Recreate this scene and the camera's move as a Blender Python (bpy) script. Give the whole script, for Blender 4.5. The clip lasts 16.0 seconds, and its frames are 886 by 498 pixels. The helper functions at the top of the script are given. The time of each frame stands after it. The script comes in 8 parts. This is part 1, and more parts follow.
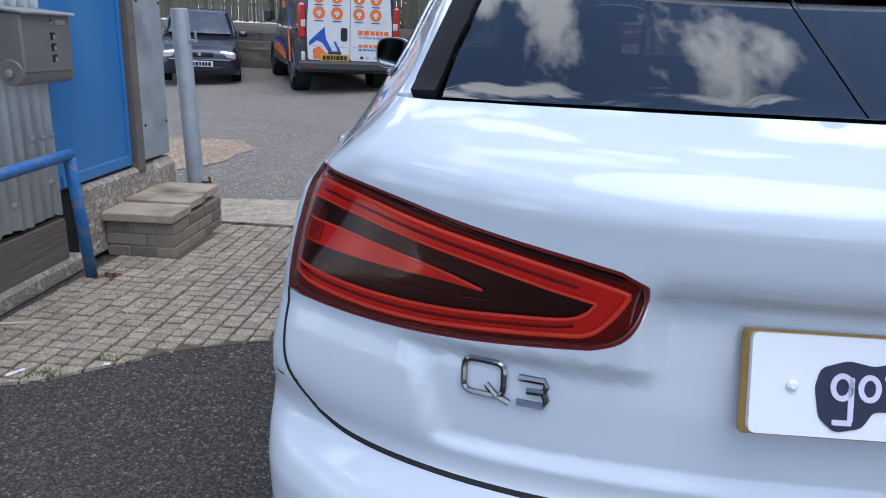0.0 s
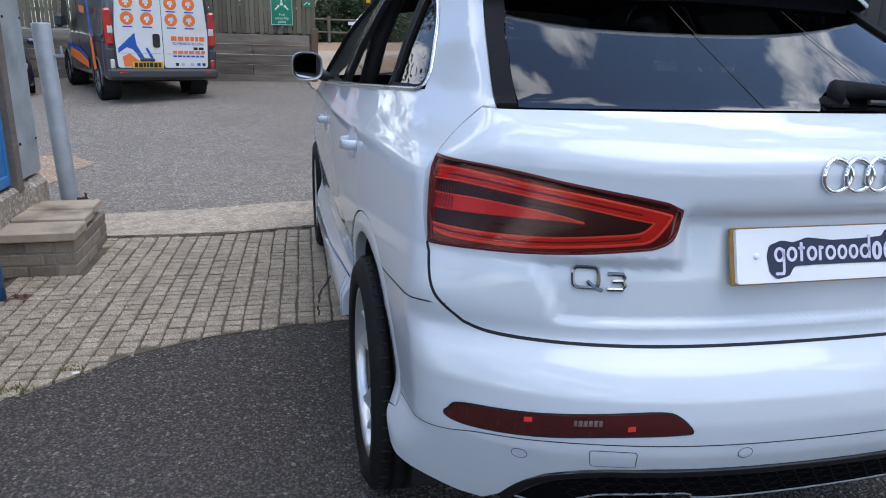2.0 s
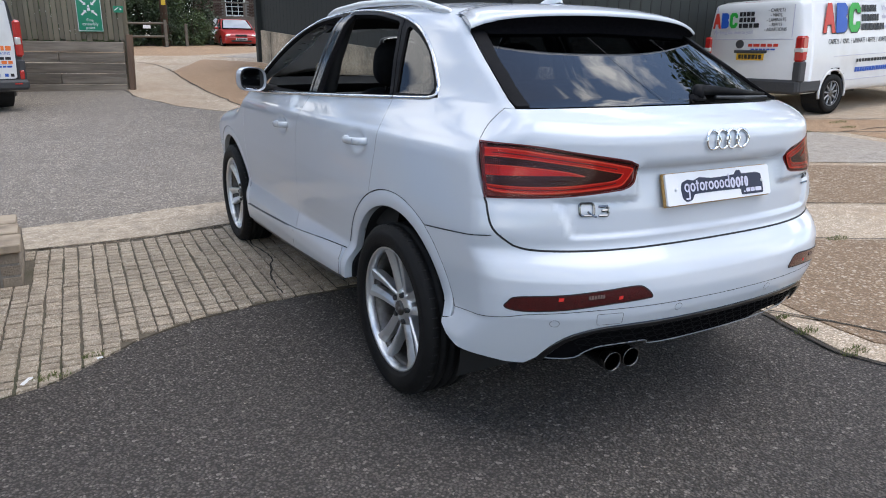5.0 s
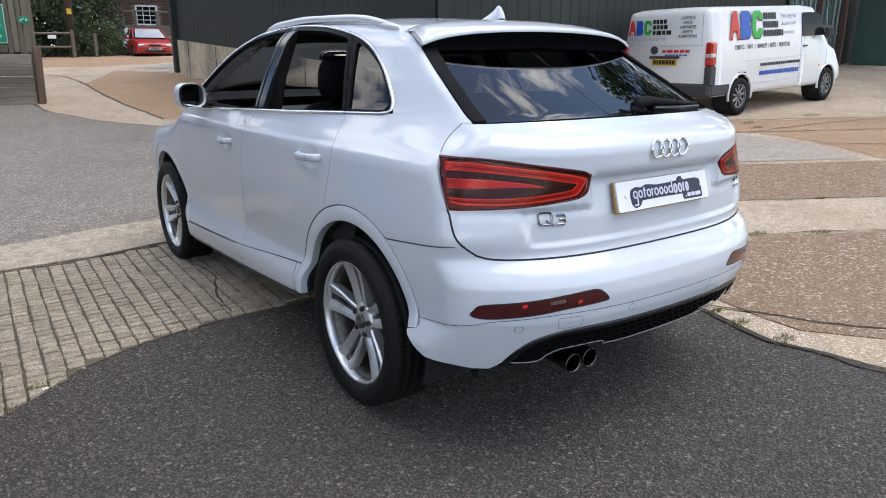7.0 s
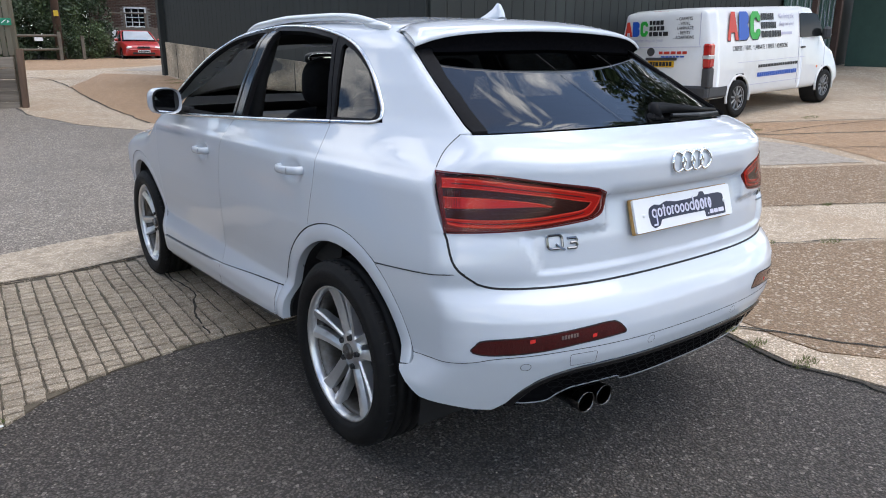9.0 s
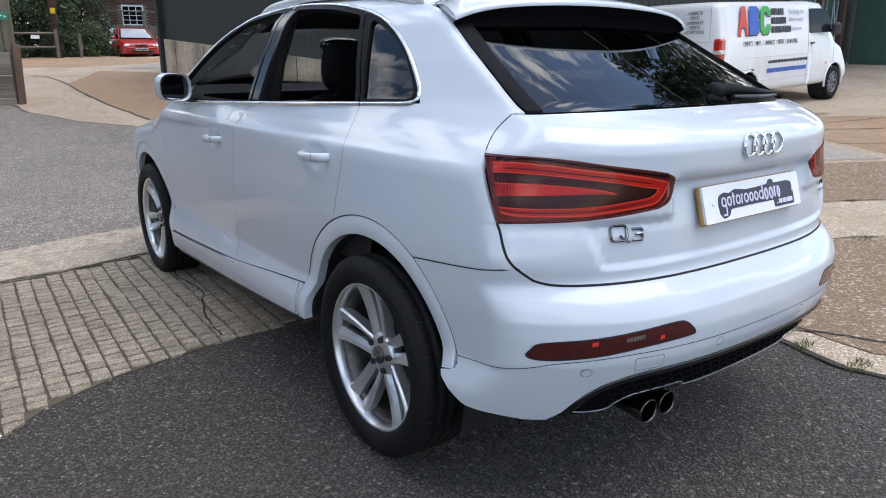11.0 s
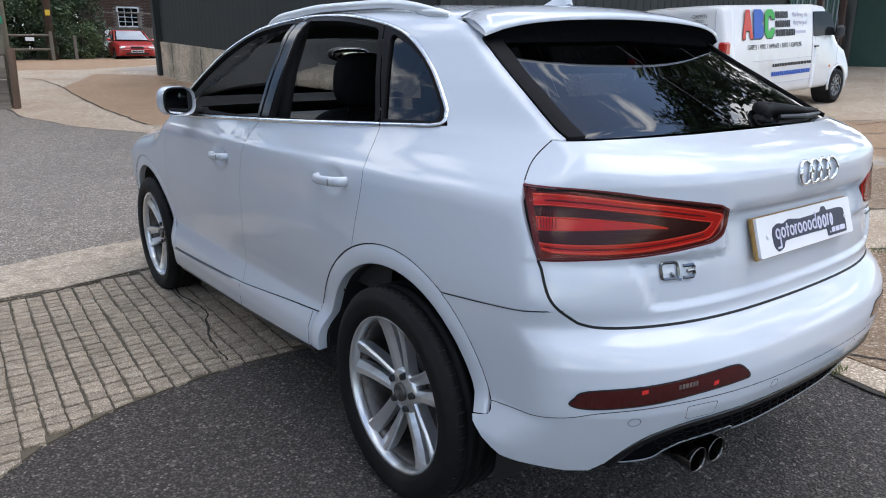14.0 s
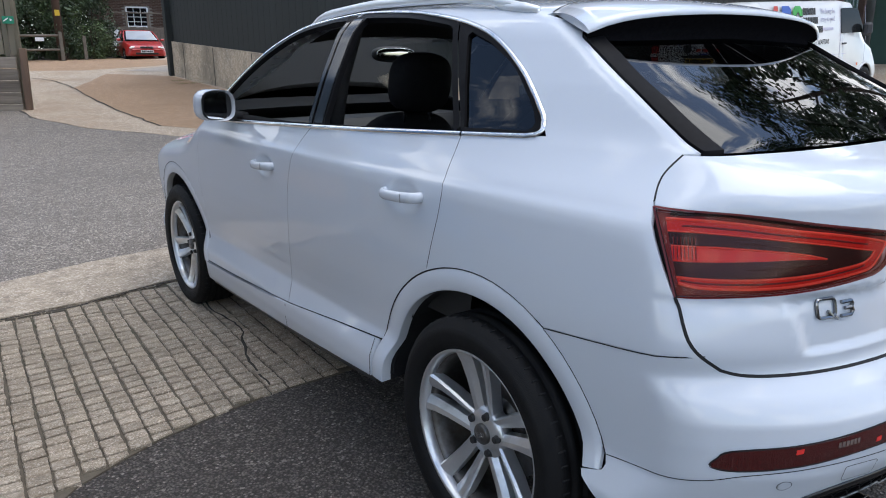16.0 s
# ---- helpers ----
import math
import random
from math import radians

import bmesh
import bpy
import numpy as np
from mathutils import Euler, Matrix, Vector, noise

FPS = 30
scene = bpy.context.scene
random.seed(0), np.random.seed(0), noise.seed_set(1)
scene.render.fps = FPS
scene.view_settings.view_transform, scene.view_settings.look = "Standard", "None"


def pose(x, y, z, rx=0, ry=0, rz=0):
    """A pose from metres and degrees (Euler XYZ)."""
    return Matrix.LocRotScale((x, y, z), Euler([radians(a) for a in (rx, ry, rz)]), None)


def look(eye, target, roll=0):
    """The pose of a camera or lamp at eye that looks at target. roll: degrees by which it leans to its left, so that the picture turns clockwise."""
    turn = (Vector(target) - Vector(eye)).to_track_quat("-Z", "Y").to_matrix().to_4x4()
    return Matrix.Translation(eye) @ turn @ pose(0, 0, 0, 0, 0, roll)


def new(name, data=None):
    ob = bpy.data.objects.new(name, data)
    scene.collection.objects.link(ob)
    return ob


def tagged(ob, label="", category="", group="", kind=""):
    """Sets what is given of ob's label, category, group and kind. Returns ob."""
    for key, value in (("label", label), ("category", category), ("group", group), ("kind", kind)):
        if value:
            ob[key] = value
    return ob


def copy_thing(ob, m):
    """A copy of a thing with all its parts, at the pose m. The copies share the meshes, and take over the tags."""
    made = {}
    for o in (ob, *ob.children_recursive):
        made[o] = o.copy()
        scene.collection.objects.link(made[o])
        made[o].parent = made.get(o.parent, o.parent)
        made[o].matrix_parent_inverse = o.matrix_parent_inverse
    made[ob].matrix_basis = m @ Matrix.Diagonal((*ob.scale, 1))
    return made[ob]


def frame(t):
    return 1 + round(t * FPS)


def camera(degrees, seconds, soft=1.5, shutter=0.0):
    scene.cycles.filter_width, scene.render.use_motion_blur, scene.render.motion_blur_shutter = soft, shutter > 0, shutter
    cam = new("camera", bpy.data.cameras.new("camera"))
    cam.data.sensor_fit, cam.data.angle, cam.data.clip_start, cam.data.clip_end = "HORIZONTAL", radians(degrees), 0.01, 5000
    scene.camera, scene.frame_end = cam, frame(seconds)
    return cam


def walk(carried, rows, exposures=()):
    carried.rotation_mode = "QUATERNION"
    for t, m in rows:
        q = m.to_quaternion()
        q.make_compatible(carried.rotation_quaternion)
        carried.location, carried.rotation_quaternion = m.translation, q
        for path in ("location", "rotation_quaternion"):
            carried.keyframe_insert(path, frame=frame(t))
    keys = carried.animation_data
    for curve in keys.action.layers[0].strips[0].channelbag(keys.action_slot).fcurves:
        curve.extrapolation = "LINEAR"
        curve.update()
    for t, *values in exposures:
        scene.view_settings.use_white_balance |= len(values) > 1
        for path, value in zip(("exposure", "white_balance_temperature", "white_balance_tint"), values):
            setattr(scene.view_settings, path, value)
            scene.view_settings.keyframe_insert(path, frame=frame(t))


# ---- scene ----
cam = camera(65.3, 16.0, soft=1.0)
PATH = [
    (0, (-0.549, -0.562, 1.242), (-0.641, 1.35, 0.662), 2.6),
    (0.5, (-0.684, -0.636, 1.235), (-0.597, 1.279, 0.665), 2.3),
    (1, (-0.792, -0.772, 1.244), (-0.53, 1.128, 0.679), 1.9),
    (1.5, (-0.925, -0.902, 1.268), (-0.568, 0.983, 0.703), 1.7),
    (2, (-1.089, -0.99, 1.284), (-0.644, 0.876, 0.722), 1.6),
    (2.5, (-1.247, -1.105, 1.277), (-0.69, 0.733, 0.718), 1.4),
    (3, (-1.407, -1.27, 1.278), (-0.766, 0.541, 0.721), 1.2),
    (3.5, (-1.566, -1.341, 1.304), (-0.808, 0.423, 0.743), 0.9),
    (3.7, (-1.637, -1.363, 1.314), (-0.826, 0.379, 0.758), 1.0),
    (6, (-2.078, -1.478, 1.357), (-1.069, 0.156, 0.799), 0.4),
    (6.5, (-2.088, -1.473, 1.368), (-1.013, 0.121, 0.818), 0.3),
    (7, (-2.102, -1.433, 1.379), (-0.974, 0.129, 0.845), 0.1),
    (7.5, (-2.139, -1.397, 1.39), (-0.989, 0.151, 0.86), 0.1),
    (8, (-2.132, -1.359, 1.399), (-0.983, 0.189, 0.865), -0.0),
    (8.5, (-2.058, -1.276, 1.383), (-0.911, 0.273, 0.848), -0.1),
    (9, (-1.949, -1.204, 1.381), (-0.804, 0.347, 0.852), 0.0),
    (11.5, (-1.946, -0.927, 1.298), (-0.79, 0.617, 0.767), 0.0),
    (12, (-1.965, -0.908, 1.313), (-0.801, 0.627, 0.778), -0.1),
    (12.5, (-1.998, -0.897, 1.333), (-0.829, 0.637, 0.803), -0.0),
    (13, (-2.005, -0.882, 1.343), (-0.839, 0.655, 0.814), -0.1),
    (13.5, (-1.988, -0.842, 1.352), (-0.823, 0.694, 0.82), -0.1),
    (14, (-1.922, -0.772, 1.356), (-0.761, 0.768, 0.829), 0.0),
    (14.5, (-1.859, -0.722, 1.36), (-0.698, 0.82, 0.835), 0.0),
    (15, (-1.865, -0.654, 1.354), (-0.705, 0.889, 0.83), 0.1),
    (15.5, (-1.912, -0.527, 1.358), (-0.759, 1.02, 0.829), -0.0),
    (16, (-1.953, -0.435, 1.362), (-0.806, 1.115, 0.832), -0.2),
]
walk(cam, [(t, look(eye, target, roll)) for t, eye, target, roll in PATH],
     [(0, 0.12, 5720, 10), (3, 0.18, 6000, 10), (6.5, 0.36, 6450, 10), (11.5, 0.30, 6230, 10), (16, 0.22, 6200, 10)])


# ---------------------------------------------------------------- sky and sun
SUN_ELEV, SUN_ROT = 70.0, 134.0
world = bpy.data.worlds.new("sky")
scene.world = world
world.use_nodes = True
wn, wl = world.node_tree.nodes, world.node_tree.links
wn.clear()
w_out, w_bg = wn.new("ShaderNodeOutputWorld"), wn.new("ShaderNodeBackground")
w_sky = wn.new("ShaderNodeTexSky")
w_sky.sky_type, w_sky.sun_disc = "NISHITA", False
w_sky.sun_elevation, w_sky.sun_rotation = radians(SUN_ELEV), radians(SUN_ROT)
w_tc, w_map = wn.new("ShaderNodeTexCoord"), wn.new("ShaderNodeMapping")
w_map.inputs["Scale"].default_value = (1.0, 1.0, 1.6)
w_map.inputs["Location"].default_value = (1.7, 0.4, 0.9)
w_noise = wn.new("ShaderNodeTexNoise")
w_noise.inputs["Scale"].default_value, w_noise.inputs["Detail"].default_value = 3.2, 10.0
w_noise.inputs["Roughness"].default_value = 0.58
w_ramp = wn.new("ShaderNodeValToRGB")
w_ramp.color_ramp.elements[0].position, w_ramp.color_ramp.elements[1].position = 0.515, 0.585
w_mix = wn.new("ShaderNodeMix")
w_mix.data_type = "RGBA"
w_mix.inputs["B"].default_value = (10.6, 10.5, 10.4, 1)
wl.new(w_tc.outputs["Generated"], w_map.inputs["Vector"])
wl.new(w_map.outputs["Vector"], w_noise.inputs["Vector"])
wl.new(w_noise.outputs["Fac"], w_ramp.inputs["Fac"])
wl.new(w_ramp.outputs["Color"], w_mix.inputs["Factor"])
wl.new(w_sky.outputs["Color"], w_mix.inputs["A"])
wl.new(w_mix.outputs["Result"], w_bg.inputs["Color"])
wl.new(w_bg.outputs["Background"], w_out.inputs["Surface"])
w_bg.inputs["Strength"].default_value = 0.195
sun = new("sun", bpy.data.lights.new("sun", "SUN"))
sun.data.energy, sun.data.angle, sun.data.color = 1.6, radians(54), (1.0, 0.95, 0.88)
sa, se = radians(SUN_ROT), radians(SUN_ELEV)
sun.matrix_world = look((0, 0, 30), (-30 * math.sin(sa) * math.cos(se), -30 * math.cos(sa) * math.cos(se), 30 - 30 * math.sin(se)))

from mathutils.geometry import tessellate_polygon as mathutils_tess


# ---------------------------------------------------------------- materials
def mat(name, base, rough=0.6, metal=0.0, base2=None, scale=8.0, detail=6.0, mix=0.5, bump=0.0, bump_scale=120.0, coat=0.0,
        big=None, big_scale=0.6, big_mix=0.35, rough_var=0.0, stretch=(1, 1, 1), random_var=0.0, spec=0.5, coords="Object", coat_ior=1.5):
    """A procedural surface: two colours mixed by fine noise, a third laid over in large soft stains, fine relief."""
    m = bpy.data.materials.new(name)
    m.use_nodes = True
    n, l = m.node_tree.nodes, m.node_tree.links
    b = n["Principled BSDF"]
    b.inputs["Roughness"].default_value, b.inputs["Metallic"].default_value = rough, metal
    b.inputs["Coat Weight"].default_value, b.inputs["Coat Roughness"].default_value = coat, 0.015
    b.inputs["Coat IOR"].default_value = coat_ior
    b.inputs["Specular IOR Level"].default_value = spec
    tc, mp = n.new("ShaderNodeTexCoord"), n.new("ShaderNodeMapping")
    mp.inputs["Scale"].default_value = stretch
    l.new(tc.outputs[coords], mp.inputs["Vector"])
    base2 = base2 or tuple(c * 0.8 for c in base)

    def noise_node(s, d):
        t = n.new("ShaderNodeTexNoise")
        t.inputs["Scale"].default_value, t.inputs["Detail"].default_value = s, d
        l.new(mp.outputs["Vector"], t.inputs["Vector"])
        return t

    def blend(a, bb, fac):
        x = n.new("ShaderNodeMix")
        x.data_type = "RGBA"
        for key, v in (("A", a), ("B", bb)):
            if isinstance(v, tuple):
                x.inputs[key].default_value = (*v, 1)
            else:
                l.new(v, x.inputs[key])
        l.new(fac, x.inputs["Factor"])
        return x.outputs["Result"]

    def ramp(src, lo, hi):
        r = n.new("ShaderNodeMapRange")
        r.inputs["From Min"].default_value, r.inputs["From Max"].default_value = lo, hi
        l.new(src, r.inputs["Value"])
        return r.outputs["Result"]

    fine = noise_node(scale, detail)
    col = blend(base, base2, ramp(fine.outputs["Fac"], 0.5 - 0.5 * mix, 0.5 + 0.5 * mix) if mix < 1 else fine.outputs["Fac"])
    if big:
        large = noise_node(big_scale, 4)
        col = blend(col, big, ramp(large.outputs["Fac"], 0.62 - big_mix * 0.3, 0.72))
    if random_var:
        oi = n.new("ShaderNodeObjectInfo")
        mr = n.new("ShaderNodeMapRange")
        mr.inputs["To Min"].default_value, mr.inputs["To Max"].default_value = 1 - random_var, 1 + random_var
        l.new(oi.outputs["Random"], mr.inputs["Value"])
        hs = n.new("ShaderNodeHueSaturation")
        l.new(mr.outputs["Result"], hs.inputs["Value"])
        l.new(col, hs.inputs["Color"])
        col = hs.outputs["Color"]
    l.new(col, b.inputs["Base Color"])
    if rough_var:
        l.new(ramp2(n, l, fine.outputs["Fac"], rough - rough_var, rough + rough_var), b.inputs["Roughness"])
    if bump:
        bn, bt = n.new("ShaderNodeBump"), noise_node(bump_scale, 4)
        bn.inputs["Strength"].default_value, bn.inputs["Distance"].default_value = bump, 0.02
        l.new(bt.outputs["Fac"], bn.inputs["Height"])
        l.new(bn.outputs["Normal"], b.inputs["Normal"])
    return m


def ramp2(n, l, src, lo, hi):
    r = n.new("ShaderNodeMapRange")
    r.inputs["From Min"].default_value, r.inputs["From Max"].default_value = 0.3, 0.7
    r.inputs["To Min"].default_value, r.inputs["To Max"].default_value = lo, hi
    l.new(src, r.inputs["Value"])
    return r.outputs["Result"]


def pane(name, tint, ior=1.5, rough=0.0):
    """Thin glass: tinted see-through with a glossy face."""
    m = bpy.data.materials.new(name)
    m.use_nodes = True
    n, l = m.node_tree.nodes, m.node_tree.links
    n.clear()
    out, mx, tr, gl, fr = (n.new("ShaderNode" + k) for k in ("OutputMaterial", "MixShader", "BsdfTransparent", "BsdfGlossy", "Fresnel"))
    tr.inputs["Color"].default_value = (*tint, 1)
    gl.inputs["Roughness"].default_value = rough
    fr.inputs["IOR"].default_value = ior
    l.new(fr.outputs["Fac"], mx.inputs["Fac"])
    l.new(tr.outputs["BSDF"], mx.inputs[1])
    l.new(gl.outputs["BSDF"], mx.inputs[2])
    l.new(mx.outputs["Shader"], out.inputs["Surface"])
    return m


def plain(name, base, rough=0.5, metal=0.0, coat=0.0):
    return mat(name, base, rough, metal, tuple(c * 0.9 for c in base), 40, 3, coat=coat)


# ---------------------------------------------------------------- mesh tools
def mesh_of(name, verts, faces, material, normals=None, smooth=False):
    me = bpy.data.meshes.new(name)
    me.from_pydata([tuple(map(float, v)) for v in verts], [], faces)
    me.materials.append(material)
    if smooth or normals is not None:
        me.polygons.foreach_set("use_smooth", [True] * len(me.polygons))
    me.update()
    if normals is not None:
        me.normals_split_custom_set_from_vertices([tuple(map(float, v)) for v in normals])
    return me


def part(name, geo, material, parent=None, label="", smooth=False, m=None):
    """Links (verts, faces) as one mesh object, under parent if there is one."""
    ob = new(name, mesh_of(name, geo[0], geo[1], material, geo[2] if len(geo) > 2 else None, smooth))
    if parent is not None:
        ob.parent = parent
    if m is not None:
        ob.matrix_basis = m
    if label:
        ob["label"] = label
    return ob


def thing(name, label, category, m=None, group=""):
    ob = tagged(new(name), label, category, group)
    ob.empty_display_size = 0.1
    if m is not None:
        ob.matrix_basis = m
    return ob


def merge(*geos):
    V, F = [], []
    for g in geos:
        o = len(V)
        V.extend(g[0])
        F.extend([tuple(i + o for i in f) for f in g[1]])
    return V, F


def moved(geo, m):
    return [m @ Vector(v) for v in geo[0]], geo[1]


def box(cx, cy, cz, sx, sy, sz, b=0.01):
    """A box with chamfered edges, by its centre and size."""
    b = min(b, sx * 0.45, sy * 0.45, sz * 0.45)
    hx, hy, hz = sx / 2, sy / 2, sz / 2
    V, idx = [], {}
    for X in (-1, 1):
        for Y in (-1, 1):
            for Z in (-1, 1):
                for a in range(3):
                    p = [X * (hx - b), Y * (hy - b), Z * (hz - b)]
                    p[a] += (X, Y, Z)[a] * b
                    idx[X, Y, Z, a] = len(V)
                    V.append((cx + p[0], cy + p[1], cz + p[2]))
    F = []
    for a in range(3):
        o = [k for k in range(3) if k != a]
        for s in (-1, 1):
            q = []
            for u, v in ((-1, -1), (1, -1), (1, 1), (-1, 1)):
                k = [0, 0, 0]
                k[a], k[o[0]], k[o[1]] = s, u, v
                q.append(idx[k[0], k[1], k[2], a])
            F.append(tuple(q if (s > 0) == (a != 1) else q[::-1]))
    for a in range(3):
        o = [k for k in range(3) if k != a]
        for u in (-1, 1):
            for v in (-1, 1):
                def at(sv, ax):
                    k = [0, 0, 0]
                    k[a], k[o[0]], k[o[1]] = sv, u, v
                    return idx[k[0], k[1], k[2], ax]
                q = (at(-1, o[0]), at(1, o[0]), at(1, o[1]), at(-1, o[1]))
                F.append(q if (u * v > 0) == (a == 1) else q[::-1])
    for X in (-1, 1):
        for Y in (-1, 1):
            for Z in (-1, 1):
                q = tuple(idx[X, Y, Z, a] for a in range(3))
                F.append(q if X * Y * Z > 0 else q[::-1])
    return V, F


def lathe(profile, n=32, axis="z", closed=False, caps=True):
    """Turns (radius, along) points round an axis."""
    V, F = [], []
    k = len(profile)
    for i in range(n):
        a = 2 * math.pi * i / n
        c, s = math.cos(a), math.sin(a)
        for r, h in profile:
            V.append({"z": (r * c, r * s, h), "x": (h, r * c, r * s), "y": (r * s, h, r * c)}[axis])
    for i in range(n):
        j = (i + 1) % n
        for q in range(k if closed else k - 1):
            w = (q + 1) % k
            F.append((i * k + q, j * k + q, j * k + w, i * k + w))
    if caps and not closed:
        for e in (0, k - 1):
            if profile[e][0] > 1e-6:
                ring = [i * k + e for i in range(n)]
                F.append(tuple(ring[::-1] if e == 0 else ring))
    return V, F


def tube(points, r, n=8, caps=True):
    """A round bar along points; r may be one radius or one for each point."""
    P = [Vector(p) for p in points]
    R = r if isinstance(r, (list, tuple)) else [r] * len(P)
    V, F = [], []
    up = Vector((0, 0, 1))
    prev = None
    for i, p in enumerate(P):
        d = (P[min(i + 1, len(P) - 1)] - P[max(i - 1, 0)]).normalized()
        if prev is None:
            a = d.cross(up if abs(d.z) < 0.95 else Vector((1, 0, 0))).normalized()
        else:
            a = (prev - d * prev.dot(d)).normalized()
        prev = a
        b = d.cross(a)
        for j in range(n):
            t = 2 * math.pi * j / n
            V.append(p + (a * math.cos(t) + b * math.sin(t)) * R[i])
    for i in range(len(P) - 1):
        for j in range(n):
            k = (j + 1) % n
            F.append((i * n + j, i * n + k, (i + 1) * n + k, (i + 1) * n + j))
    if caps:
        F.append(tuple(range(n))[::-1])
        F.append(tuple((len(P) - 1) * n + j for j in range(n)))
    return V, F


def prism(poly, lo, hi, axis="z", b=0.0):
    """A flat outline given thickness along an axis; b: chamfer of the hi edge."""
    n = len(poly)
    area = sum(poly[i][0] * poly[(i + 1) % n][1] - poly[(i + 1) % n][0] * poly[i][1] for i in range(n))
    if area < 0:
        poly = poly[::-1]
    def put(p, h):
        return {"z": (p[0], p[1], h), "y": (p[1], h, p[0]), "x": (h, p[0], p[1])}[axis]
    rings = [[put(p, lo) for p in poly], [put(p, hi - b) for p in poly]]
    if b:
        rings.append([put(p, hi) for p in offset_poly(poly, b)])
    V = [v for r in rings for v in r]
    F = [tuple(range(n))[::-1], tuple(range((len(rings) - 1) * n, len(rings) * n))]
    for k in range(len(rings) - 1):
        for i in range(n):
            j = (i + 1) % n
            F.append((k * n + i, k * n + j, (k + 1) * n + j, (k + 1) * n + i))
    return V, F


def offset_poly(poly, d):
    """The outline moved inwards by d."""
    P = np.array(poly, float)
    x, y = P[:, 0], P[:, 1]
    s = 1.0 if np.sum(x * np.roll(y, -1) - np.roll(x, -1) * y) > 0 else -1.0
    e0, e1 = P - np.roll(P, 1, 0), np.roll(P, -1, 0) - P
    def nrm(e):
        q = np.stack([-e[:, 1], e[:, 0]], 1)
        return q / np.maximum(np.linalg.norm(q, axis=1, keepdims=True), 1e-9)
    n0, n1 = nrm(e0), nrm(e1)
    b = n0 + n1
    b /= np.maximum((b * b).sum(1, keepdims=True), 0.5) / 2
    return [tuple(p) for p in P + s * d * b]


def spline(pts, n=6, closed=False):
    """Catmull-Rom through points."""
    P = [np.array(p, float) for p in pts]
    m = len(P)
    out = []
    for i in range(m if closed else m - 1):
        if closed:
            p0, p1, p2, p3 = P[i - 1], P[i], P[(i + 1) % m], P[(i + 2) % m]
        else:
            p0, p1, p2, p3 = P[max(i - 1, 0)], P[i], P[i + 1], P[min(i + 2, m - 1)]
        for k in range(n):
            t = k / n
            out.append(0.5 * ((2 * p1) + (p2 - p0) * t + (2 * p0 - 5 * p1 + 4 * p2 - p3) * t * t + (3 * p1 - p0 - 3 * p2 + p3) * t ** 3))
    if not closed:
        out.append(P[-1])
    return [tuple(float(c) for c in p) for p in out]


def round_poly(poly, r, n=4):
    """The outline with its corners rounded."""
    out = []
    m = len(poly)
    for i in range(m):
        p, a, c = (np.array(poly[k % m], float) for k in (i, i - 1, i + 1))
        la, lc = np.linalg.norm(a - p), np.linalg.norm(c - p)
        q = min(r, la * 0.45, lc * 0.45)
        s, e = p + (a - p) / la * q, p + (c - p) / lc * q
        for k in range(n + 1):
            t = k / n
            out.append(tuple((1 - t) ** 2 * s + 2 * t * (1 - t) * p + t * t * e))
    return out


def cut_grid(poly, step):
    """Splits an outline into cells of a grid, its edge kept exact. Returns points and faces."""
    def half(p, ax, v, keep_low):
        out = []
        for i in range(len(p)):
            a, b = p[i], p[(i + 1) % len(p)]
            ia, ib = (a[ax] <= v) == keep_low or a[ax] == v, (b[ax] <= v) == keep_low or b[ax] == v
            if ia:
                out.append(a)
            if ia != ib:
                t = (v - a[ax]) / (b[ax] - a[ax])
                q = [a[0] + t * (b[0] - a[0]), a[1] + t * (b[1] - a[1])]
                q[ax] = v
                out.append(tuple(q))
        return out
    P = [tuple(map(float, p)) for p in poly]
    x0, x1 = min(p[0] for p in P), max(p[0] for p in P)
    y0, y1 = min(p[1] for p in P), max(p[1] for p in P)
    nx, ny = max(1, int(math.ceil((x1 - x0) / step))), max(1, int(math.ceil((y1 - y0) / step)))
    pts, index, faces = [], {}, []
    tris = mathutils_tess([[Vector((p[0], p[1], 0)) for p in P]])
    for tri in tris:
        T = [P[i] for i in tri]
        tx0, tx1 = min(p[0] for p in T), max(p[0] for p in T)
        rest = T
        for i in range(max(0, int((tx0 - x0) / (x1 - x0) * nx) - 1), nx):
            v = x0 + (x1 - x0) * (i + 1) / nx
            if v < tx0:
                continue
            last = v >= tx1 or i == nx - 1
            strip = rest if last else half(rest, 0, v, True)
            rest = [] if last else half(rest, 0, v, False)
            if len(strip) >= 3:
                sy0, sy1 = min(p[1] for p in strip), max(p[1] for p in strip)
                for j in range(max(0, int((sy0 - y0) / (y1 - y0) * ny) - 1), ny):
                    w = y0 + (y1 - y0) * (j + 1) / ny
                    if w < sy0:
                        continue
                    end = w >= sy1 or j == ny - 1
                    cell = strip if end else half(strip, 1, w, True)
                    strip = [] if end else half(strip, 1, w, False)
                    f = []
                    for p in cell:
                        k = (round(p[0], 5), round(p[1], 5))
                        if k not in index:
                            index[k] = len(pts)
                            pts.append(k)
                        if index[k] not in f:
                            f.append(index[k])
                    if len(f) >= 3:
                        ar = sum(pts[f[q]][0] * pts[f[(q + 1) % len(f)]][1] - pts[f[(q + 1) % len(f)]][0] * pts[f[q]][1] for q in range(len(f)))
                        if abs(ar) > 1e-10:
                            faces.append(tuple(f if ar > 0 else f[::-1]))
                    if end:
                        break
            if last:
                break
    return pts, faces

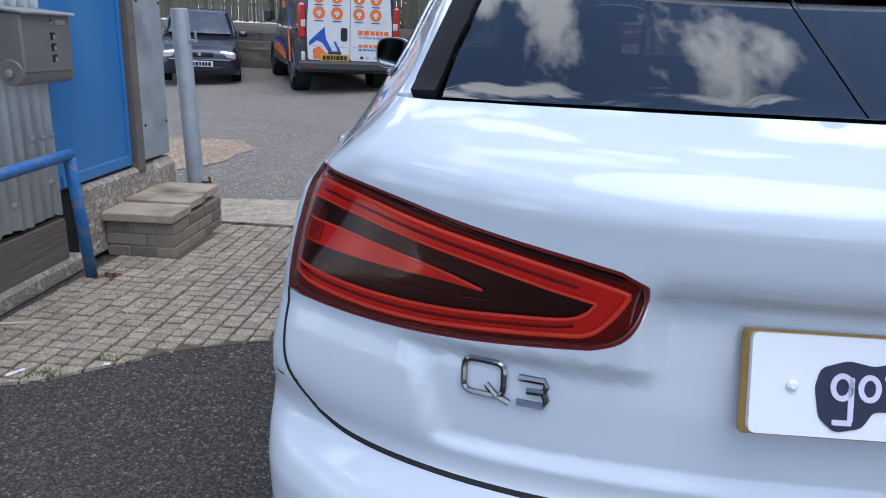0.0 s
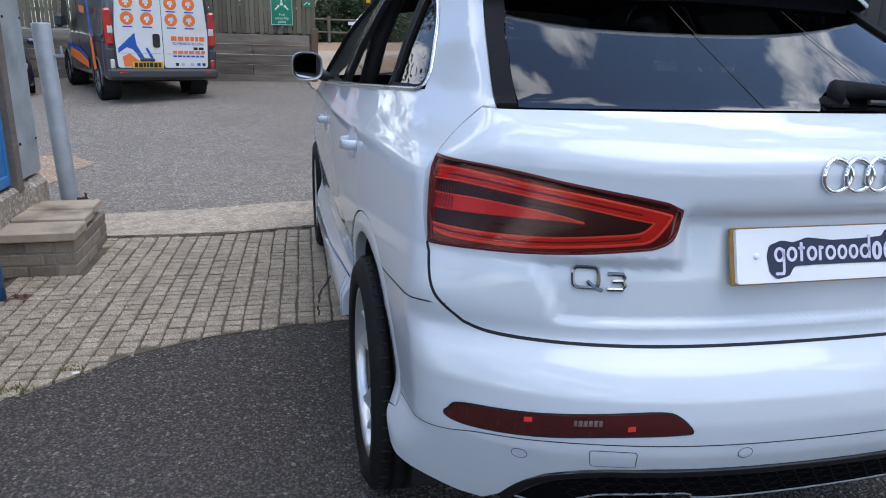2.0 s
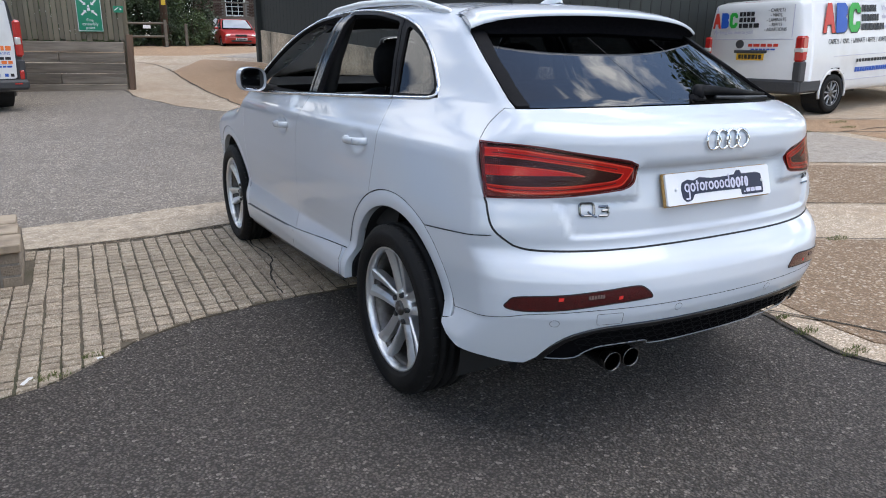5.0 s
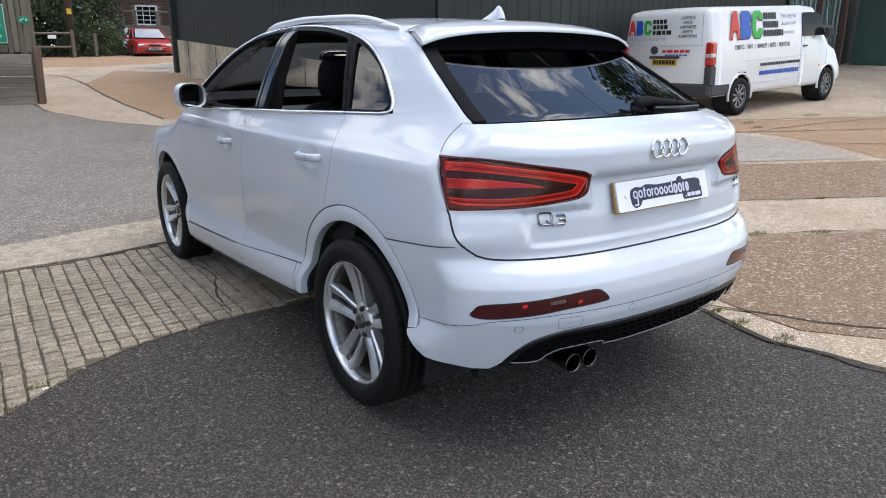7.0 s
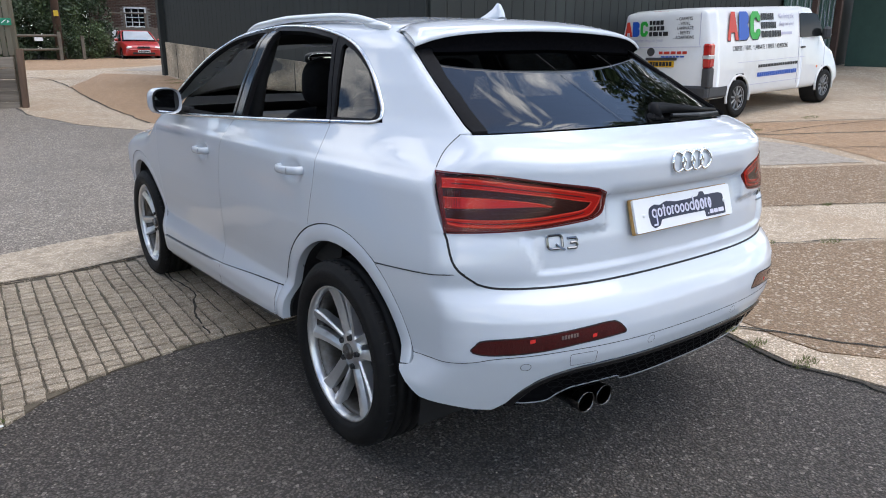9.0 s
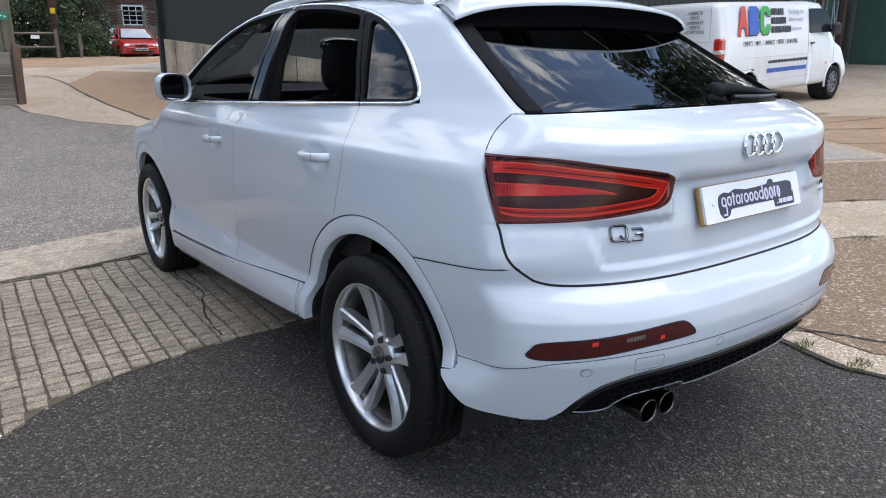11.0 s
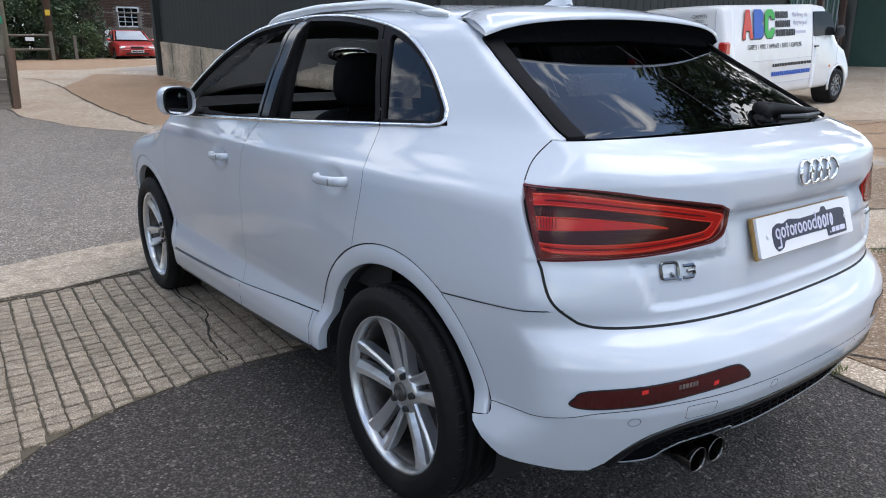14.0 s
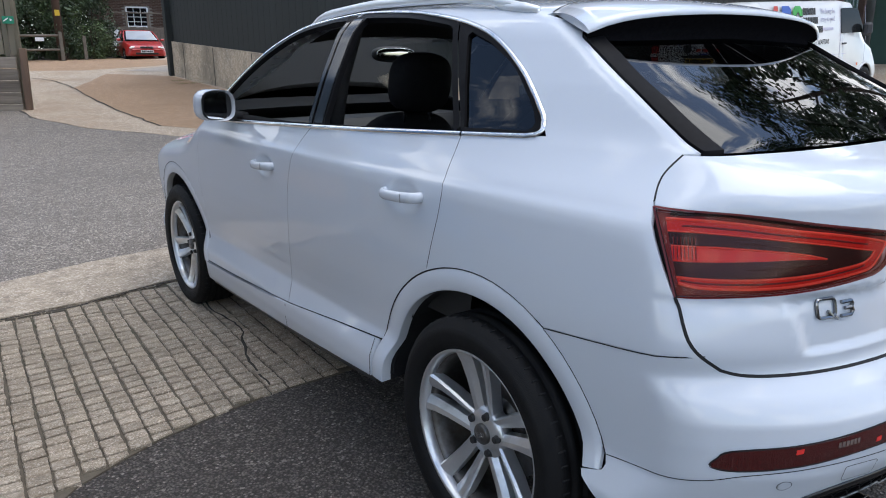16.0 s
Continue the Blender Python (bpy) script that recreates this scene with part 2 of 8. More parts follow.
# ---------------------------------------------------------------- surfaces
M_PAINT = mat("white_car_paint", (0.595, 0.63, 0.675), 0.6, 0.0, (0.585, 0.62, 0.665), 900, 2, coat=1.0, spec=0.0, coat_ior=1.62)
M_PAINT.node_tree.nodes["Principled BSDF"].inputs["Coat Roughness"].default_value = 0.035
M_BADGE = mat("smoked_chrome_badge", (0.24, 0.245, 0.25), 0.14, 1.0, (0.18, 0.185, 0.19), 30, 3)
M_GAP = plain("dark_shut_gap", (0.010, 0.010, 0.011), 0.8)
M_BLACK = mat("black_trim_plastic", (0.018, 0.018, 0.019), 0.45, 0, (0.026, 0.026, 0.027), 60, 4, bump=0.05, bump_scale=700)
M_GLOSSBLACK = plain("gloss_black_pillar", (0.006, 0.006, 0.007), 0.14)
M_CHROME = mat("polished_chrome", (0.86, 0.87, 0.88), 0.07, 1.0, (0.80, 0.81, 0.82), 30, 3)
M_BRIGHT = mat("satin_bright_trim", (0.80, 0.81, 0.82), 0.20, 1.0, (0.74, 0.75, 0.76), 50, 3)
M_ALLOY = mat("silver_alloy_paint", (0.74, 0.75, 0.76), 0.30, 0.80, (0.68, 0.69, 0.70), 300, 3, coat=0.35, big=(0.36, 0.35, 0.33), big_scale=6, big_mix=0.1)
M_TYRE = mat("tyre_rubber", (0.007, 0.007, 0.0075), 0.7, 0, (0.011, 0.0108, 0.0105), 25, 6, bump=0.15, bump_scale=300, big=(0.016, 0.015, 0.014), big_scale=4, big_mix=0.1, spec=0.2)
M_GLASS_DARK = pane("privacy_glass", (0.10, 0.105, 0.11), 1.85)
M_GLASS_QUARTER = pane("tinted_quarter_glass", (0.14, 0.145, 0.15), 1.6)
M_GLASS = pane("clear_glass", (0.84, 0.87, 0.86), 1.10)
M_FRAME = mat("satin_black_window_frame", (0.007, 0.007, 0.008), 0.5, 0, (0.010, 0.010, 0.011), 60, 3, spec=0.06)
M_RED_LENS = pane("red_lamp_lens", (1.0, 0.62, 0.56), 1.33)
M_LAMP_DARK = plain("dark_lamp_housing", (0.012, 0.006, 0.008), 0.30)
M_LAMP_RIM = plain("dark_red_lamp_border", (0.16, 0.010, 0.012), 0.3)
M_LAMP_RED = mat("red_light_guide", (1.0, 0.19, 0.13), 0.2, 0, (1.0, 0.15, 0.10), 60, 3, coat=0.5)
M_LAMP_DEEP = mat("deep_red_reflector", (0.82, 0.048, 0.038), 0.25, 0, (0.68, 0.038, 0.030), 200, 2, coat=0.5)
M_UNDER = mat("matt_black_spoiler_face", (0.005, 0.005, 0.006), 0.9, 0, (0.008, 0.008, 0.009), 80, 4, spec=0.0)
M_LAMP_CLEAR = mat("pale_reflector", (0.42, 0.36, 0.33), 0.2, 0.6, (0.25, 0.2, 0.18), 60, 2)
M_SEAT = mat("dark_seat_leather", (0.009, 0.009, 0.010), 0.6, 0, (0.014, 0.014, 0.015), 30, 5, bump=0.02, bump_scale=400, spec=0.05)
M_DASH = mat("dark_dashboard_plastic", (0.022, 0.022, 0.022), 0.6, 0, (0.016, 0.016, 0.016), 200, 3)
M_LINING = mat("black_headlining", (0.020, 0.020, 0.021), 0.9, 0, (0.028, 0.028, 0.029), 200, 3, spec=0.1)
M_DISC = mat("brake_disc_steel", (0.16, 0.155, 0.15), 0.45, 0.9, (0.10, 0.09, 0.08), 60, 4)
M_PLATE = mat("white_show_plate", (0.82, 0.82, 0.83), 0.3, 0, (0.80, 0.80, 0.81), 30, 3)
M_PLATE_EDGE = mat("yellow_plate_backing", (0.40, 0.235, 0.07), 0.4, 0, (0.30, 0.16, 0.03), 40, 4)
M_NAVY = plain("navy_print", (0.010, 0.014, 0.045), 0.4)
M_PRINT_WHITE = plain("pale_lilac_print", (0.70, 0.68, 0.80), 0.4)
M_FOG_RED = mat("dark_red_reflector", (0.075, 0.004, 0.004), 0.18, 0, (0.04, 0.002, 0.002), 250, 2, coat=1.0)
M_RAIL = mat("satin_rail_aluminium", (0.82, 0.83, 0.83), 0.42, 0.6, (0.78, 0.79, 0.79), 60, 3)
M_PIPE = mat("dark_tailpipe_steel", (0.16, 0.155, 0.15), 0.2, 1.0, (0.10, 0.097, 0.094), 30, 4)
M_LIP = mat("dull_grey_lip", (0.30, 0.31, 0.32), 0.4, 0.5, (0.24, 0.25, 0.26), 60, 3)

# ---------------------------------------------------------------- the white car's skin
# Its rear is at y = 0, it faces +y, x = 0 is its middle. The skin is where skin() is zero.
def curve_table(knots, lo, hi, soft):
    t = np.linspace(lo, hi, 900)
    k = np.array(knots, float)
    v = np.interp(t, k[:, 0], k[:, 1])
    s = max(1, int(soft / (hi - lo) * 900))
    g = np.exp(-0.5 * (np.arange(-3 * s, 3 * s + 1) / s) ** 2)
    v = np.convolve(np.pad(v, 3 * s, mode="edge"), g / g.sum(), mode="valid")
    return lambda q: np.interp(q, t, v)


half_width = curve_table([(0.15, 0.80), (0.22, 0.858), (0.30, 0.883), (0.37, 0.893), (0.42, 0.892), (0.505, 0.860), (0.56, 0.864), (0.66, 0.877), (0.78, 0.887),
                          (0.90, 0.890), (1.0, 0.891), (1.035, 0.887), (1.048, 0.877), (1.10, 0.856), (1.16, 0.838), (1.30, 0.772), (1.42, 0.705), (1.52, 0.645), (1.60, 0.57), (1.75, 0.42)], 0, 2, 0.008)
rear_taper = curve_table([(0.3, 0.009), (0.55, 0.009), (0.8, 0.014), (1.0, 0.024), (1.06, 0.028), (1.17, 0.056), (1.42, 0.066), (1.6, 0.068)], 0, 2, 0.03)
rear_line = curve_table([(0.15, 0.30), (0.24, 0.20), (0.30, 0.13), (0.40, 0.080), (0.47, 0.050), (0.53, 0.026), (0.60, 0.018), (0.655, 0.025), (0.695, 0.050), (0.72, 0.080), (0.737, 0.098),
                         (0.755, 0.102), (0.78, 0.100), (0.86, 0.102), (0.965, 0.124), (0.986, 0.126), (0.993, 0.108), (1.0, 0.104), (1.03, 0.100), (1.075, 0.098), (1.10, 0.108), (1.13, 0.150), (1.155, 0.215),
                         (1.175, 0.29), (1.25, 0.44), (1.34, 0.62), (1.42, 0.77), (1.50, 0.93), (1.6, 1.15)], 0, 2, 0.008)
rear_lamp = curve_table([(0.3, 0.0), (0.80, 0.101), (0.86, 0.103), (0.93, 0.104), (1.0, 0.1025), (1.075, 0.098)], 0, 2, 0.012)
rear_bow = curve_table([(0.3, 0.40), (0.6, 0.41), (0.72, 0.36), (0.8, 0.30), (0.95, 0.42), (1.06, 0.62), (1.12, 0.60), (1.17, 0.5), (1.42, 0.35), (1.6, 0.3)], 0, 2, 0.02)
roof_line = curve_table([(0.0, 1.40), (0.70, 1.50), (0.95, 1.532), (1.4, 1.562), (1.9, 1.572), (2.3, 1.552), (2.55, 1.49), (2.9, 1.30), (3.2, 1.125), (3.32, 1.085), (3.8, 1.02), (4.1, 0.94), (4.3, 0.76), (4.4, 0.5)], 0, 5, 0.05)
front_line = curve_table([(0.2, 4.24), (0.4, 4.36), (0.7, 4.38), (0.85, 4.33), (0.95, 4.2), (1.0, 4.1), (1.2, 4.0), (1.8, 3.9)], 0, 2, 0.02)


def smax(a, b, r):
    h = np.maximum(r - np.abs(a - b), 0) / r
    return np.maximum(a, b) + h * h * r * 0.25


def step01(t):
    t = np.clip(t, 0, 1)
    return t * t * (3 - 2 * t)


def skin(x, y, z):
    ax = np.abs(x)
    back = np.maximum(2.2 - y, 0)
    fore = np.maximum(y - 2.9, 0)
    side = ax - (half_width(z) - rear_taper(z) * back ** 2 - 0.018 * fore ** 2 - 0.10 * np.maximum(y - 3.7, 0) ** 2)
    for hy, hz in ((1.225, 0.980), (2.20, 0.955)):
        side = side + 0.013 * np.exp(-(((y - hy) / 0.07) ** 2 + ((z - hz) / 0.040) ** 2) ** 2)
    inlet = step01((ax - 0.33) / 0.05) * step01((z - 0.885) / 0.025) * step01((1.075 - z) / 0.02)
    well = step01((0.60 + 0.35 * (z - 0.78) - ax) / 0.04) * step01((z - 0.768) / 0.022) * step01((1.02 - z) / 0.04) * (1 - inlet)
    rear = 0.013 * well + (rear_line(z) * (1 - inlet) + rear_lamp(z) * inlet + 0.10 * ax ** 2 + rear_bow(z) * ax ** 4) - y
    front = y - (front_line(z) - 0.12 * ax ** 2 - 0.5 * ax ** 4)
    top = z - (roof_line(y) - 0.10 * ax ** 2 - 0.12 * ax ** 4)
    f = smax(side, rear, 0.045)
    f = smax(f, front, 0.10)
    tight = (1 - step01((y - 1.0) / 0.25)) * (1 - step01((ax - 0.44) / 0.12))      # the tail glass runs straight up to the spoiler
    return smax(f, top, 0.07 - 0.05 * tight)


def shoot(o, d, far=2.6):
    """Where rays from inside leave the skin."""
    lo, hi = np.zeros(len(o)), np.full(len(o), far)
    for _ in range(34):
        m = (lo + hi) / 2
        p = o + d * m[:, None]
        inside = skin(p[:, 0], p[:, 1], p[:, 2]) < 0
        lo, hi = np.where(inside, m, lo), np.where(inside, hi, m)
    return o + d * ((lo + hi) / 2)[:, None]


def skin_normal(p):
    e = 0.0015
    g = np.stack([skin(p[:, 0] + e * (k == 0), p[:, 1] + e * (k == 1), p[:, 2] + e * (k == 2)) - skin(p[:, 0] - e * (k == 0), p[:, 1] - e * (k == 1), p[:, 2] - e * (k == 2)) for k in range(3)], 1)
    return g / np.maximum(np.linalg.norm(g, axis=1, keepdims=True), 1e-9)


PIVOT, SPAN = 1.1, 0.9


def lift(dom, uv):
    """Points of a flat domain on the skin: side (y, z), wrap (angle round the tail, z), top (x, y)."""
    uv = np.atleast_2d(np.array(uv, float))
    n = len(uv)
    o, d = np.zeros((n, 3)), np.zeros((n, 3))
    if dom == "side":
        o[:, 1:], d[:, 0] = uv, -1
    elif dom == "wrap":
        a = uv[:, 0] / SPAN
        o[:, 1], o[:, 2] = PIVOT, uv[:, 1]
        d[:, 0], d[:, 1] = -np.sin(a), -np.cos(a)
    else:
        o[:, 0], o[:, 1], o[:, 2], d[:, 2] = uv[:, 0], uv[:, 1], 0.9, 1
    return shoot(o, d)


def by_x(x, z):
    """The wrap coordinate of the tail's point at this x (to the left: plus)."""
    o = np.array([[-x, 1.0, z]])
    p = shoot(o, np.array([[0.0, -1.0, 0.0]]))[0]
    return SPAN * math.atan2(-p[0], PIVOT - p[1]), z


def by_y(y, z):
    """The wrap coordinate of the left side's point at this y."""
    p = lift("side", [(y, z)])[0]
    return SPAN * math.atan2(-p[0], PIVOT - p[1]), z


def panel(name, poly, dom, material, parent, label="", step=0.02, gap=0.002, out=0.0, skirt=0.022, flip=False, both=False):
    """A sheet on the skin inside the outline, with its edge turned in. out: metres proud of the skin. both: also its mirror image, in the same mesh."""
    if gap:
        poly = offset_poly(poly, gap)
    if both:
        poly = [(0.0 if abs(p[0]) < 0.005 else p[0], p[1]) for p in poly]
    pts, faces = cut_grid(poly, step)
    P = lift(dom, pts)
    N = skin_normal(P)
    if dom == "side":
        faces = [f[::-1] for f in faces]
    elif dom == "wrap":
        faces = [f[::-1] for f in faces]
    P = P + N * out
    V, NN, F = [P], [N], list(faces)
    count = {}
    for f in faces:
        for a, b in zip(f, f[1:] + f[:1]):
            count[a, b] = 1
    edge = [e for e in count if (e[1], e[0]) not in count and not (both and pts[e[0]][0] == 0.0 and pts[e[1]][0] == 0.0)]
    if skirt and edge:
        ids = sorted({i for e in edge for i in e})
        at = {v: k for k, v in enumerate(ids)}
        m, base = len(ids), len(P)
        cen = P.mean(0)
        E = P[ids]
        side_n = E - cen
        side_n /= np.maximum(np.linalg.norm(side_n, axis=1, keepdims=True), 1e-9)
        bend = N[ids] * 0.75 + side_n * 0.66
        bend /= np.linalg.norm(bend, axis=1, keepdims=True)
        V += [E - N[ids] * 0.0, E - N[ids] * skirt]
        NN += [bend, side_n]
        for a, b in edge:
            F.append((base + at[a], base + m + at[a], base + m + at[b], base + at[b]))
    V, NN = np.concatenate(V), np.concatenate(NN)
    if both:
        k = len(V)
        V = np.concatenate([V, V * (-1, 1, 1)])
        NN = np.concatenate([NN, NN * (-1, 1, 1)])
        F = F + [tuple(i + k for i in f[::-1]) for f in F]
    if flip:
        V, NN, F = V * (-1, 1, 1), NN * (-1, 1, 1), [f[::-1] for f in F]
    return part(name, (V, F, NN), material, parent, label)


def pair(name, poly, dom, material, parent, label="", **kw):
    """The panel on the left and its twin on the right."""
    return [panel(name, poly, dom, material, parent, label, flip=f, **kw) for f in (False, True)]


def ribbon(name, uv, dom, width, material, parent, out=0.001, flip=False, label="", height=0.0):
    """A narrow strip along a line on the skin; height gives it a rounded back."""
    P = lift(dom, uv)
    N = skin_normal(P)
    T = np.gradient(P, axis=0)
    S = np.cross(N, T)
    S /= np.maximum(np.linalg.norm(S, axis=1, keepdims=True), 1e-9)
    rows = ((-0.5, 0.0), (-0.4, 0.6), (0.0, 1.0), (0.4, 0.6), (0.5, 0.0)) if height else ((-0.5, 0.0), (0.5, 0.0))
    V = np.concatenate([P + S * width * a + N * (out + height * h) for a, h in rows])
    n, F = len(P), []
    for k in range(len(rows) - 1):
        for i in range(n - 1):
            F.append((k * n + i, k * n + i + 1, (k + 1) * n + i + 1, (k + 1) * n + i))
    if flip:
        V, F = V * (-1, 1, 1), [f[::-1] for f in F]
    return part(name, (V, F), material, parent, label, smooth=bool(height))

# ---------------------------------------------------------------- the white car
car = thing("car", "glossy white compact SUV with two side windows down", "car")
HUB_R, HUB_F, HUB_Z = 0.898, 3.505, 0.344


def arc(cy, cz, r, a0, a1, n=14):
    return [(cy + r * math.cos(radians(a0 + (a1 - a0) * i / n)), cz + r * math.sin(radians(a0 + (a1 - a0) * i / n))) for i in range(n + 1)]


# lines shared by neighbouring panels, as (y, z) of the side
HUB_A = HUB_R + 0.014                                           # middle of the rear arch
C_SEAM = spline([(1.075, 1.160), (1.068, 1.09), (1.058, 1.04), (1.052, 1.01), (1.062, 0.95), (1.088, 0.86), (1.109, 0.781)], 5)
B_SEAM = spline([(1.850, 1.134), (1.905, 1.08), (1.945, 1.01), (1.982, 0.922), (2.005, 0.84), (2.022, 0.73), (2.05, 0.61), (2.066, 0.51), (2.045, 0.42)], 5)
FLARE_R = arc(HUB_A, HUB_Z, 0.478, 16.5, 66)                    # door side of the rear arch, upwards from the sill
FLARE_Q = arc(HUB_A, HUB_Z, 0.478, 66, 123, 12)                 # over the top to the bumper seam
FLARE_B = arc(HUB_A, HUB_Z, 0.4762, 123, 161, 8)
FLARE_F = arc(HUB_F, HUB_Z, 0.475, 171, 20, 24)
DLO_TOP = spline([(0.812, 1.192), (0.838, 1.228), (0.965, 1.338), (1.14, 1.434), (1.36, 1.486), (1.65, 1.516), (2.0, 1.520), (2.36, 1.472), (2.68, 1.306), (2.98, 1.10)], 6)
BELT = [(0.80, 1.178), (0.93, 1.170), (1.85, 1.130), (2.98, 1.085)]
GATE_SIDE = spline([(0.44, 1.165), (0.455, 1.12), (0.428, 1.06), (0.338, 0.902), (0.30, 0.82), (0.268, 0.768)], 6)  # tailgate edge on the corner
SILL_TOP = [(1.370, 0.480), (1.66, 0.456), (2.045, 0.42), (2.65, 0.385), (3.02, 0.37)]

# quarter panel with the rear roof pillar, in the wrap domain
Q = [by_y(*p) for p in GATE_SIDE]
Q += [by_y(*p) for p in spline([(0.272, 0.79), (0.45, 0.768), (0.652, 0.748)], 4)]
Q += [by_y(*p) for p in FLARE_Q[::-1]][1:]
Q += [by_y(*p) for p in C_SEAM[::-1]]
FIN_W = [by_x(x, z) for x, z in spline([(0.650, 1.168), (0.608, 1.30), (0.566, 1.415)], 5)]
dlo_back = [p for p in DLO_TOP if 1.19 <= p[1] and p[0] < 1.06]
quarter = Q + [by_y(*p) for p in [(0.80, 1.178)] + dlo_back + [(1.06, 1.392), (1.06, 1.494), (0.98, 1.478), (0.88, 1.45)]] + FIN_W[::-1]
pair("quarter_panel", quarter, "wrap", M_PAINT, car, step=0.018, gap=0.0015)
pair("roof_pillar_top", [(1.05, 1.387)] + [p for p in DLO_TOP if 1.06 <= p[0] < 1.32] + [(1.32, 1.512), (1.16, 1.506), (1.05, 1.494)], "side", M_PAINT, car, step=0.018, gap=0.0, out=-0.0008)

# doors
rear_door = FLARE_R + C_SEAM[::-1][1:] + B_SEAM + [(1.66, 0.456)]
front_door = B_SEAM[::-1] + spline([(2.98, 1.085), (3.02, 1.0), (3.06, 0.8), (3.06, 0.6), (3.02, 0.371)], 5) + [(2.65, 0.386)]
wing = spline([(2.98, 1.085), (3.02, 1.0), (3.06, 0.8), (3.06, 0.6), (3.02, 0.40)], 5) + FLARE_F + [(4.0, 0.5), (4.12, 0.72), (4.05, 0.90), (3.7, 0.985), (3.3, 1.05)]
doors = {}
for nm, poly in (("rear_door", rear_door), ("front_door", front_door), ("front_wing", wing)):
    doors[nm] = pair(nm, poly, "side", M_PAINT, car, step=0.018, gap=0.0018)
sill = [(1.388, 0.478)] + SILL_TOP[1:] + [(3.04, 0.275), (2.07, 0.315), (1.396, 0.352)]
pair("sill", sill, "side", M_PAINT, car, step=0.02, gap=0.0015, out=0.014)
sill_low = [(1.39, 0.350), (2.07, 0.313), (3.04, 0.273), (3.04, 0.240), (2.07, 0.280), (1.39, 0.322)]
pair("sill_edge", sill_low, "side", M_BLACK, car, step=0.03, gap=0.001)

# arch flares
for cy, a0, a1, nm in ((HUB_A, 1.5, 165.2, "rear_arch_flare"), (HUB_F, 5, 178.5, "front_arch_flare")):
    rows = ((0.4752, -0.012), (0.4750, -0.0026), (0.4745, -0.0014), (0.4735, -0.0008), (0.445, 0.0006), (0.418, 0.0002), (0.4155, -0.0006), (0.4142, -0.0020), (0.4138, -0.0032))
    inner = ((0.4138, -0.0032), (0.4136, -0.018), (0.4134, -0.034))
    deep = ((0.4134, -0.034), (0.4145, -0.07), (0.416, -0.14))
    for f, nm, rows in ((False, nm, rows), (True, nm, rows), (False, "arch_return", inner), (True, "arch_return", inner), (False, "arch_liner_edge", deep), (True, "arch_liner_edge", deep)):
        V, F, k = [], [], len(rows)
        for i in range(49):
            a = radians(a0 + (a1 - a0) * (i / 48))
            end = step01((i - 44) / 4.0) if cy == HUB_A else 0.0           # the rear end is rounded off
            proud = 0.014 * (1 - float(step01((a0 + (a1 - a0) * i / 48 - 13) / 9))) if cy == HUB_A else 0.0   # flush with the sill
            for r, o in rows:
                o = o + proud
                r2 = min(r, 0.4752 - 0.014 * float(end) ** 2)
                V.append(((cy + r2 * math.cos(a), HUB_Z + r2 * math.sin(a)), o))
        P = lift("side", [v[0] for v in V])
        P = P + skin_normal(P) * (1, 0.2, 0.2) * np.array([v[1] for v in V])[:, None]
        for i in range(48):
            for j in range(k - 1):
                F.append((i * k + j, i * k + j + 1, (i + 1) * k + j + 1, (i + 1) * k + j))
        if f:
            P, F = P * (-1, 1, 1), [q[::-1] for q in F]
        part(nm, (P, F), M_GAP if rows is deep else M_PAINT, car, smooth=True)

# tailgate
LAMP_TOP = [by_y(0.432, 1.068)] + [by_x(x, z) for x, z in ((0.72, 1.066), (0.645, 1.058), (0.575, 1.046), (0.453, 1.027), (0.384, 1.014))]
LAMP_END = [by_x(x, z) for x, z in ((0.367, 1.003), (0.364, 0.985), (0.373, 0.958), (0.390, 0.938), (0.418, 0.927))]
LAMP_LOW = [by_x(x, z) for x, z in ((0.55, 0.914), (0.66, 0.907))] + [by_y(0.338, 0.902)]
lamp_poly = spline(LAMP_TOP, 4)[:-1] + spline(LAMP_END, 4)[:-1] + spline([LAMP_END[-1]] + LAMP_LOW, 4)
gate_left = [by_y(*p) for p in GATE_SIDE if p[1] > 1.07]
gate_low = [by_y(*p) for p in GATE_SIDE if p[1] < 0.90]
gate_bottom = [by_x(x, z) for x, z in spline([(0.745, 0.755), (0.70, 0.742), (0.6, 0.737), (0.4, 0.735), (0.2, 0.735), (0.0, 0.735)], 8)]
gate_half = [(0.0, 1.172)] + [by_x(x, z) for x, z in ((0.2, 1.172), (0.4, 1.171), (0.55, 1.169))] + gate_left + lamp_poly + gate_low + gate_bottom
panel("tailgate", gate_half, "wrap", M_PAINT, car, "white tailgate with a crease above the plate", step=0.014, gap=0.002, both=True)

# rear bumper
bump_top = gate_bottom[::-1] + [by_y(0.268, 0.768)] + [by_y(*p) for p in spline([(0.272, 0.788), (0.45, 0.766), (0.652, 0.746)], 4)]
bump_side = [by_y(*p) for p in FLARE_B] + [by_y(0.4555, 0.480), by_y(0.4605, 0.4665), by_y(0.482, 0.457), by_y(0.514, 0.447), by_y(0.506, 0.43), by_y(0.465, 0.402), by_y(0.40, 0.376), by_y(0.33, 0.360)]
bump_low = [by_x(x, z) for x, z in ((0.74, 0.345), (0.69, 0.343), (0.66, 0.372), (0.645, 0.405), (0.62, 0.438), (0.58, 0.468), (0.5, 0.490), (0.4, 0.495), (0.22, 0.492), (0.0, 0.490))]
bumper = panel("rear_bumper", bump_top + bump_side + bump_low, "wrap", M_PAINT, car, "white rear bumper with parking sensors", step=0.016, gap=0.0018, both=True)
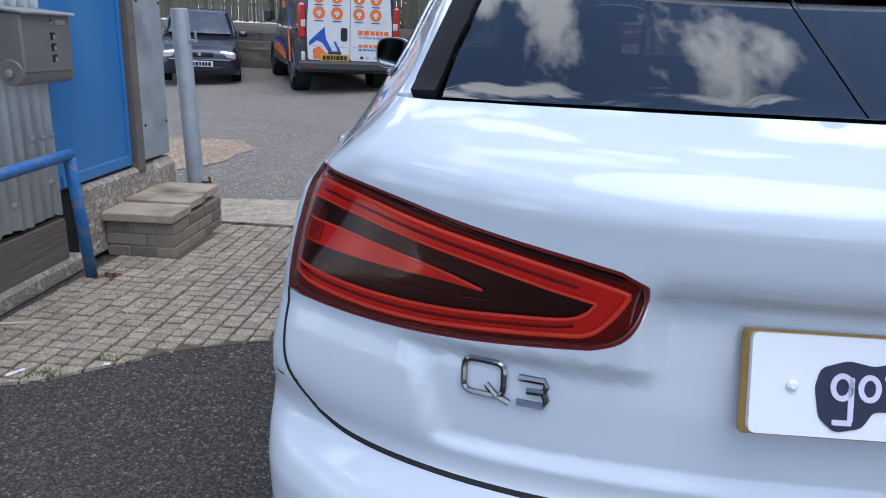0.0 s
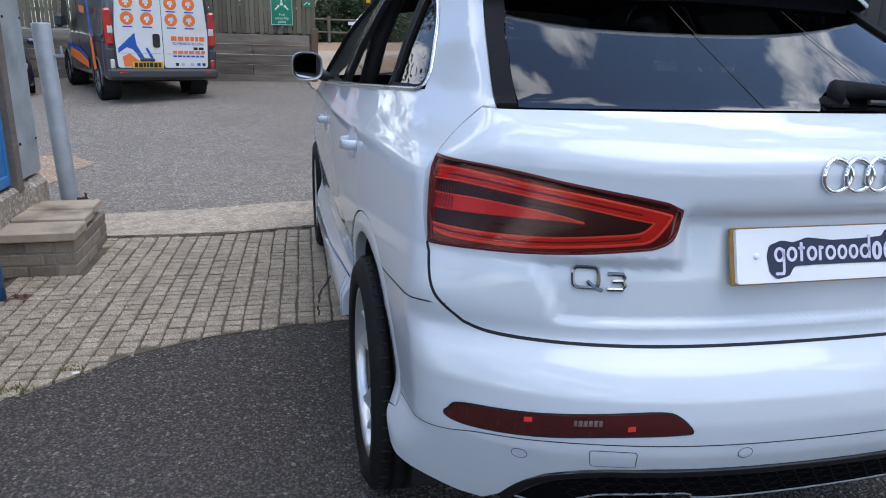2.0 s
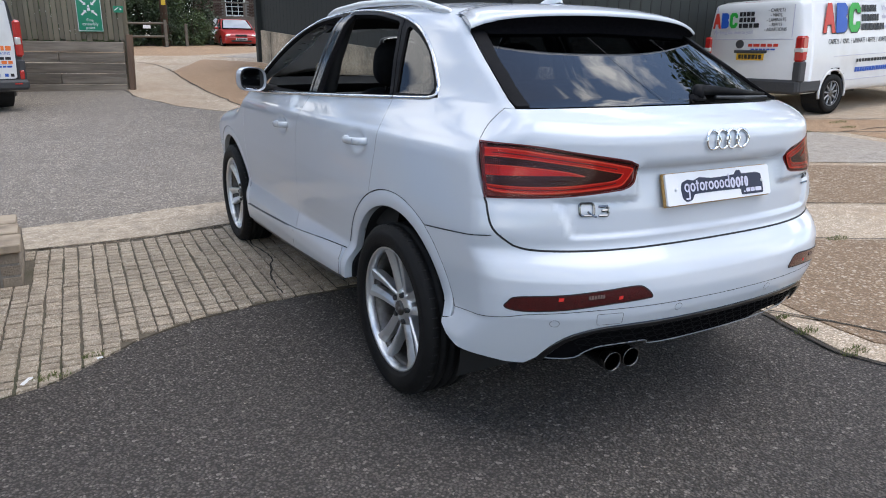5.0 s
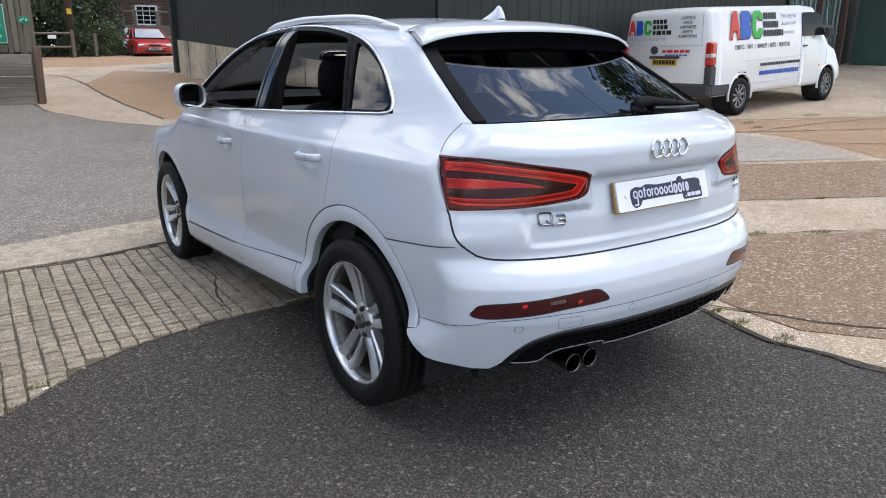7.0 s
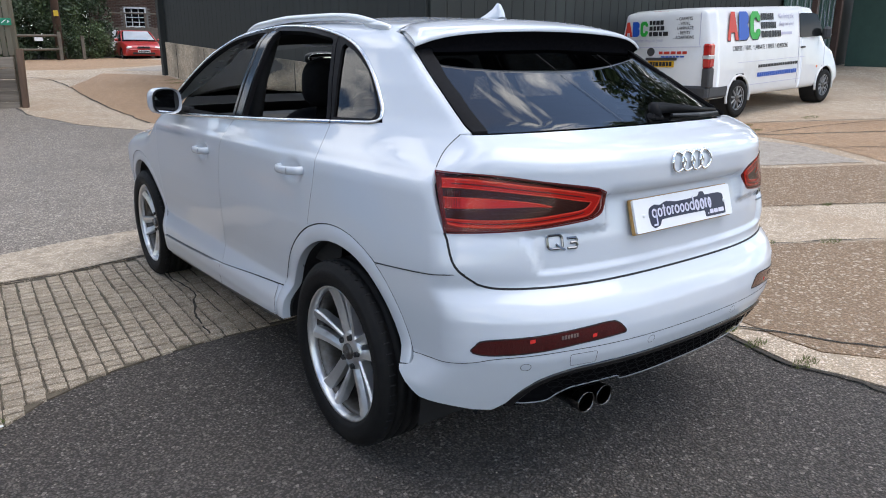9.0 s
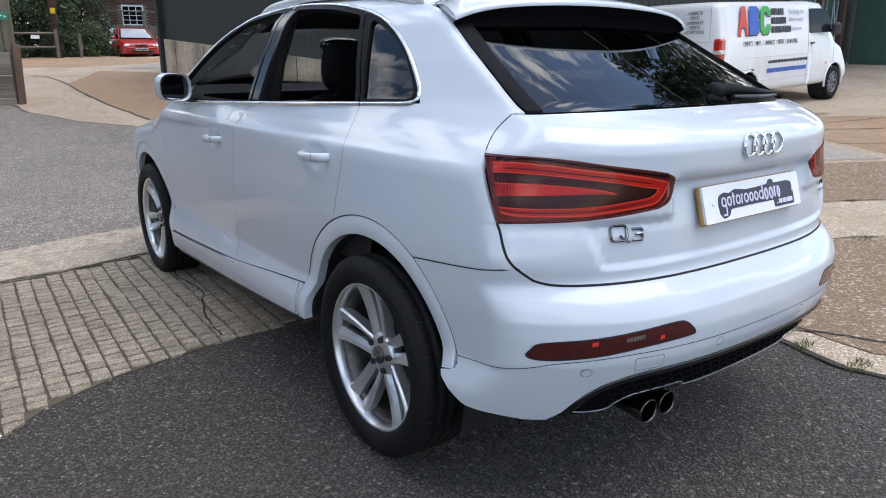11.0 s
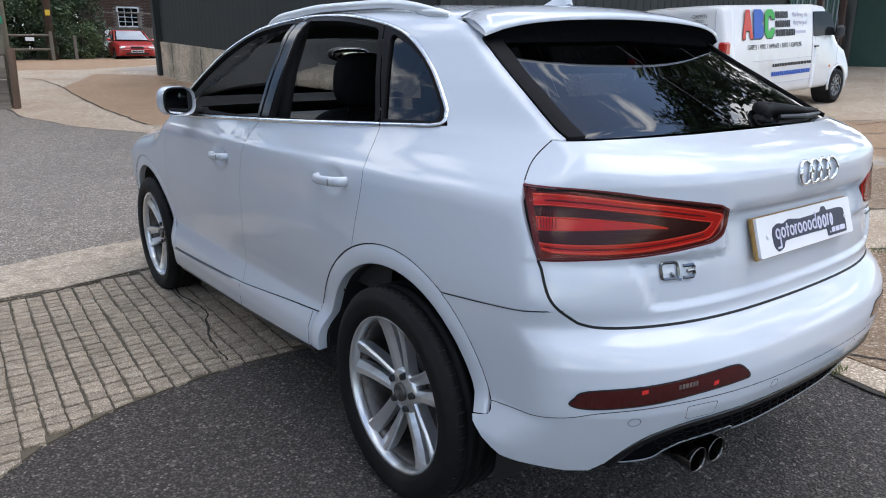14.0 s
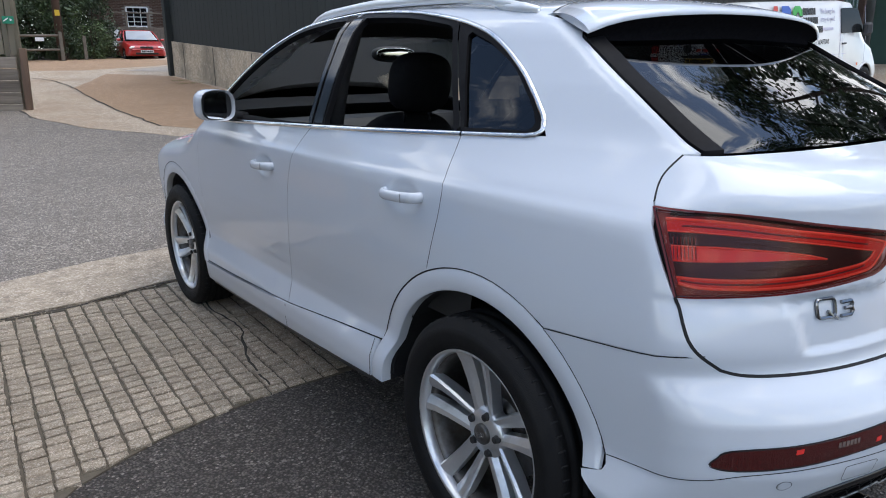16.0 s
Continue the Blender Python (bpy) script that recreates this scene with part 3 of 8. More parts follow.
diff = [by_x(x, z) for x, z in ((0.0, 0.488), (0.22, 0.490), (0.4, 0.493), (0.5, 0.488), (0.58, 0.466), (0.62, 0.436), (0.645, 0.403), (0.66, 0.37), (0.66, 0.345), (0.53, 0.348), (0.50, 0.385), (0.45, 0.395), (0.3, 0.394), (0.262, 0.372), (0.15, 0.368), (0.0, 0.368))]
panel("diffuser", diff, "wrap", M_UNDER, car, "black honeycomb diffuser insert", step=0.02, gap=0.0, out=-0.012, both=True)
for s in (1, -1):
    ribbon("diffuser_lip", [by_x(s * x, z) for x, z in spline([(0.0, 0.480), (0.22, 0.482), (0.4, 0.484), (0.5, 0.480), (0.575, 0.459), (0.612, 0.432), (0.637, 0.400), (0.655, 0.362)], 4)], "wrap", 0.026, M_GLOSSBLACK, bumper, -0.002, height=0.010)

# dark strips along the gaps: the shade in them is put into colour
def seam(uv, dom="wrap", width=0.006, out=-0.0008):
    for f in (False, True):
        ribbon("shut_line", uv, dom, width, M_GAP, car, out, f)


seam([by_y(*p) for p in GATE_SIDE if p[1] > 1.06])
seam([by_y(*p) for p in GATE_SIDE if p[1] < 0.905] + gate_bottom, "wrap", 0.007, 0.0004)
seam(C_SEAM, "side")
seam(B_SEAM, "side")
seam(FLARE_R, "side")
seam([by_y(*p) for p in FLARE_Q + FLARE_B], "wrap", 0.0034)
seam(FLARE_F, "side")
seam(spline(SILL_TOP, 5), "side", 0.005, 0.001)
seam([by_y(*p) for p in spline([(0.276, 0.7885), (0.45, 0.767), (0.652, 0.747)], 4)], "wrap", 0.0024, 0.0006)
seam(spline([(2.98, 1.085), (3.02, 1.0), (3.06, 0.8), (3.06, 0.6), (3.02, 0.40)], 5), "side", 0.006)
seam([(2.048, 0.415), (2.05, 0.36), (2.055, 0.316)], "side", 0.004, 0.0145)
seam([(1.392, 0.476), (1.395, 0.42), (1.396, 0.355)], "side", 0.003, 0.0165)

# dark lining added behind the gaps, to stand for the shade inside
lin = []
for i in range(81):
    for j in range(23):
        lin.append(((-1 + 2 * i / 80) * SPAN * math.pi, 0.375 + 0.765 * j / 22))
LP = lift("wrap", lin)
LP = LP - skin_normal(LP) * 0.028
LF = []
for i in range(80):
    for j in range(22):
        q = [i * 23 + j, (i + 1) * 23 + j, (i + 1) * 23 + j + 1, i * 23 + j + 1]
        c = LP[q].mean(0)
        if all(math.hypot(c[1] - h, c[2] - HUB_Z) > 0.45 for h in (HUB_R, HUB_F)) or abs(c[0]) < 0.5:
            LF.append(tuple(q[::-1]))
part("inner_shell", (LP, LF), M_GAP, car, smooth=True)
part("floor_pan", box(0, 2.45, 0.33, 1.30, 3.0, 0.06, 0.02), M_GAP, car)
for h in (HUB_R, HUB_F):
    for s in (-1, 1):
        V, F = lathe([(0.10, 0.0), (0.425, 0.0), (0.425, 0.27)], 40, "x", caps=False)
        V = [(s * (0.53 + v[0]), h + v[1], HUB_Z + v[2]) for v in V]
        F = [f for f in F if sum(V[i][2] for i in f) / len(f) > 0.24]
        part("wheel_arch_liner", (V, F), M_GAP, car)

# roof, glass and window surrounds
def top_z(y):
    t = [p for p in DLO_TOP]
    return float(np.interp(y, [p[0] for p in t], [p[1] for p in t]))


def roof_edge(y, up=0.010):
    p = lift("side", [(y, top_z(y) + up)])[0]
    return float(-p[0])


edge_pts = [(-roof_edge(y), y) for y in (1.02, 1.1, 1.25, 1.45, 1.7, 1.95, 2.2, 2.36)]
roof_half = [(0.0, 1.02), (-0.25, 1.01), (-0.42, 0.985), (-0.50, 0.965)] + edge_pts + [(-0.45, 2.52), (-0.2, 2.57), (0.0, 2.58)]
roof_poly = roof_half + [(-x, y) for x, y in roof_half[::-1] if x]
panel("roof", roof_poly, "top", M_PAINT, car, "white steel roof", step=0.03, gap=0.0, skirt=0.01)
cant = [(y, top_z(y) + 0.003) for y in (1.16, 1.3, 1.5, 1.7, 1.95, 2.2, 2.36, 2.55, 2.68, 2.85, 2.98)]
cant_poly = cant + [(3.06, 1.10), (2.88, 1.25), (2.70, 1.37), (2.52, 1.47), (2.36, 1.507)] + [(y, top_z(y) + 0.022) for y in (2.2, 1.95, 1.7, 1.5, 1.3, 1.16)]
pair("roof_side_rail", cant_poly, "side", M_PAINT, car, step=0.03, gap=0.0, skirt=0.01)
screen_half = [(0.0, 2.60), (-0.2, 2.59), (-0.45, 2.545), (-0.58, 2.50), (-0.68, 2.8), (-0.72, 3.1), (-0.5, 3.25), (0.0, 3.3)]
panel("windscreen", screen_half + [(-x, y) for x, y in screen_half[::-1] if x], "top", M_GLASS, car, "clear windscreen", step=0.05, gap=0.0, skirt=0)
bonnet_half = [(0.0, 3.32), (-0.5, 3.27), (-0.74, 3.12), (-0.78, 3.5), (-0.72, 3.9), (-0.5, 4.12), (0.0, 4.2)]
panel("bonnet", bonnet_half + [(-x, y) for x, y in bonnet_half[::-1] if x], "top", M_PAINT, car, "white bonnet", step=0.05, gap=0.002, skirt=0.015)
front_pts = [(SPAN * a, z) for a, z in ((math.pi, 0.95), (2.95, 0.93), (2.90, 0.9), (2.90, 0.3), (2.95, 0.25), (math.pi, 0.22))]
panel("front_bumper", front_pts, "wrap", M_PAINT, car, step=0.06, gap=0.0, skirt=0)
panel("front_bumper", front_pts, "wrap", M_PAINT, car, step=0.06, gap=0.0, skirt=0, flip=True)

glass_half = [(0.0, 1.174)] + [by_x(x, z) for x, z in ((0.2, 1.174), (0.4, 1.173), (0.615, 1.169), (0.579, 1.27), (0.537, 1.37), (0.510, 1.425), (0.3, 1.43), (0.0, 1.43))]
rear_glass = panel("rear_window", glass_half, "wrap", M_GLASS_DARK, car, "dark tinted rear window", step=0.03, gap=0.002, out=-0.003, skirt=0, both=True)
fin = FIN_W + [by_x(x, z) for x, z in ((0.508, 1.425), (0.535, 1.37), (0.577, 1.27), (0.613, 1.170))]
pair("window_fin", fin, "wrap", M_FRAME, car, "satin black fin beside the rear window", step=0.03, gap=0.001, out=0.006, skirt=0.012)

# roof spoiler
SN, ST = 25, 9
V = []
for i in range(SN):
    s = -1 + 2 * i / (SN - 1)
    a = abs(s)
    xf, xl = 0.535 * s, 0.585 * s
    yf, yl = 1.018 - 0.045 * a ** 3, 0.715 + 0.085 * a ** 3
    pf = lift("top", [(xf, yf)])[0]
    zl = 1.492 - 0.030 * a ** 2 - 0.028 * a ** 8
    for j in range(ST):
        t = j / (ST - 1)
        q = Vector((xf + (xl - xf) * t, yf + (yl - yf) * t, pf[2] + (zl - pf[2]) * t + 0.012 * math.sin(math.pi * t) + 0.001))
        if j == ST - 1:
            q.z -= 0.004
        V.append(q)
    V.append(Vector((xl * 0.998, yl + 0.003, zl - 0.012)))
k = ST + 1
F = [(i * k + j, i * k + j + 1, (i + 1) * k + j + 1, (i + 1) * k + j) for i in range(SN - 1) for j in range(k - 1)]
F.append(tuple(range(k)))
F.append(tuple((SN - 1) * k + j for j in range(k))[::-1])
spoiler = part("roof_spoiler", (V, F), M_PAINT, car, "white roof spoiler with a dark underside", smooth=True)
def under_edge(x, z, out):
    p = lift("wrap", [by_x(-x, z)])
    return Vector(p[0] + skin_normal(p)[0] * out)


U = []
for i in range(SN):
    s = -1 + 2 * i / (SN - 1)
    a = abs(s)
    yl, zl = 0.715 + 0.085 * a ** 3, 1.492 - 0.030 * a ** 2 - 0.028 * a ** 8
    U += [Vector((0.585 * s * 0.996, yl + 0.0045, zl - 0.0125)), Vector((0.57 * s * 0.985, yl + 0.026, zl - 0.034)), under_edge(0.515 * s, 1.424 - 0.012 * a, 0.004), under_edge(0.510 * s, 1.414 - 0.012 * a, -0.012)]
part("spoiler_underside", (U, [(i * 4 + j, i * 4 + j + 1, i * 4 + j + 5, i * 4 + j + 4) for i in range(SN - 1) for j in range(3)]), M_UNDER, spoiler, "black plastic underside", smooth=True)
ribbon("spoiler_seam", [(x, 1.021 - 0.045 * abs(x / 0.535) ** 3) for x in np.linspace(-0.535, 0.535, 30)], "top", 0.005, M_GAP, car, 0.002)

# side glass: outlines inside the bright surround
DLO = [(0.80, 1.178)] + [p for p in DLO_TOP if p[1] > 1.19] + [(2.98, 1.085), (1.815, 1.134), (0.93, 1.172)]


quarter_glass = [(0.862, 1.186), (0.850, 1.194), (0.848, 1.206), (0.866, 1.232)] + spline([(0.90, 1.265), (0.99, 1.340), (1.12, 1.408)], 4) + [(1.208, 1.438), (1.218, 1.428), (1.078, 1.180)]
rear_glass_poly = [(1.112, 1.168), (1.296, 1.450)] + spline([(1.312, 1.460), (1.55, 1.492), (1.825, 1.504)], 4) + [(1.772, 1.146)]
front_glass = [(1.885, 1.142), (1.945, 1.500)] + spline([(2.05, 1.498), (2.34, 1.452), (2.63, 1.310), (2.84, 1.165)], 4) + [(2.89, 1.108)]
for f in (False, True):
    panel("quarter_window", quarter_glass, "side", M_GLASS_QUARTER, car, "dark tinted quarter glass", step=0.06, gap=-0.012, out=-0.010, skirt=0, flip=f)
    if f:                                           # the near door windows are wound down
        panel("rear_door_window", rear_glass_poly, "side", M_GLASS, car, "clear side glass", step=0.06, gap=-0.012, out=-0.012, skirt=0, flip=f)
        panel("front_door_window", front_glass, "side", M_GLASS, car, "clear side glass", step=0.06, gap=-0.012, out=-0.012, skirt=0, flip=f)


def band(name, outer, inner, material, label="", out=0.0, depth=0.02):
    """A flat frame on the side between two outlines with the same number of points."""
    for f in (False, True):
        n = len(outer)
        P = lift("side", outer + inner)
        N = skin_normal(P)
        P = P + N * out
        Q2 = P[n:] - N[n:] * depth
        V = np.concatenate([P, Q2])
        F = []
        for i in range(n):
            j = (i + 1) % n
            F += [(i, j, n + j, n + i), (n + i, n + j, 2 * n + j, 2 * n + i)]
        if not f:
            F = [q[::-1] for q in F]
        else:
            V = V * (-1, 1, 1)
        part(name, (V, F), material, car, label)


def resample(poly, n):
    P = np.array(poly + poly[:1], float)
    d = np.concatenate([[0], np.cumsum(np.linalg.norm(np.diff(P, axis=0), axis=1))])
    t = np.linspace(0, d[-1], n, endpoint=False)
    return [(float(np.interp(q, d, P[:, 0])), float(np.interp(q, d, P[:, 1]))) for q in t]


def surround(glass, y0, y1):
    """The dark frame round one pane: from the bright trim or the neighbouring frame to the glass."""
    inner = resample(glass, 72)
    c = np.mean(np.array(inner), 0)
    outer = []
    for p in inner:
        d = np.array(p) - c
        d /= np.linalg.norm(d)
        lo, hi = 0.0, 0.25
        for _ in range(24):
            m = (lo + hi) / 2
            q = np.array(p) + d * m
            ok = q[1] < top_z(q[0]) - 0.004 and q[1] > float(np.interp(q[0], [0.8, 0.93, 1.85, 2.98], [1.178, 1.170, 1.130, 1.085])) + 0.004
            ok = ok and y0(q[1]) < q[0] < y1(q[1])
            lo, hi = (m, hi) if ok else (lo, m)
        outer.append(tuple(np.array(p) + d * lo))
    return outer, inner


band("quarter_window_frame", *surround(quarter_glass, lambda z: 0.823, lambda z: 1.078 + (z - 1.160) * 0.66), M_FRAME, "matt black window frame")
band("rear_window_frame", *surround(rear_glass_poly, lambda z: 1.083 + (z - 1.160) * 0.66, lambda z: 1.846 + (z - 1.134) * 0.16), M_FRAME, "gloss black window frame")
band("front_window_frame", *surround(front_glass, lambda z: 1.852 + (z - 1.134) * 0.16, lambda z: 2.99), M_FRAME, "gloss black window frame")
for f in (False, True):
    for y0, y1, z0, z1 in ((1.783, 1.842, 1.146, 1.500), (1.858, 1.879, 1.142, 1.498)):
        panel("pillar_cover", [(y0, z0), (y1, z0), (y1 + (z1 - z0) * 0.155, z1), (y0 + (z1 - z0) * 0.150, z1)], "side", M_GLOSSBLACK, car, "gloss black door pillar cover", step=0.05, gap=0.0, out=0.003, skirt=0.006, flip=f)
trim_line = [(1.072, 1.164), (0.95, 1.169), (0.86, 1.173)] + spline([(0.832, 1.177), (0.817, 1.187), (0.822, 1.205), (0.845, 1.236), (0.965, 1.338), (1.14, 1.434), (1.36, 1.486), (1.65, 1.516), (2.0, 1.520), (2.36, 1.472), (2.68, 1.306), (2.98, 1.10)], 7)
for f in (False, True):
    ribbon("bright_window_trim", trim_line, "side", 0.014, M_BRIGHT, car, 0.002, f, "bright metal strip round the side windows", 0.005)
    ribbon("bright_belt_trim", [(1.077, 1.163), (1.3, 1.154), (1.5, 1.145), (1.848, 1.131)], "side", 0.016, M_BRIGHT, car, 0.002, f, "bright belt strip", 0.006)
    ribbon("bright_belt_trim", [(1.852, 1.131), (2.2, 1.117), (2.6, 1.102), (2.96, 1.088)], "side", 0.016, M_BRIGHT, car, 0.002, f, "bright belt strip", 0.006)

# roof rails and aerial
for s in (-1, 1):
    pts = []
    for i in range(25):
        y = 1.02 + 1.50 * i / 24
        t = i / 24
        z = lift("top", [(s * 0.545, y)])[0][2]
        pts.append((s * (0.545 - 0.03 * (t > 0.9) * (t - 0.9) * 10), y, z + 0.026 * min(1, 5.5 * t, 5.5 * (1 - t)) ** 0.6))
    V, F = tube(pts, [0.007 + 0.008 * min(1, 7 * i / 24, 7 * (1 - i / 24)) for i in range(25)], 10)
    rail = part("roof_rail", (V, F), M_RAIL, car, "satin silver roof rail", smooth=True)
    foot = [(s * 0.545, y, lift("top", [(s * 0.545, y)])[0][2]) for y in (1.02 + 0.06 * i for i in range(4))]
    part("rail_foot", tube([(p[0], p[1], p[2] + 0.006) for p in foot], [0.008, 0.016, 0.014, 0.006], 8), M_RAIL, rail, smooth=True)
az = lift("top", [(0, 1.14)])[0][2]
fin_prof = [(1.03, 0.0), (1.035, 0.03), (1.055, 0.062), (1.075, 0.068), (1.10, 0.045), (1.15, 0.022), (1.21, 0.0)]
V, F = [], []
for y, h in [(1.03 + (y - 1.03) * 0.7, h * 0.8) for y, h in fin_prof]:
    for x in (-0.016 + 0.18 * h, 0.0, 0.016 - 0.18 * h):
        V.append((x, y, az + h + (0.003 if x == 0 else 0)))
for i in range(len(fin_prof) - 1):
    for j in range(2):
        F.append((i * 3 + j, i * 3 + j + 1, (i + 1) * 3 + j + 1, (i + 1) * 3 + j))
V2 = [(x * 1.6, y, az - 0.004) for x, y, z in V]
n0 = len(V)
V += V2
F += [(i * 3, (i + 1) * 3, n0 + (i + 1) * 3, n0 + i * 3) for i in range(len(fin_prof) - 1)] + [((i + 1) * 3 + 2, i * 3 + 2, n0 + i * 3 + 2, n0 + (i + 1) * 3 + 2) for i in range(len(fin_prof) - 1)]
part("roof_aerial", (V, F), M_PAINT, car, "white shark-fin aerial", smooth=True)

# door handles
for f in (False, True):
    for key, hy, hz in (("rear_door", 1.225, 0.980), ("front_door", 2.20, 0.955)):
        s = 1 if f else -1
        px = abs(lift("side", [(hy + 0.13, hz)])[0][0])
        door = doors[key][1 if f else 0]
        pts = [(s * (px - 0.012), hy - 0.086, hz + 0.004), (s * (px + 0.016), hy - 0.078, hz + 0.004), (s * (px + 0.026), hy - 0.03, hz + 0.002), (s * (px + 0.026), hy + 0.035, hz), (s * (px + 0.016), hy + 0.080, hz - 0.001), (s * (px - 0.015), hy + 0.092, hz - 0.001)]
        V, F = tube(spline(pts, 4), 0.0105, 12)
        V = [Vector((v.x, v.y, hz + (v.z - hz) * 1.5)) for v in V]
        h = part("door_handle", (V, F), M_PAINT, door, "white pull handle", smooth=True)
        part("handle_seam", box(s * (px + 0.0355), hy - 0.045, hz + 0.003, 0.003, 0.0010, 0.026, 0.0003), M_LIP, h)

# door mirrors
for f in (False, True):
    s = 1 if f else -1
    V, F = [], []
    prof = [(0.0, 0.35), (0.02, 0.85), (0.05, 0.98), (0.09, 1.0), (0.13, 0.9), (0.165, 0.62), (0.18, 0.25), (0.185, 0.02)]
    shape = []
    for k in range(28):
        a = 2 * math.pi * k / 28
        c, sn = math.cos(a), math.sin(a)
        r = 1 / (abs(c) ** 3.2 + abs(sn) ** 3.2) ** (1 / 3.2)
        shape.append((r * c * 0.074, r * sn * 0.066))
    for d, q in prof:
        for u, v in shape:
            V.append((s * (0.950 + u * (0.97 if d < 0.01 else q)), 2.50 + (0.0 if d == 0 else d) - 0.0, 1.176 + v * (0.97 if d < 0.01 else q)))
    nn = 28
    for i in range(1, len(prof) - 1):
        for k in range(nn):
            F.append((i * nn + k, i * nn + (k + 1) % nn, (i + 1) * nn + (k + 1) % nn, (i + 1) * nn + k))
    for k in range(nn):
        F.append((k, (k + 1) % nn, nn + (k + 1) % nn, nn + k))
    F.append(tuple((len(prof) - 1) * nn + k for k in range(nn)))
    mirror = part("door_mirror", (V, F), M_PAINT, car, "white door mirror in a dark surround", smooth=True)
    face = [(s * (0.950 + u * 0.91), 2.514 - u * 0.10, 1.176 + v * 0.90) for u, v in shape]
    part("mirror_surround", (face, [tuple(range(28))]), M_BLACK, mirror)
    face = [(s * (0.950 + u * 0.86), 2.508 - u * 0.22, 1.176 + v * 0.84) for u, v in shape]
    part("mirror_glass", (face, [tuple(range(28))]), M_CHROME, mirror, "reflecting mirror glass")
    part("mirror_arm", tube([(s * 0.80, 2.60, 1.110), (s * 0.86, 2.59, 1.125), (s * 0.91, 2.58, 1.15)], [0.030, 0.026, 0.034], 10), M_BLACK, mirror, "black mirror foot", smooth=True)

SIPE = mesh_of("tread_sipe", *box(-0.084, 0, 0.3402, 0.022, 0.004, 0.0102, 0.0008), M_GAP)


# wheels: origin at the hub, outer face towards -x
def build_wheel():
    rim_r = 0.240
    V, F = lathe([(0.238, -0.070), (0.240, -0.086), (0.245, -0.098), (0.251, -0.103), (0.254, -0.100), (0.252, -0.088), (0.246, -0.06), (0.240, -0.06)], 64, "x", True)
    rim = part("wheel", (V, F), M_ALLOY, car, "five twin-spoke silver alloy wheel", smooth=True)
    # silver barrel coloured as dark disc steel: the shade inside is painted in
    part("barrel", lathe([(0.228, 0.10), (0.222, 0.0), (0.230, -0.055), (0.240, -0.072), (0.248, -0.066), (0.242, 0.0), (0.238, 0.10)], 64, "x", True), M_DISC, rim, "inner barrel of the rim, its shade put into the colour", smooth=True)
    prof = [(0.236, 0.085), (0.262, 0.112), (0.300, 0.117), (0.330, 0.108), (0.342, 0.094)]
    for g in (0.062, 0.022, -0.022, -0.062):
        prof += [(0.3455, g + 0.006), (0.336, g + 0.005), (0.336, g - 0.005), (0.3455, g - 0.006)]
    prof += [(0.342, -0.094), (0.330, -0.108), (0.318, -0.1135), (0.316, -0.1165), (0.300, -0.1175), (0.272, -0.1155), (0.266, -0.1125), (0.258, -0.106), (0.250, -0.095)]
    part("tyre", lathe(prof, 72, "x", caps=False), M_TYRE, rim, "black low-profile tyre", smooth=True)
    for i in range(60):
        o = new("tread_sipe", SIPE)
        o.parent, o.matrix_basis = rim, Matrix.Rotation(2 * math.pi * i / 60, 4, "X")
    # spokes
    for i in range(5):
        for sgn in (-1, 1):
            V, F = [], []
            rows = ((0.040, 0.0210, 0.0150, -0.052, 0.046), (0.085, 0.0250, 0.0158, -0.058, 0.042), (0.15, 0.0315, 0.0188, -0.066, 0.042), (0.205, 0.0375, 0.0222, -0.077, 0.038), (0.247, 0.0425, 0.0275, -0.092, 0.030))
            for r, off, hw, xf, th in rows:
                edge = ((-hw, th), (-hw, 0.007), (-hw * 0.72, 0.0), (hw * 0.05, 0.004), (hw, 0.017), (hw, th))
                if sgn > 0:
                    edge = tuple((-du, dx) for du, dx in edge[::-1])
                for du, dx in edge:
                    V.append(Vector((xf + dx, sgn * off + du, r)))
            for a in range(len(rows) - 1):
                for b in range(6):
                    c = (b + 1) % 6
                    F.append((a * 6 + b, a * 6 + c, (a + 1) * 6 + c, (a + 1) * 6 + b))
            F.append(tuple(range(6))[::-1])
            F.append(tuple((len(rows) - 1) * 6 + b for b in range(6)))
            part("spoke", moved((V, F), Matrix.Rotation(radians(72 * i + 90), 4, "X")), M_ALLOY, rim)
    part("wheel_centre", lathe([(0.075, -0.012), (0.074, -0.046), (0.066, -0.054), (0.036, -0.058), (0.0, -0.058)], 40, "x"), M_ALLOY, rim, smooth=True)
    part("hub_cap", lathe([(0.031, -0.050), (0.030, -0.066), (0.026, -0.070), (0.0, -0.071)], 32, "x"), M_DISC, rim, "grey hub cap", smooth=True)
    for i in range(4):
        V, F = lathe([(0.0062, -0.0725), (0.0075, -0.0725), (0.0075, -0.0705), (0.0062, -0.0705)], 16, "x", True)
        part("cap_ring", ([(v[0], v[1] + (i - 1.5) * 0.009, v[2]) for v in V], F), M_CHROME, rim)
    for i in range(5):
        a = radians(72 * i + 54)
        V, F = lathe([(0.0135, -0.040), (0.0135, -0.052), (0.0105, -0.058), (0.010, -0.066), (0.0, -0.067)], 12, "x")
        part("wheel_bolt", ([(v[0], v[1] + 0.056 * math.cos(a), v[2] + 0.056 * math.sin(a)) for v in V], F), M_BLACK, rim)
    part("brake_disc", lathe([(0.155, 0.035), (0.155, 0.012), (0.09, 0.012), (0.07, 0.0), (0.07, 0.03)], 40, "x"), M_DISC, rim, "dull steel brake disc", smooth=False)
    part("brake_caliper", box(0.02, -0.125, 0.03, 0.06, 0.06, 0.15, 0.015), M_BLACK, rim)
    return rim


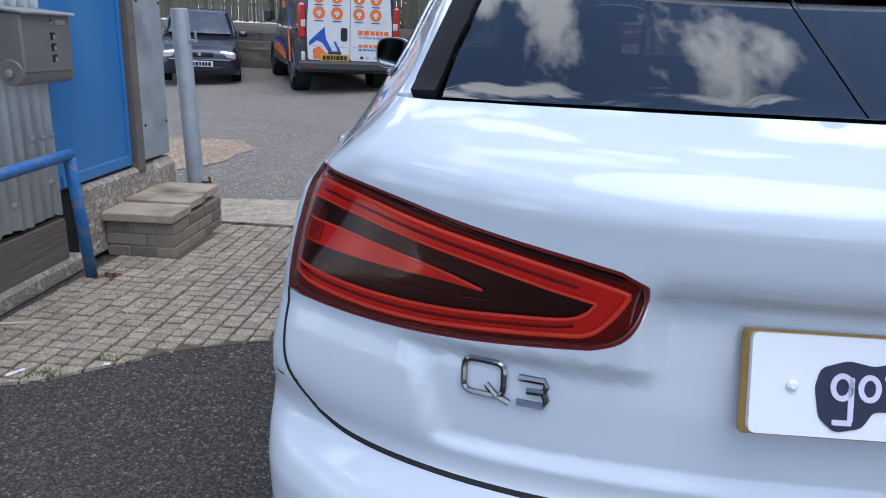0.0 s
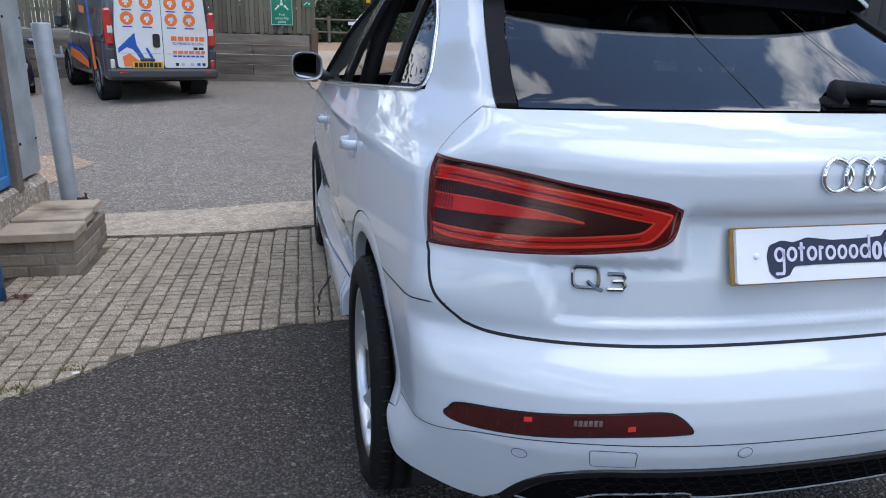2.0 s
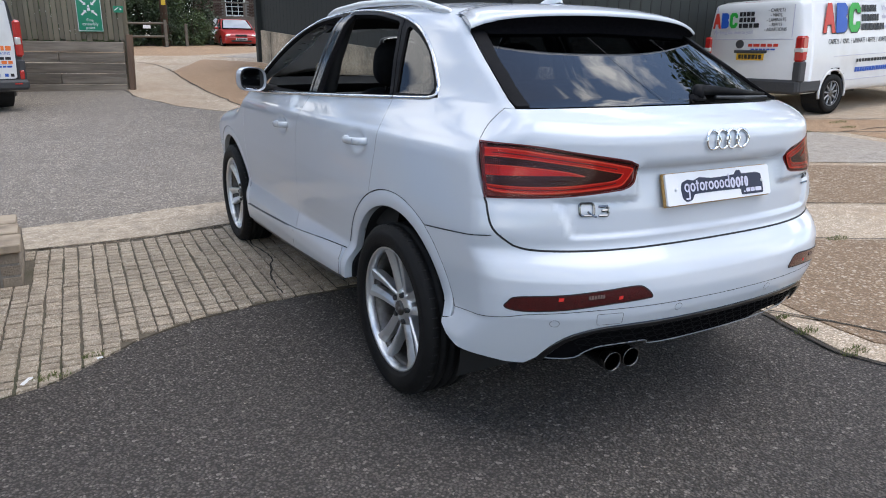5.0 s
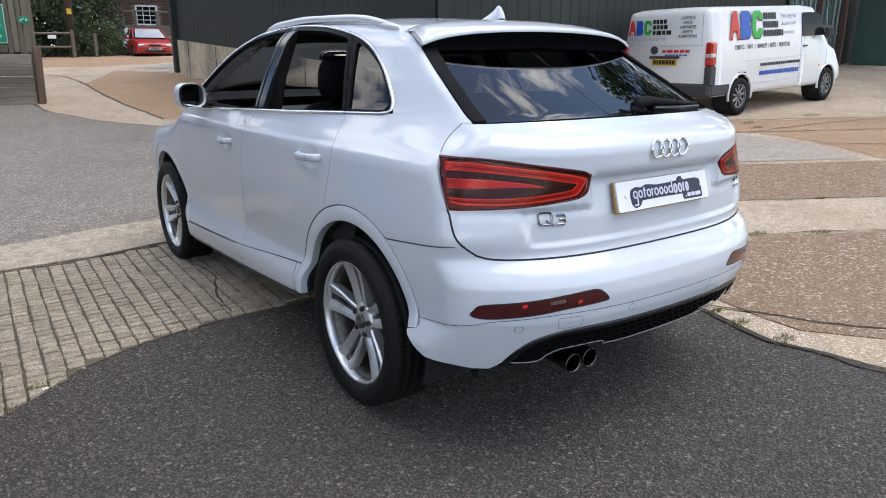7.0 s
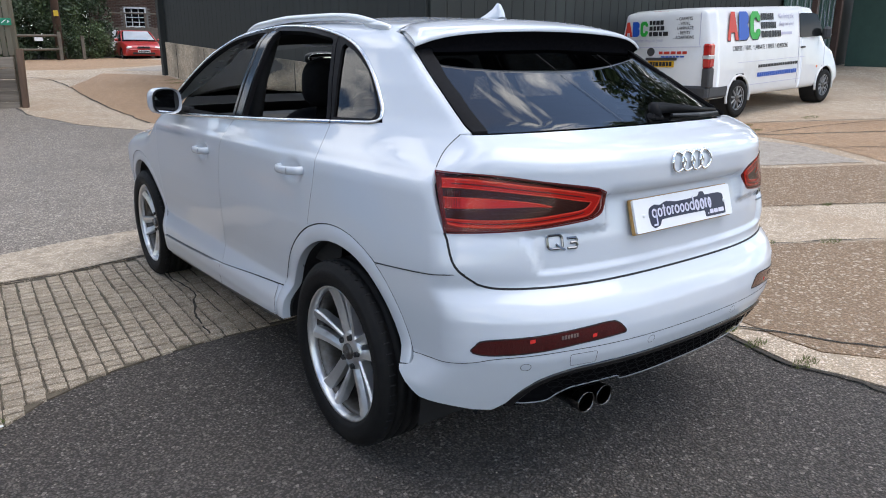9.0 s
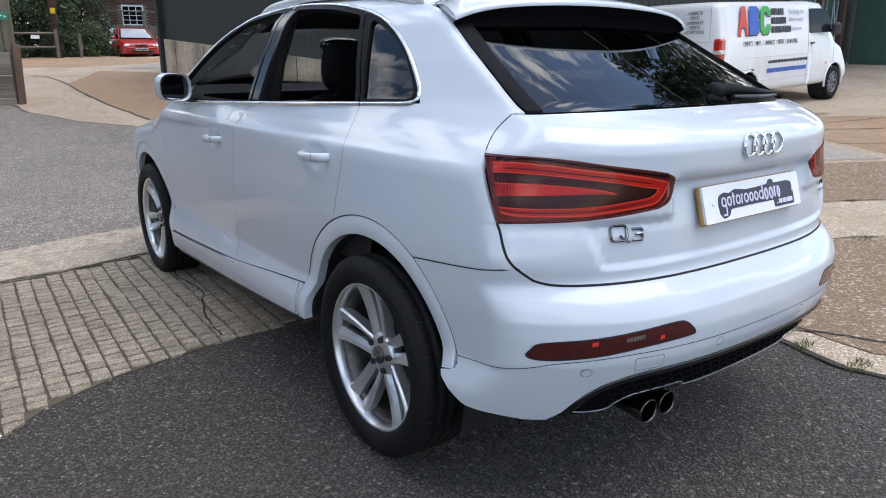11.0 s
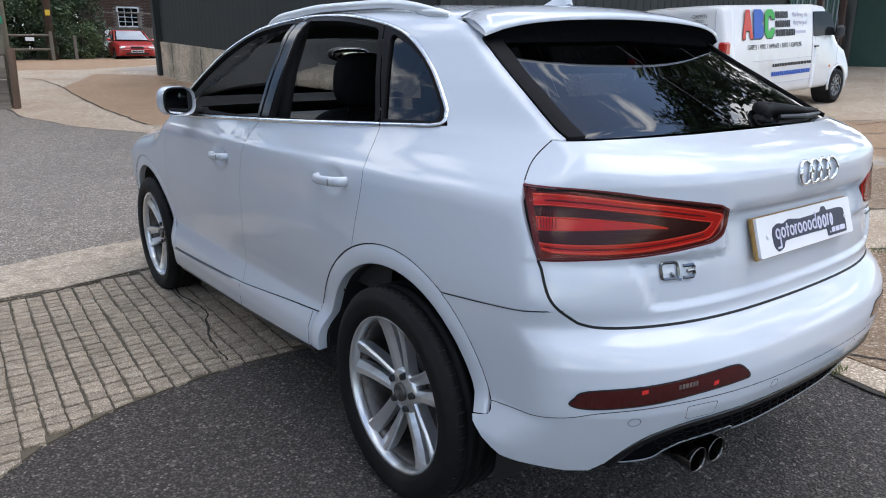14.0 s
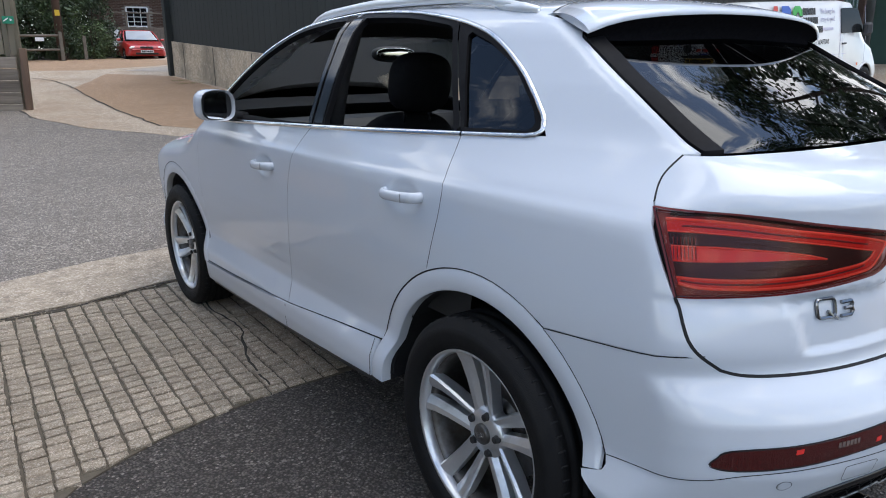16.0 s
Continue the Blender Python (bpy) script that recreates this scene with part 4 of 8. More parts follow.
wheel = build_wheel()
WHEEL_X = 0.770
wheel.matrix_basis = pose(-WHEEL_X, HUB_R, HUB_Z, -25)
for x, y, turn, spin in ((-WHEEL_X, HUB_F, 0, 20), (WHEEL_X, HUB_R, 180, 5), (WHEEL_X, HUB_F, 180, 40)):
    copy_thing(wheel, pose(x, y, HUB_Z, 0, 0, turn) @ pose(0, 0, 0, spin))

# tail lamps: lines on the lamp's face, as (way round the tail, height)
LINE_A = [(0.752, 1.052), (0.70, 1.051), (0.623, 1.044), (0.542, 1.032), (0.470, 1.021), (0.400, 1.007), (0.352, 0.995), (0.338, 0.990)]
LINE_B = [(0.748, 1.028), (0.70, 1.028), (0.625, 1.022), (0.542, 1.011), (0.470, 0.999), (0.410, 0.986), (0.366, 0.977)]
LINE_D = [(0.732, 0.942), (0.651, 0.938), (0.572, 0.938), (0.500, 0.942), (0.445, 0.948), (0.395, 0.954), (0.376, 0.963), (0.366, 0.977)]
LINE_E = [(0.728, 0.930), (0.690, 0.922), (0.603, 0.919), (0.534, 0.921), (0.470, 0.927), (0.405, 0.934), (0.370, 0.941), (0.350, 0.965), (0.338, 0.990)]
for f in (False, True):
    lamp = panel("tail_lamp", lamp_poly, "wrap", M_LAMP_RIM, car, "red wrap-round tail lamp with a dark inner wedge", step=0.02, gap=0.003, out=-0.013, skirt=0, flip=f)
    la, lb, ld, le = (spline(q, 5) for q in (LINE_A, LINE_B, LINE_D, LINE_E))
    panel("upper_red_band", la + lb[::-1], "wrap", M_LAMP_DEEP, lamp, "deep red reflector band", step=0.02, gap=0, out=-0.010, skirt=0, flip=f)
    panel("lower_red_band", ld + le[::-1], "wrap", M_LAMP_DEEP, lamp, "deep red reflector band", step=0.02, gap=0, out=-0.010, skirt=0, flip=f)
    panel("dark_wedge", lb + ld[::-1], "wrap", M_LAMP_DARK, lamp, "black inner wedge", step=0.02, gap=0, out=-0.0115, skirt=0, flip=f)
    panel("light_bar", spline([(0.742, 1.001), (0.66, 1.000), (0.58, 0.993), (0.52, 0.984), (0.475, 0.972)], 4) + spline([(0.475, 0.970), (0.52, 0.974), (0.58, 0.974), (0.66, 0.973), (0.738, 0.972)], 4), "wrap", M_LAMP_DEEP, lamp, "red tapering light bar", step=0.02, gap=0, out=-0.008, skirt=0.004, flip=f)
    for line, wd in ((LINE_A, 0.0060), (LINE_B, 0.0035), (LINE_D, 0.0045), (LINE_E, 0.0060), ([(0.742, 1.001), (0.66, 1.000), (0.58, 0.993), (0.52, 0.984), (0.475, 0.972)], 0.0040)):
        ribbon("light_guide", spline(line, 6), "wrap", wd, M_LAMP_RED, lamp, -0.0075, f, height=0.002)
    for line in ([(0.640, 1.012), (0.58, 1.004), (0.52, 0.995)], [(0.62, 0.958), (0.55, 0.957), (0.47, 0.961)]):
        ribbon("faint_guide", spline(line, 5), "wrap", 0.0020, M_FOG_RED, lamp, -0.010, f, height=0.001)
    for j in range(7):
        u = 0.700 + 0.006 * j
        ribbon("reflector_rib", [(u, 0.976), (u + 0.001, 0.988), (u + 0.002, 1.018)], "wrap", 0.0022, M_LAMP_RIM, lamp, -0.0068, f, height=0.001)
    for pa, pb in ((LINE_A, LINE_B), (LINE_D, LINE_E)):
        us = np.linspace(0.725, 0.385, 24)
        zz = [np.interp(us, *zip(*sorted(q[:7]))) for q in (pa, pb)]
        ribbon("band_groove", list(zip(us, 0.5 * (zz[0] + zz[1]))), "wrap", 0.0040, M_LAMP_RIM, lamp, -0.0085, f, height=0.0008)
    ribbon("top_ridge", [(u, z) for u, z in spline([(0.745, 1.0615), (0.66, 1.0605), (0.58, 1.050), (0.50, 1.037), (0.42, 1.021), (0.345, 1.006)], 6)], "wrap", 0.006, M_GAP, lamp, -0.010, f, height=0.003)
    panel("lens", lamp_poly, "wrap", M_RED_LENS, lamp, "clear red lens", step=0.02, gap=0.004, out=0.002, skirt=0.01, flip=f)
    ribbon("lamp_gasket", [*lamp_poly, lamp_poly[0]], "wrap", 0.0045, M_LAMP_RIM, lamp, -0.001, f)

# rear fog reflectors in the bumper
fogs = spline([by_x(x, z) for x, z in ((0.782, 0.563), (0.776, 0.582), (0.755, 0.600), (0.64, 0.610), (0.50, 0.624), (0.41, 0.630), (0.375, 0.622), (0.345, 0.592), (0.37, 0.586), (0.50, 0.578), (0.63, 0.562), (0.74, 0.554))], 4, True)
for f in (False, True):
    fog = panel("fog_reflector", fogs, "wrap", M_FOG_RED, bumper, "long dark red bumper reflector", step=0.02, gap=0.001, out=0.0015, skirt=0.004, flip=f)
    ribbon("reflector_edge", [*fogs, fogs[0]], "wrap", 0.006, M_GAP, fog, 0.001, f)
    V = [by_x(x, z) for x, z in ((0.565, 0.608), (0.515, 0.612), (0.515, 0.600), (0.565, 0.596))]
    panel("fog_lamp_lens", V, "wrap", M_LAMP_CLEAR, fog, "pale ribbed lens", step=0.02, gap=0, out=0.0025, skirt=0, flip=f)
    # two small red panels paint the glints of the reflector
    for x0, x1 in ((0.650, 0.636), (0.468, 0.454)):
        panel("reflector_glint", [by_x(x, z) for x, z in ((x0, 0.602), (x1, 0.604), (x1, 0.593), (x0, 0.591))], "wrap", M_LAMP_DEEP, fog, "bright red glint painted on the reflector", step=0.03, gap=0, out=0.0022, skirt=0, flip=f)
    for j in range(5):
        xr = 0.558 - 0.009 * j
        ribbon("lens_rib", [by_x(xr, 0.597), by_x(xr, 0.604), by_x(xr, 0.611)], "wrap", 0.0022, M_FOG_RED, fog, 0.0030, f)
    crease = [by_x(x, z) for x, z in ((0.0, 0.556), (0.22, 0.557), (0.5, 0.558), (0.65, 0.549), (0.73, 0.541), (0.78, 0.528))] + [by_y(0.36, 0.512), by_y(0.458, 0.500)]
    # the gap along the crease is a thin dark strip, its shade as colour
    ribbon("bumper_crease", spline(crease, 8), "wrap", 0.0022, M_GAP, bumper, 0.0008, f)
    for x, z in ((0.65, 0.512), (0.225, 0.536)):
        c = by_x(x, z)
        ring = [(c[0] + 0.0125 * math.cos(a), c[1] + 0.0125 * math.sin(a)) for a in np.linspace(0, 2 * math.pi, 17)]
        ribbon("parking_sensor", ring, "wrap", 0.0014, M_GAP, bumper, 0.0014, f)
        panel("sensor_face", [(c[0] + 0.011 * math.cos(a), c[1] + 0.011 * math.sin(a)) for a in np.linspace(0, 2 * math.pi, 16, False)], "wrap", M_PAINT, bumper, step=0.03, gap=0, out=0.0012, skirt=0, flip=f)
c = by_x(0.485, 0.524)
sq = round_poly([(c[0] - 0.036, c[1] - 0.022), (c[0] + 0.033, c[1] - 0.022), (c[0] + 0.036, c[1] + 0.019), (c[0] - 0.036, c[1] + 0.019)], 0.007)
ribbon("towing_eye_cover", [*sq, sq[0]], "wrap", 0.0015, M_GAP, bumper, 0.0013)
# diffuser honeycomb
for i in range(26):
    for j in range(3):
        x, z = 0.52 - i * 0.043 + 0.0215 * (j % 2), 0.400 + 0.025 * j
        if abs(x) < 0.55:
            cu = by_x(x, z)
            hexa = [(cu[0] + 0.0185 * math.cos(a), cu[1] + 0.0125 * math.sin(a)) for a in np.linspace(0, 2 * math.pi, 7)]
            ribbon("honeycomb_cell", hexa, "wrap", 0.004, M_FRAME, bumper, -0.008)
ribbon("silver_lip", [by_x(x, z) for x, z in spline([(0.64, 0.362), (0.60, 0.355), (0.54, 0.356), (0.515, 0.378), (0.49, 0.392), (0.45, 0.400), (0.32, 0.400), (0.285, 0.394), (0.265, 0.380), (0.15, 0.374), (0.0, 0.374), (-0.3, 0.376), (-0.5, 0.374), (-0.64, 0.36)], 5)], "wrap", 0.0045, M_LIP, bumper, -0.010, height=0.003)

# twin tailpipes
for x in (0.430, 0.347):
    y0 = 0.105
    V, F = lathe([(0.028, 0.18), (0.034, 0.02), (0.0375, 0.0), (0.0375, -0.004), (0.0355, -0.006), (0.034, 0.0), (0.031, 0.05), (0.027, 0.18)], 28, "y")
    pipe = part("tailpipe", ([(v[0] - x, v[1] + y0, v[2] * 0.92 + 0.350) for v in V], F), M_PIPE, car, "polished round tailpipe", smooth=True)
    V, F = lathe([(0.034, 0.03), (0.0, 0.03)], 20, "y")
    part("pipe_bore", ([(v[0] - x, v[1] + y0, v[2] + 0.350) for v in V], F), M_GAP, pipe)
part("silencer", box(-0.15, 0.52, 0.36, 0.7, 0.35, 0.12, 0.05), M_GAP, car)

# number plate with a blank show print
py0, pz = 0.118, 0.911
tilt = pose(0, py0, pz, -16.5)
plate = part("show_plate", box(0, 0, 0, 0.520, 0.012, 0.111, 0.003), M_PLATE_EDGE, car, "white show plate with a dark blue logo shape", m=tilt)
part("plate_face", prism(round_poly([(-0.052, -0.255), (-0.052, 0.258), (0.053, 0.258), (0.053, -0.255)], 0.008), -0.014, -0.006, "y"), M_PLATE, plate)
cloud_up = [(-0.195, 0.000), (-0.19, 0.020), (-0.165, 0.029), (-0.14, 0.024), (-0.112, 0.033), (-0.06, 0.026), (0.0, 0.027), (0.048, 0.030), (0.056, 0.043), (0.075, 0.043), (0.080, 0.030), (0.15, 0.030), (0.172, 0.024), (0.178, -0.008), (0.178, -0.044), (0.075, -0.044), (0.073, -0.022), (-0.02, -0.021), (-0.10, -0.021), (-0.14, -0.022), (-0.150, -0.040), (-0.175, -0.046), (-0.19, -0.032)]
part("logo_shape", prism(round_poly([(z, (x + 0.195) * 1.09 - 0.19) for x, z in cloud_up], 0.006, 3), -0.0155, -0.013, "y"), M_NAVY, plate)
xs_l = -0.176


def ring_plate(cz, cx, rz, rx, w):
    """A flat oval ring between two depths on the plate."""
    V, F, n = [], [], 24
    for i in range(n):
        c, q = math.cos(2 * math.pi * i / n), math.sin(2 * math.pi * i / n)
        for k in (1.0, 0.0):
            for y in (-0.0168, -0.0150):
                V.append((cx + (rx - w * (1 - k)) * c, y, cz + (rz - w * (1 - k)) * q))
    for i in range(n):
        j = (i + 1) % n
        F += [(4 * i, 4 * j, 4 * j + 2, 4 * i + 2), (4 * i, 4 * i + 1, 4 * j + 1, 4 * j), (4 * i + 2, 4 * j + 2, 4 * j + 3, 4 * i + 3)]
    return V, F


def stem_plate(z0, z1, x0, x1):
    return prism(round_poly([(z0, x0), (z0, x1), (z1, x1), (z1, x0)], 0.0018, 2), -0.0168, -0.0150, "y")


for kind, w in (("g", 0.026), ("o", 0.025), ("t", 0.016), ("o", 0.025), ("i", 0.013), ("o", 0.026), ("o", 0.024), ("o", 0.024), ("d", 0.027), ("O", 0.025), ("O", 0.026), ("I", 0.014), ("O", 0.021)):
    bold = 0.0078 if kind in "OI" else 0.0056
    top, mid = (0.020 if kind in "OI" else 0.016), 0.0015
    if kind in "goOd":
        shape = ring_plate(mid, xs_l + w / 2, top - mid, w / 2 - 0.0008, bold)
        if kind == "g":
            shape = merge(shape, stem_plate(-0.034, 0.012, xs_l + w - 0.0065, xs_l + w - 0.001), stem_plate(-0.038, -0.0325, xs_l + 0.004, xs_l + w - 0.002))
        if kind == "d":
            shape = merge(shape, stem_plate(-0.013, 0.034, xs_l + w - 0.0065, xs_l + w - 0.001))
    elif kind == "t":
        shape = merge(stem_plate(-0.013, 0.024, xs_l + 0.004, xs_l + 0.0098), stem_plate(0.010, 0.0155, xs_l, xs_l + w - 0.001))
    else:
        shape = merge(stem_plate(-0.013, top, xs_l + 0.001, xs_l + 0.001 + bold), stem_plate(top - 0.007, top - 0.001, xs_l + 0.003, xs_l + w - 0.001))
    part("logo_bar", shape, M_PRINT_WHITE, plate)
    xs_l += w + 0.0021
for x, w in ((0.115, 0.006), (0.127, 0.019), (0.150, 0.021), (0.175, 0.031)):
    part("logo_bar", prism(round_poly([(-0.036, x), (-0.036, x + w), (-0.022 if w > 0.01 else -0.031, x + w), (-0.022 if w > 0.01 else -0.031, x)], 0.003, 3), -0.0165, -0.015, "y"), M_PRINT_WHITE, plate)
for x in (-0.213, 0.213):
    V, F = lathe([(0.006, -0.013), (0.006, -0.017), (0.003, -0.019), (0.0, -0.019)], 14, "y")
    part("plate_screw", ([(v[0] + x, v[1], v[2]) for v in V], F), M_PLATE, plate)

# badges
def on_tail(x, z, out=0.004):
    p = lift("wrap", [by_x(x, z)])
    return Vector(p[0]) + Vector(skin_normal(p)[0]) * out


ring_c = [-0.0705, -0.0235, 0.0235, 0.0705]
badge = None
for cx in ring_c:
    pts = [on_tail(-cx - 0.0305 * math.cos(a), 1.069 + 0.0285 * math.sin(a), 0.005) for a in np.linspace(0, 2 * math.pi, 41)]
    r = part("badge_ring", tube(pts, 0.0046, 8, False), M_CHROME, car if badge is None else badge, "four interlocked chrome rings" if badge is None else "", smooth=True)
    badge = badge or r
def strip_badge(name, lines, x0, z0, h, thick, parent, label=""):
    first = None
    for ln in lines:
        pts = [on_tail(x0 - u * h, z0 + v * h, 0.003) for u, v in ln]
        o = part(name if first is None else "badge_stroke", tube(pts, thick, 6), M_BADGE, parent if first is None else first, label if first is None else "")
        first = first or o
    return first
letter_q = [round_poly([(0, 0.08), (0, 1), (1.1, 1), (1.1, 0.08)], 0.28, 4)]
letter_q[0].append(letter_q[0][0])
strip_badge("model_badge", [letter_q[0], [(0.62, 0.38), (0.9, 0.12), (1.28, -0.04)]], 0.552, 0.844, 0.042, 0.0038, car, "chrome model badge shapes")
strip_badge("model_badge", [[(1.50, 0.72), (2.18, 0.72), (2.24, 0.58), (2.18, 0.42), (1.72, 0.40)], [(2.18, 0.40), (2.26, 0.22), (2.18, 0.04), (1.48, 0.04)]], 0.552, 0.844, 0.042, 0.0042, car, "chrome model badge shapes")
for i, ln in enumerate(([(0, 1), (0.9, 1)], [(0.45, 1), (0.45, 0)], [(1.1, 1), (1.1, 0), (1.7, 0), (1.9, 0.5), (1.7, 1), (1.1, 1)], [(2.2, 1), (2.2, 0)])):
    strip_badge("engine_badge", [ln], -0.565, 0.878, 0.022, 0.0022, car, "small chrome badge strokes" if i == 0 else "")
strip_badge("engine_badge", [[(0, 0), (2.3, 0)]], -0.565, 0.862, 0.022, 0.0035, car)

# rear wiper
wz = lambda x: lift("wrap", [by_x(-x, 1.195)])[0]
wb = wz(0.10)
wiper = part("rear_wiper", merge(box(0.095, wb[1] - 0.005, 1.184, 0.070, 0.05, 0.034, 0.014)), M_FRAME, car, "black rear wiper lying along the glass")
arm = [lift("wrap", [by_x(-x, z)])[0] + skin_normal(lift("wrap", [by_x(-x, z)]))[0] * 0.010 for x, z in ((0.085, 1.186), (0.12, 1.206), (0.20, 1.203), (0.34, 1.194), (0.52, 1.185))]
part("wiper_arm", tube([tuple(a) for a in arm], [0.018, 0.023, 0.019, 0.013, 0.006], 10), M_FRAME, wiper, smooth=True)
bl = [lift("wrap", [by_x(-x, z)])[0] + skin_normal(lift("wrap", [by_x(-x, z)]))[0] * 0.004 for x, z in ((0.18, 1.187), (0.34, 1.182), (0.54, 1.180))]
part("wiper_blade", tube([tuple(a) for a in bl], [0.006, 0.008, 0.005], 6), M_BLACK, wiper)
# heater lines on the glass
for s in (0.09, -0.25):
    ribbon("aerial_wire", [by_x(s, z) for z in np.linspace(1.18, 1.40, 12)], "wrap", 0.0028, M_GAP, rear_glass, 0.0006)

# cabin
def pillow(sx, sy, sz, power=3.0, n=20):
    """A padded block with soft rounded edges."""
    V, F = [], []
    bend = lambda v: math.copysign(abs(v) ** (2 / power), v)
    for i in range(n + 1):
        a = math.pi * (i / n - 0.5)
        for j in range(2 * n):
            b = math.pi * j / n
            V.append((sx / 2 * bend(math.cos(a)) * bend(math.cos(b)), sy / 2 * bend(math.cos(a)) * bend(math.sin(b)), sz / 2 * bend(math.sin(a))))
    for i in range(n):
        for j in range(2 * n):
            k = (j + 1) % (2 * n)
            F.append((i * 2 * n + j, i * 2 * n + k, (i + 1) * 2 * n + k, (i + 1) * 2 * n + j))
    return V, F


def seat(x, y, parent, rear=False):
    w = 0.50
    s = part("seat", merge(box(x, y, 0.62, w, 0.52, 0.20, 0.06)), M_SEAT, parent, "dark leather seat")
    part("seat_back", moved(pillow(w * 0.96, 0.16, 0.56, 3.2), pose(x, y - 0.30, 0.88, 12)), M_SEAT, s, smooth=True)
    part("headrest", moved(pillow(0.27, 0.12, 0.23, 3.0), pose(x, y - 0.43, 1.272, 10)), M_SEAT, s, "dark padded headrest", smooth=True)
    for d in (-0.06, 0.06):
        part("headrest_post", tube([(x + d, y - 0.40, 1.12), (x + d, y - 0.425, 1.20)], 0.007, 6), M_CHROME, s)
    return s


for x in (-0.37, 0.37):
    seat(x, 2.28, car)
part("rear_bench", merge(box(0, 1.42, 0.60, 1.28, 0.50, 0.22, 0.06), moved(box(0, 0, 0.28, 1.28, 0.15, 0.58, 0.05), pose(0, 1.13, 0.68, 18))), M_SEAT, car, "dark leather rear bench")
for x in (-0.40, 0.40):
    part("headrest", moved(pillow(0.25, 0.09, 0.13), pose(x, 0.93, 1.245, 14)), M_SEAT, car, smooth=True)
part("dashboard", merge(box(0, 2.98, 0.90, 1.42, 0.42, 0.32, 0.08), box(0, 2.86, 0.72, 0.26, 0.5, 0.5, 0.05)), M_DASH, car, "grey dashboard")
part("load_floor", box(0, 0.70, 0.62, 1.15, 0.75, 0.05, 0.02), M_GAP, car)
V, F = lathe([(0.175 + 0.016 * math.cos(a), 0.016 * math.sin(a)) for a in np.linspace(0, 2 * math.pi, 10, False)], 32, "y", True)
part("steering_wheel", moved((V, F), pose(0.37, 2.68, 1.0, -22)), M_SEAT, car, smooth=True)
cm = part("cabin_mirror", moved(pillow(0.25, 0.05, 0.080, 2.6), pose(0, 2.62, 1.385)), M_BLACK, car, smooth=True)
part("mirror_glass", moved(pillow(0.225, 0.010, 0.062, 2.6), pose(0, 2.594, 1.385)), M_CHROME, cm, smooth=True)
for s in (-1, 1):
    for poly in ([(1.02, 0.62), (1.02, 1.15), (2.95, 1.08), (2.95, 0.62)],):
        P = lift("side", [(y, z) for y, z in poly])
        P[:, 0] += 0.07
        part("door_card", (P * (-s, 1, 1) if s > 0 else P, [(0, 1, 2, 3)]), M_DASH, car)
    part("belt_pillar", tube([(s * 0.76, 1.87, 1.05), (s * 0.69, 1.90, 1.30), (s * 0.60, 1.93, 1.50)], 0.035, 8), M_GAP, car, smooth=True)
"""headlining follows the roof"""
H = [(x, y) for y in np.linspace(1.05, 2.5, 14) for x in np.linspace(-0.52, 0.52, 10)]
HP = lift("top", H) - np.array((0, 0, 0.035))
part("headlining", (HP, [(j * 10 + i, j * 10 + i + 1, (j + 1) * 10 + i + 1, (j + 1) * 10 + i) for j in range(13) for i in range(9)]), M_LINING, car, smooth=True)

# ---------------------------------------------------------------- ground
def ground_z(x, y):
    """The yard is level round the car and climbs gently beyond."""
    s = (0.045 * x + 0.057 * y - 0.378) / 0.06
    z = 0.06 * (math.log1p(math.exp(s)) if s < 30 else s)
    return min(z, 0.95 + 0.61 * max(z - 0.95, 0), 2.2)


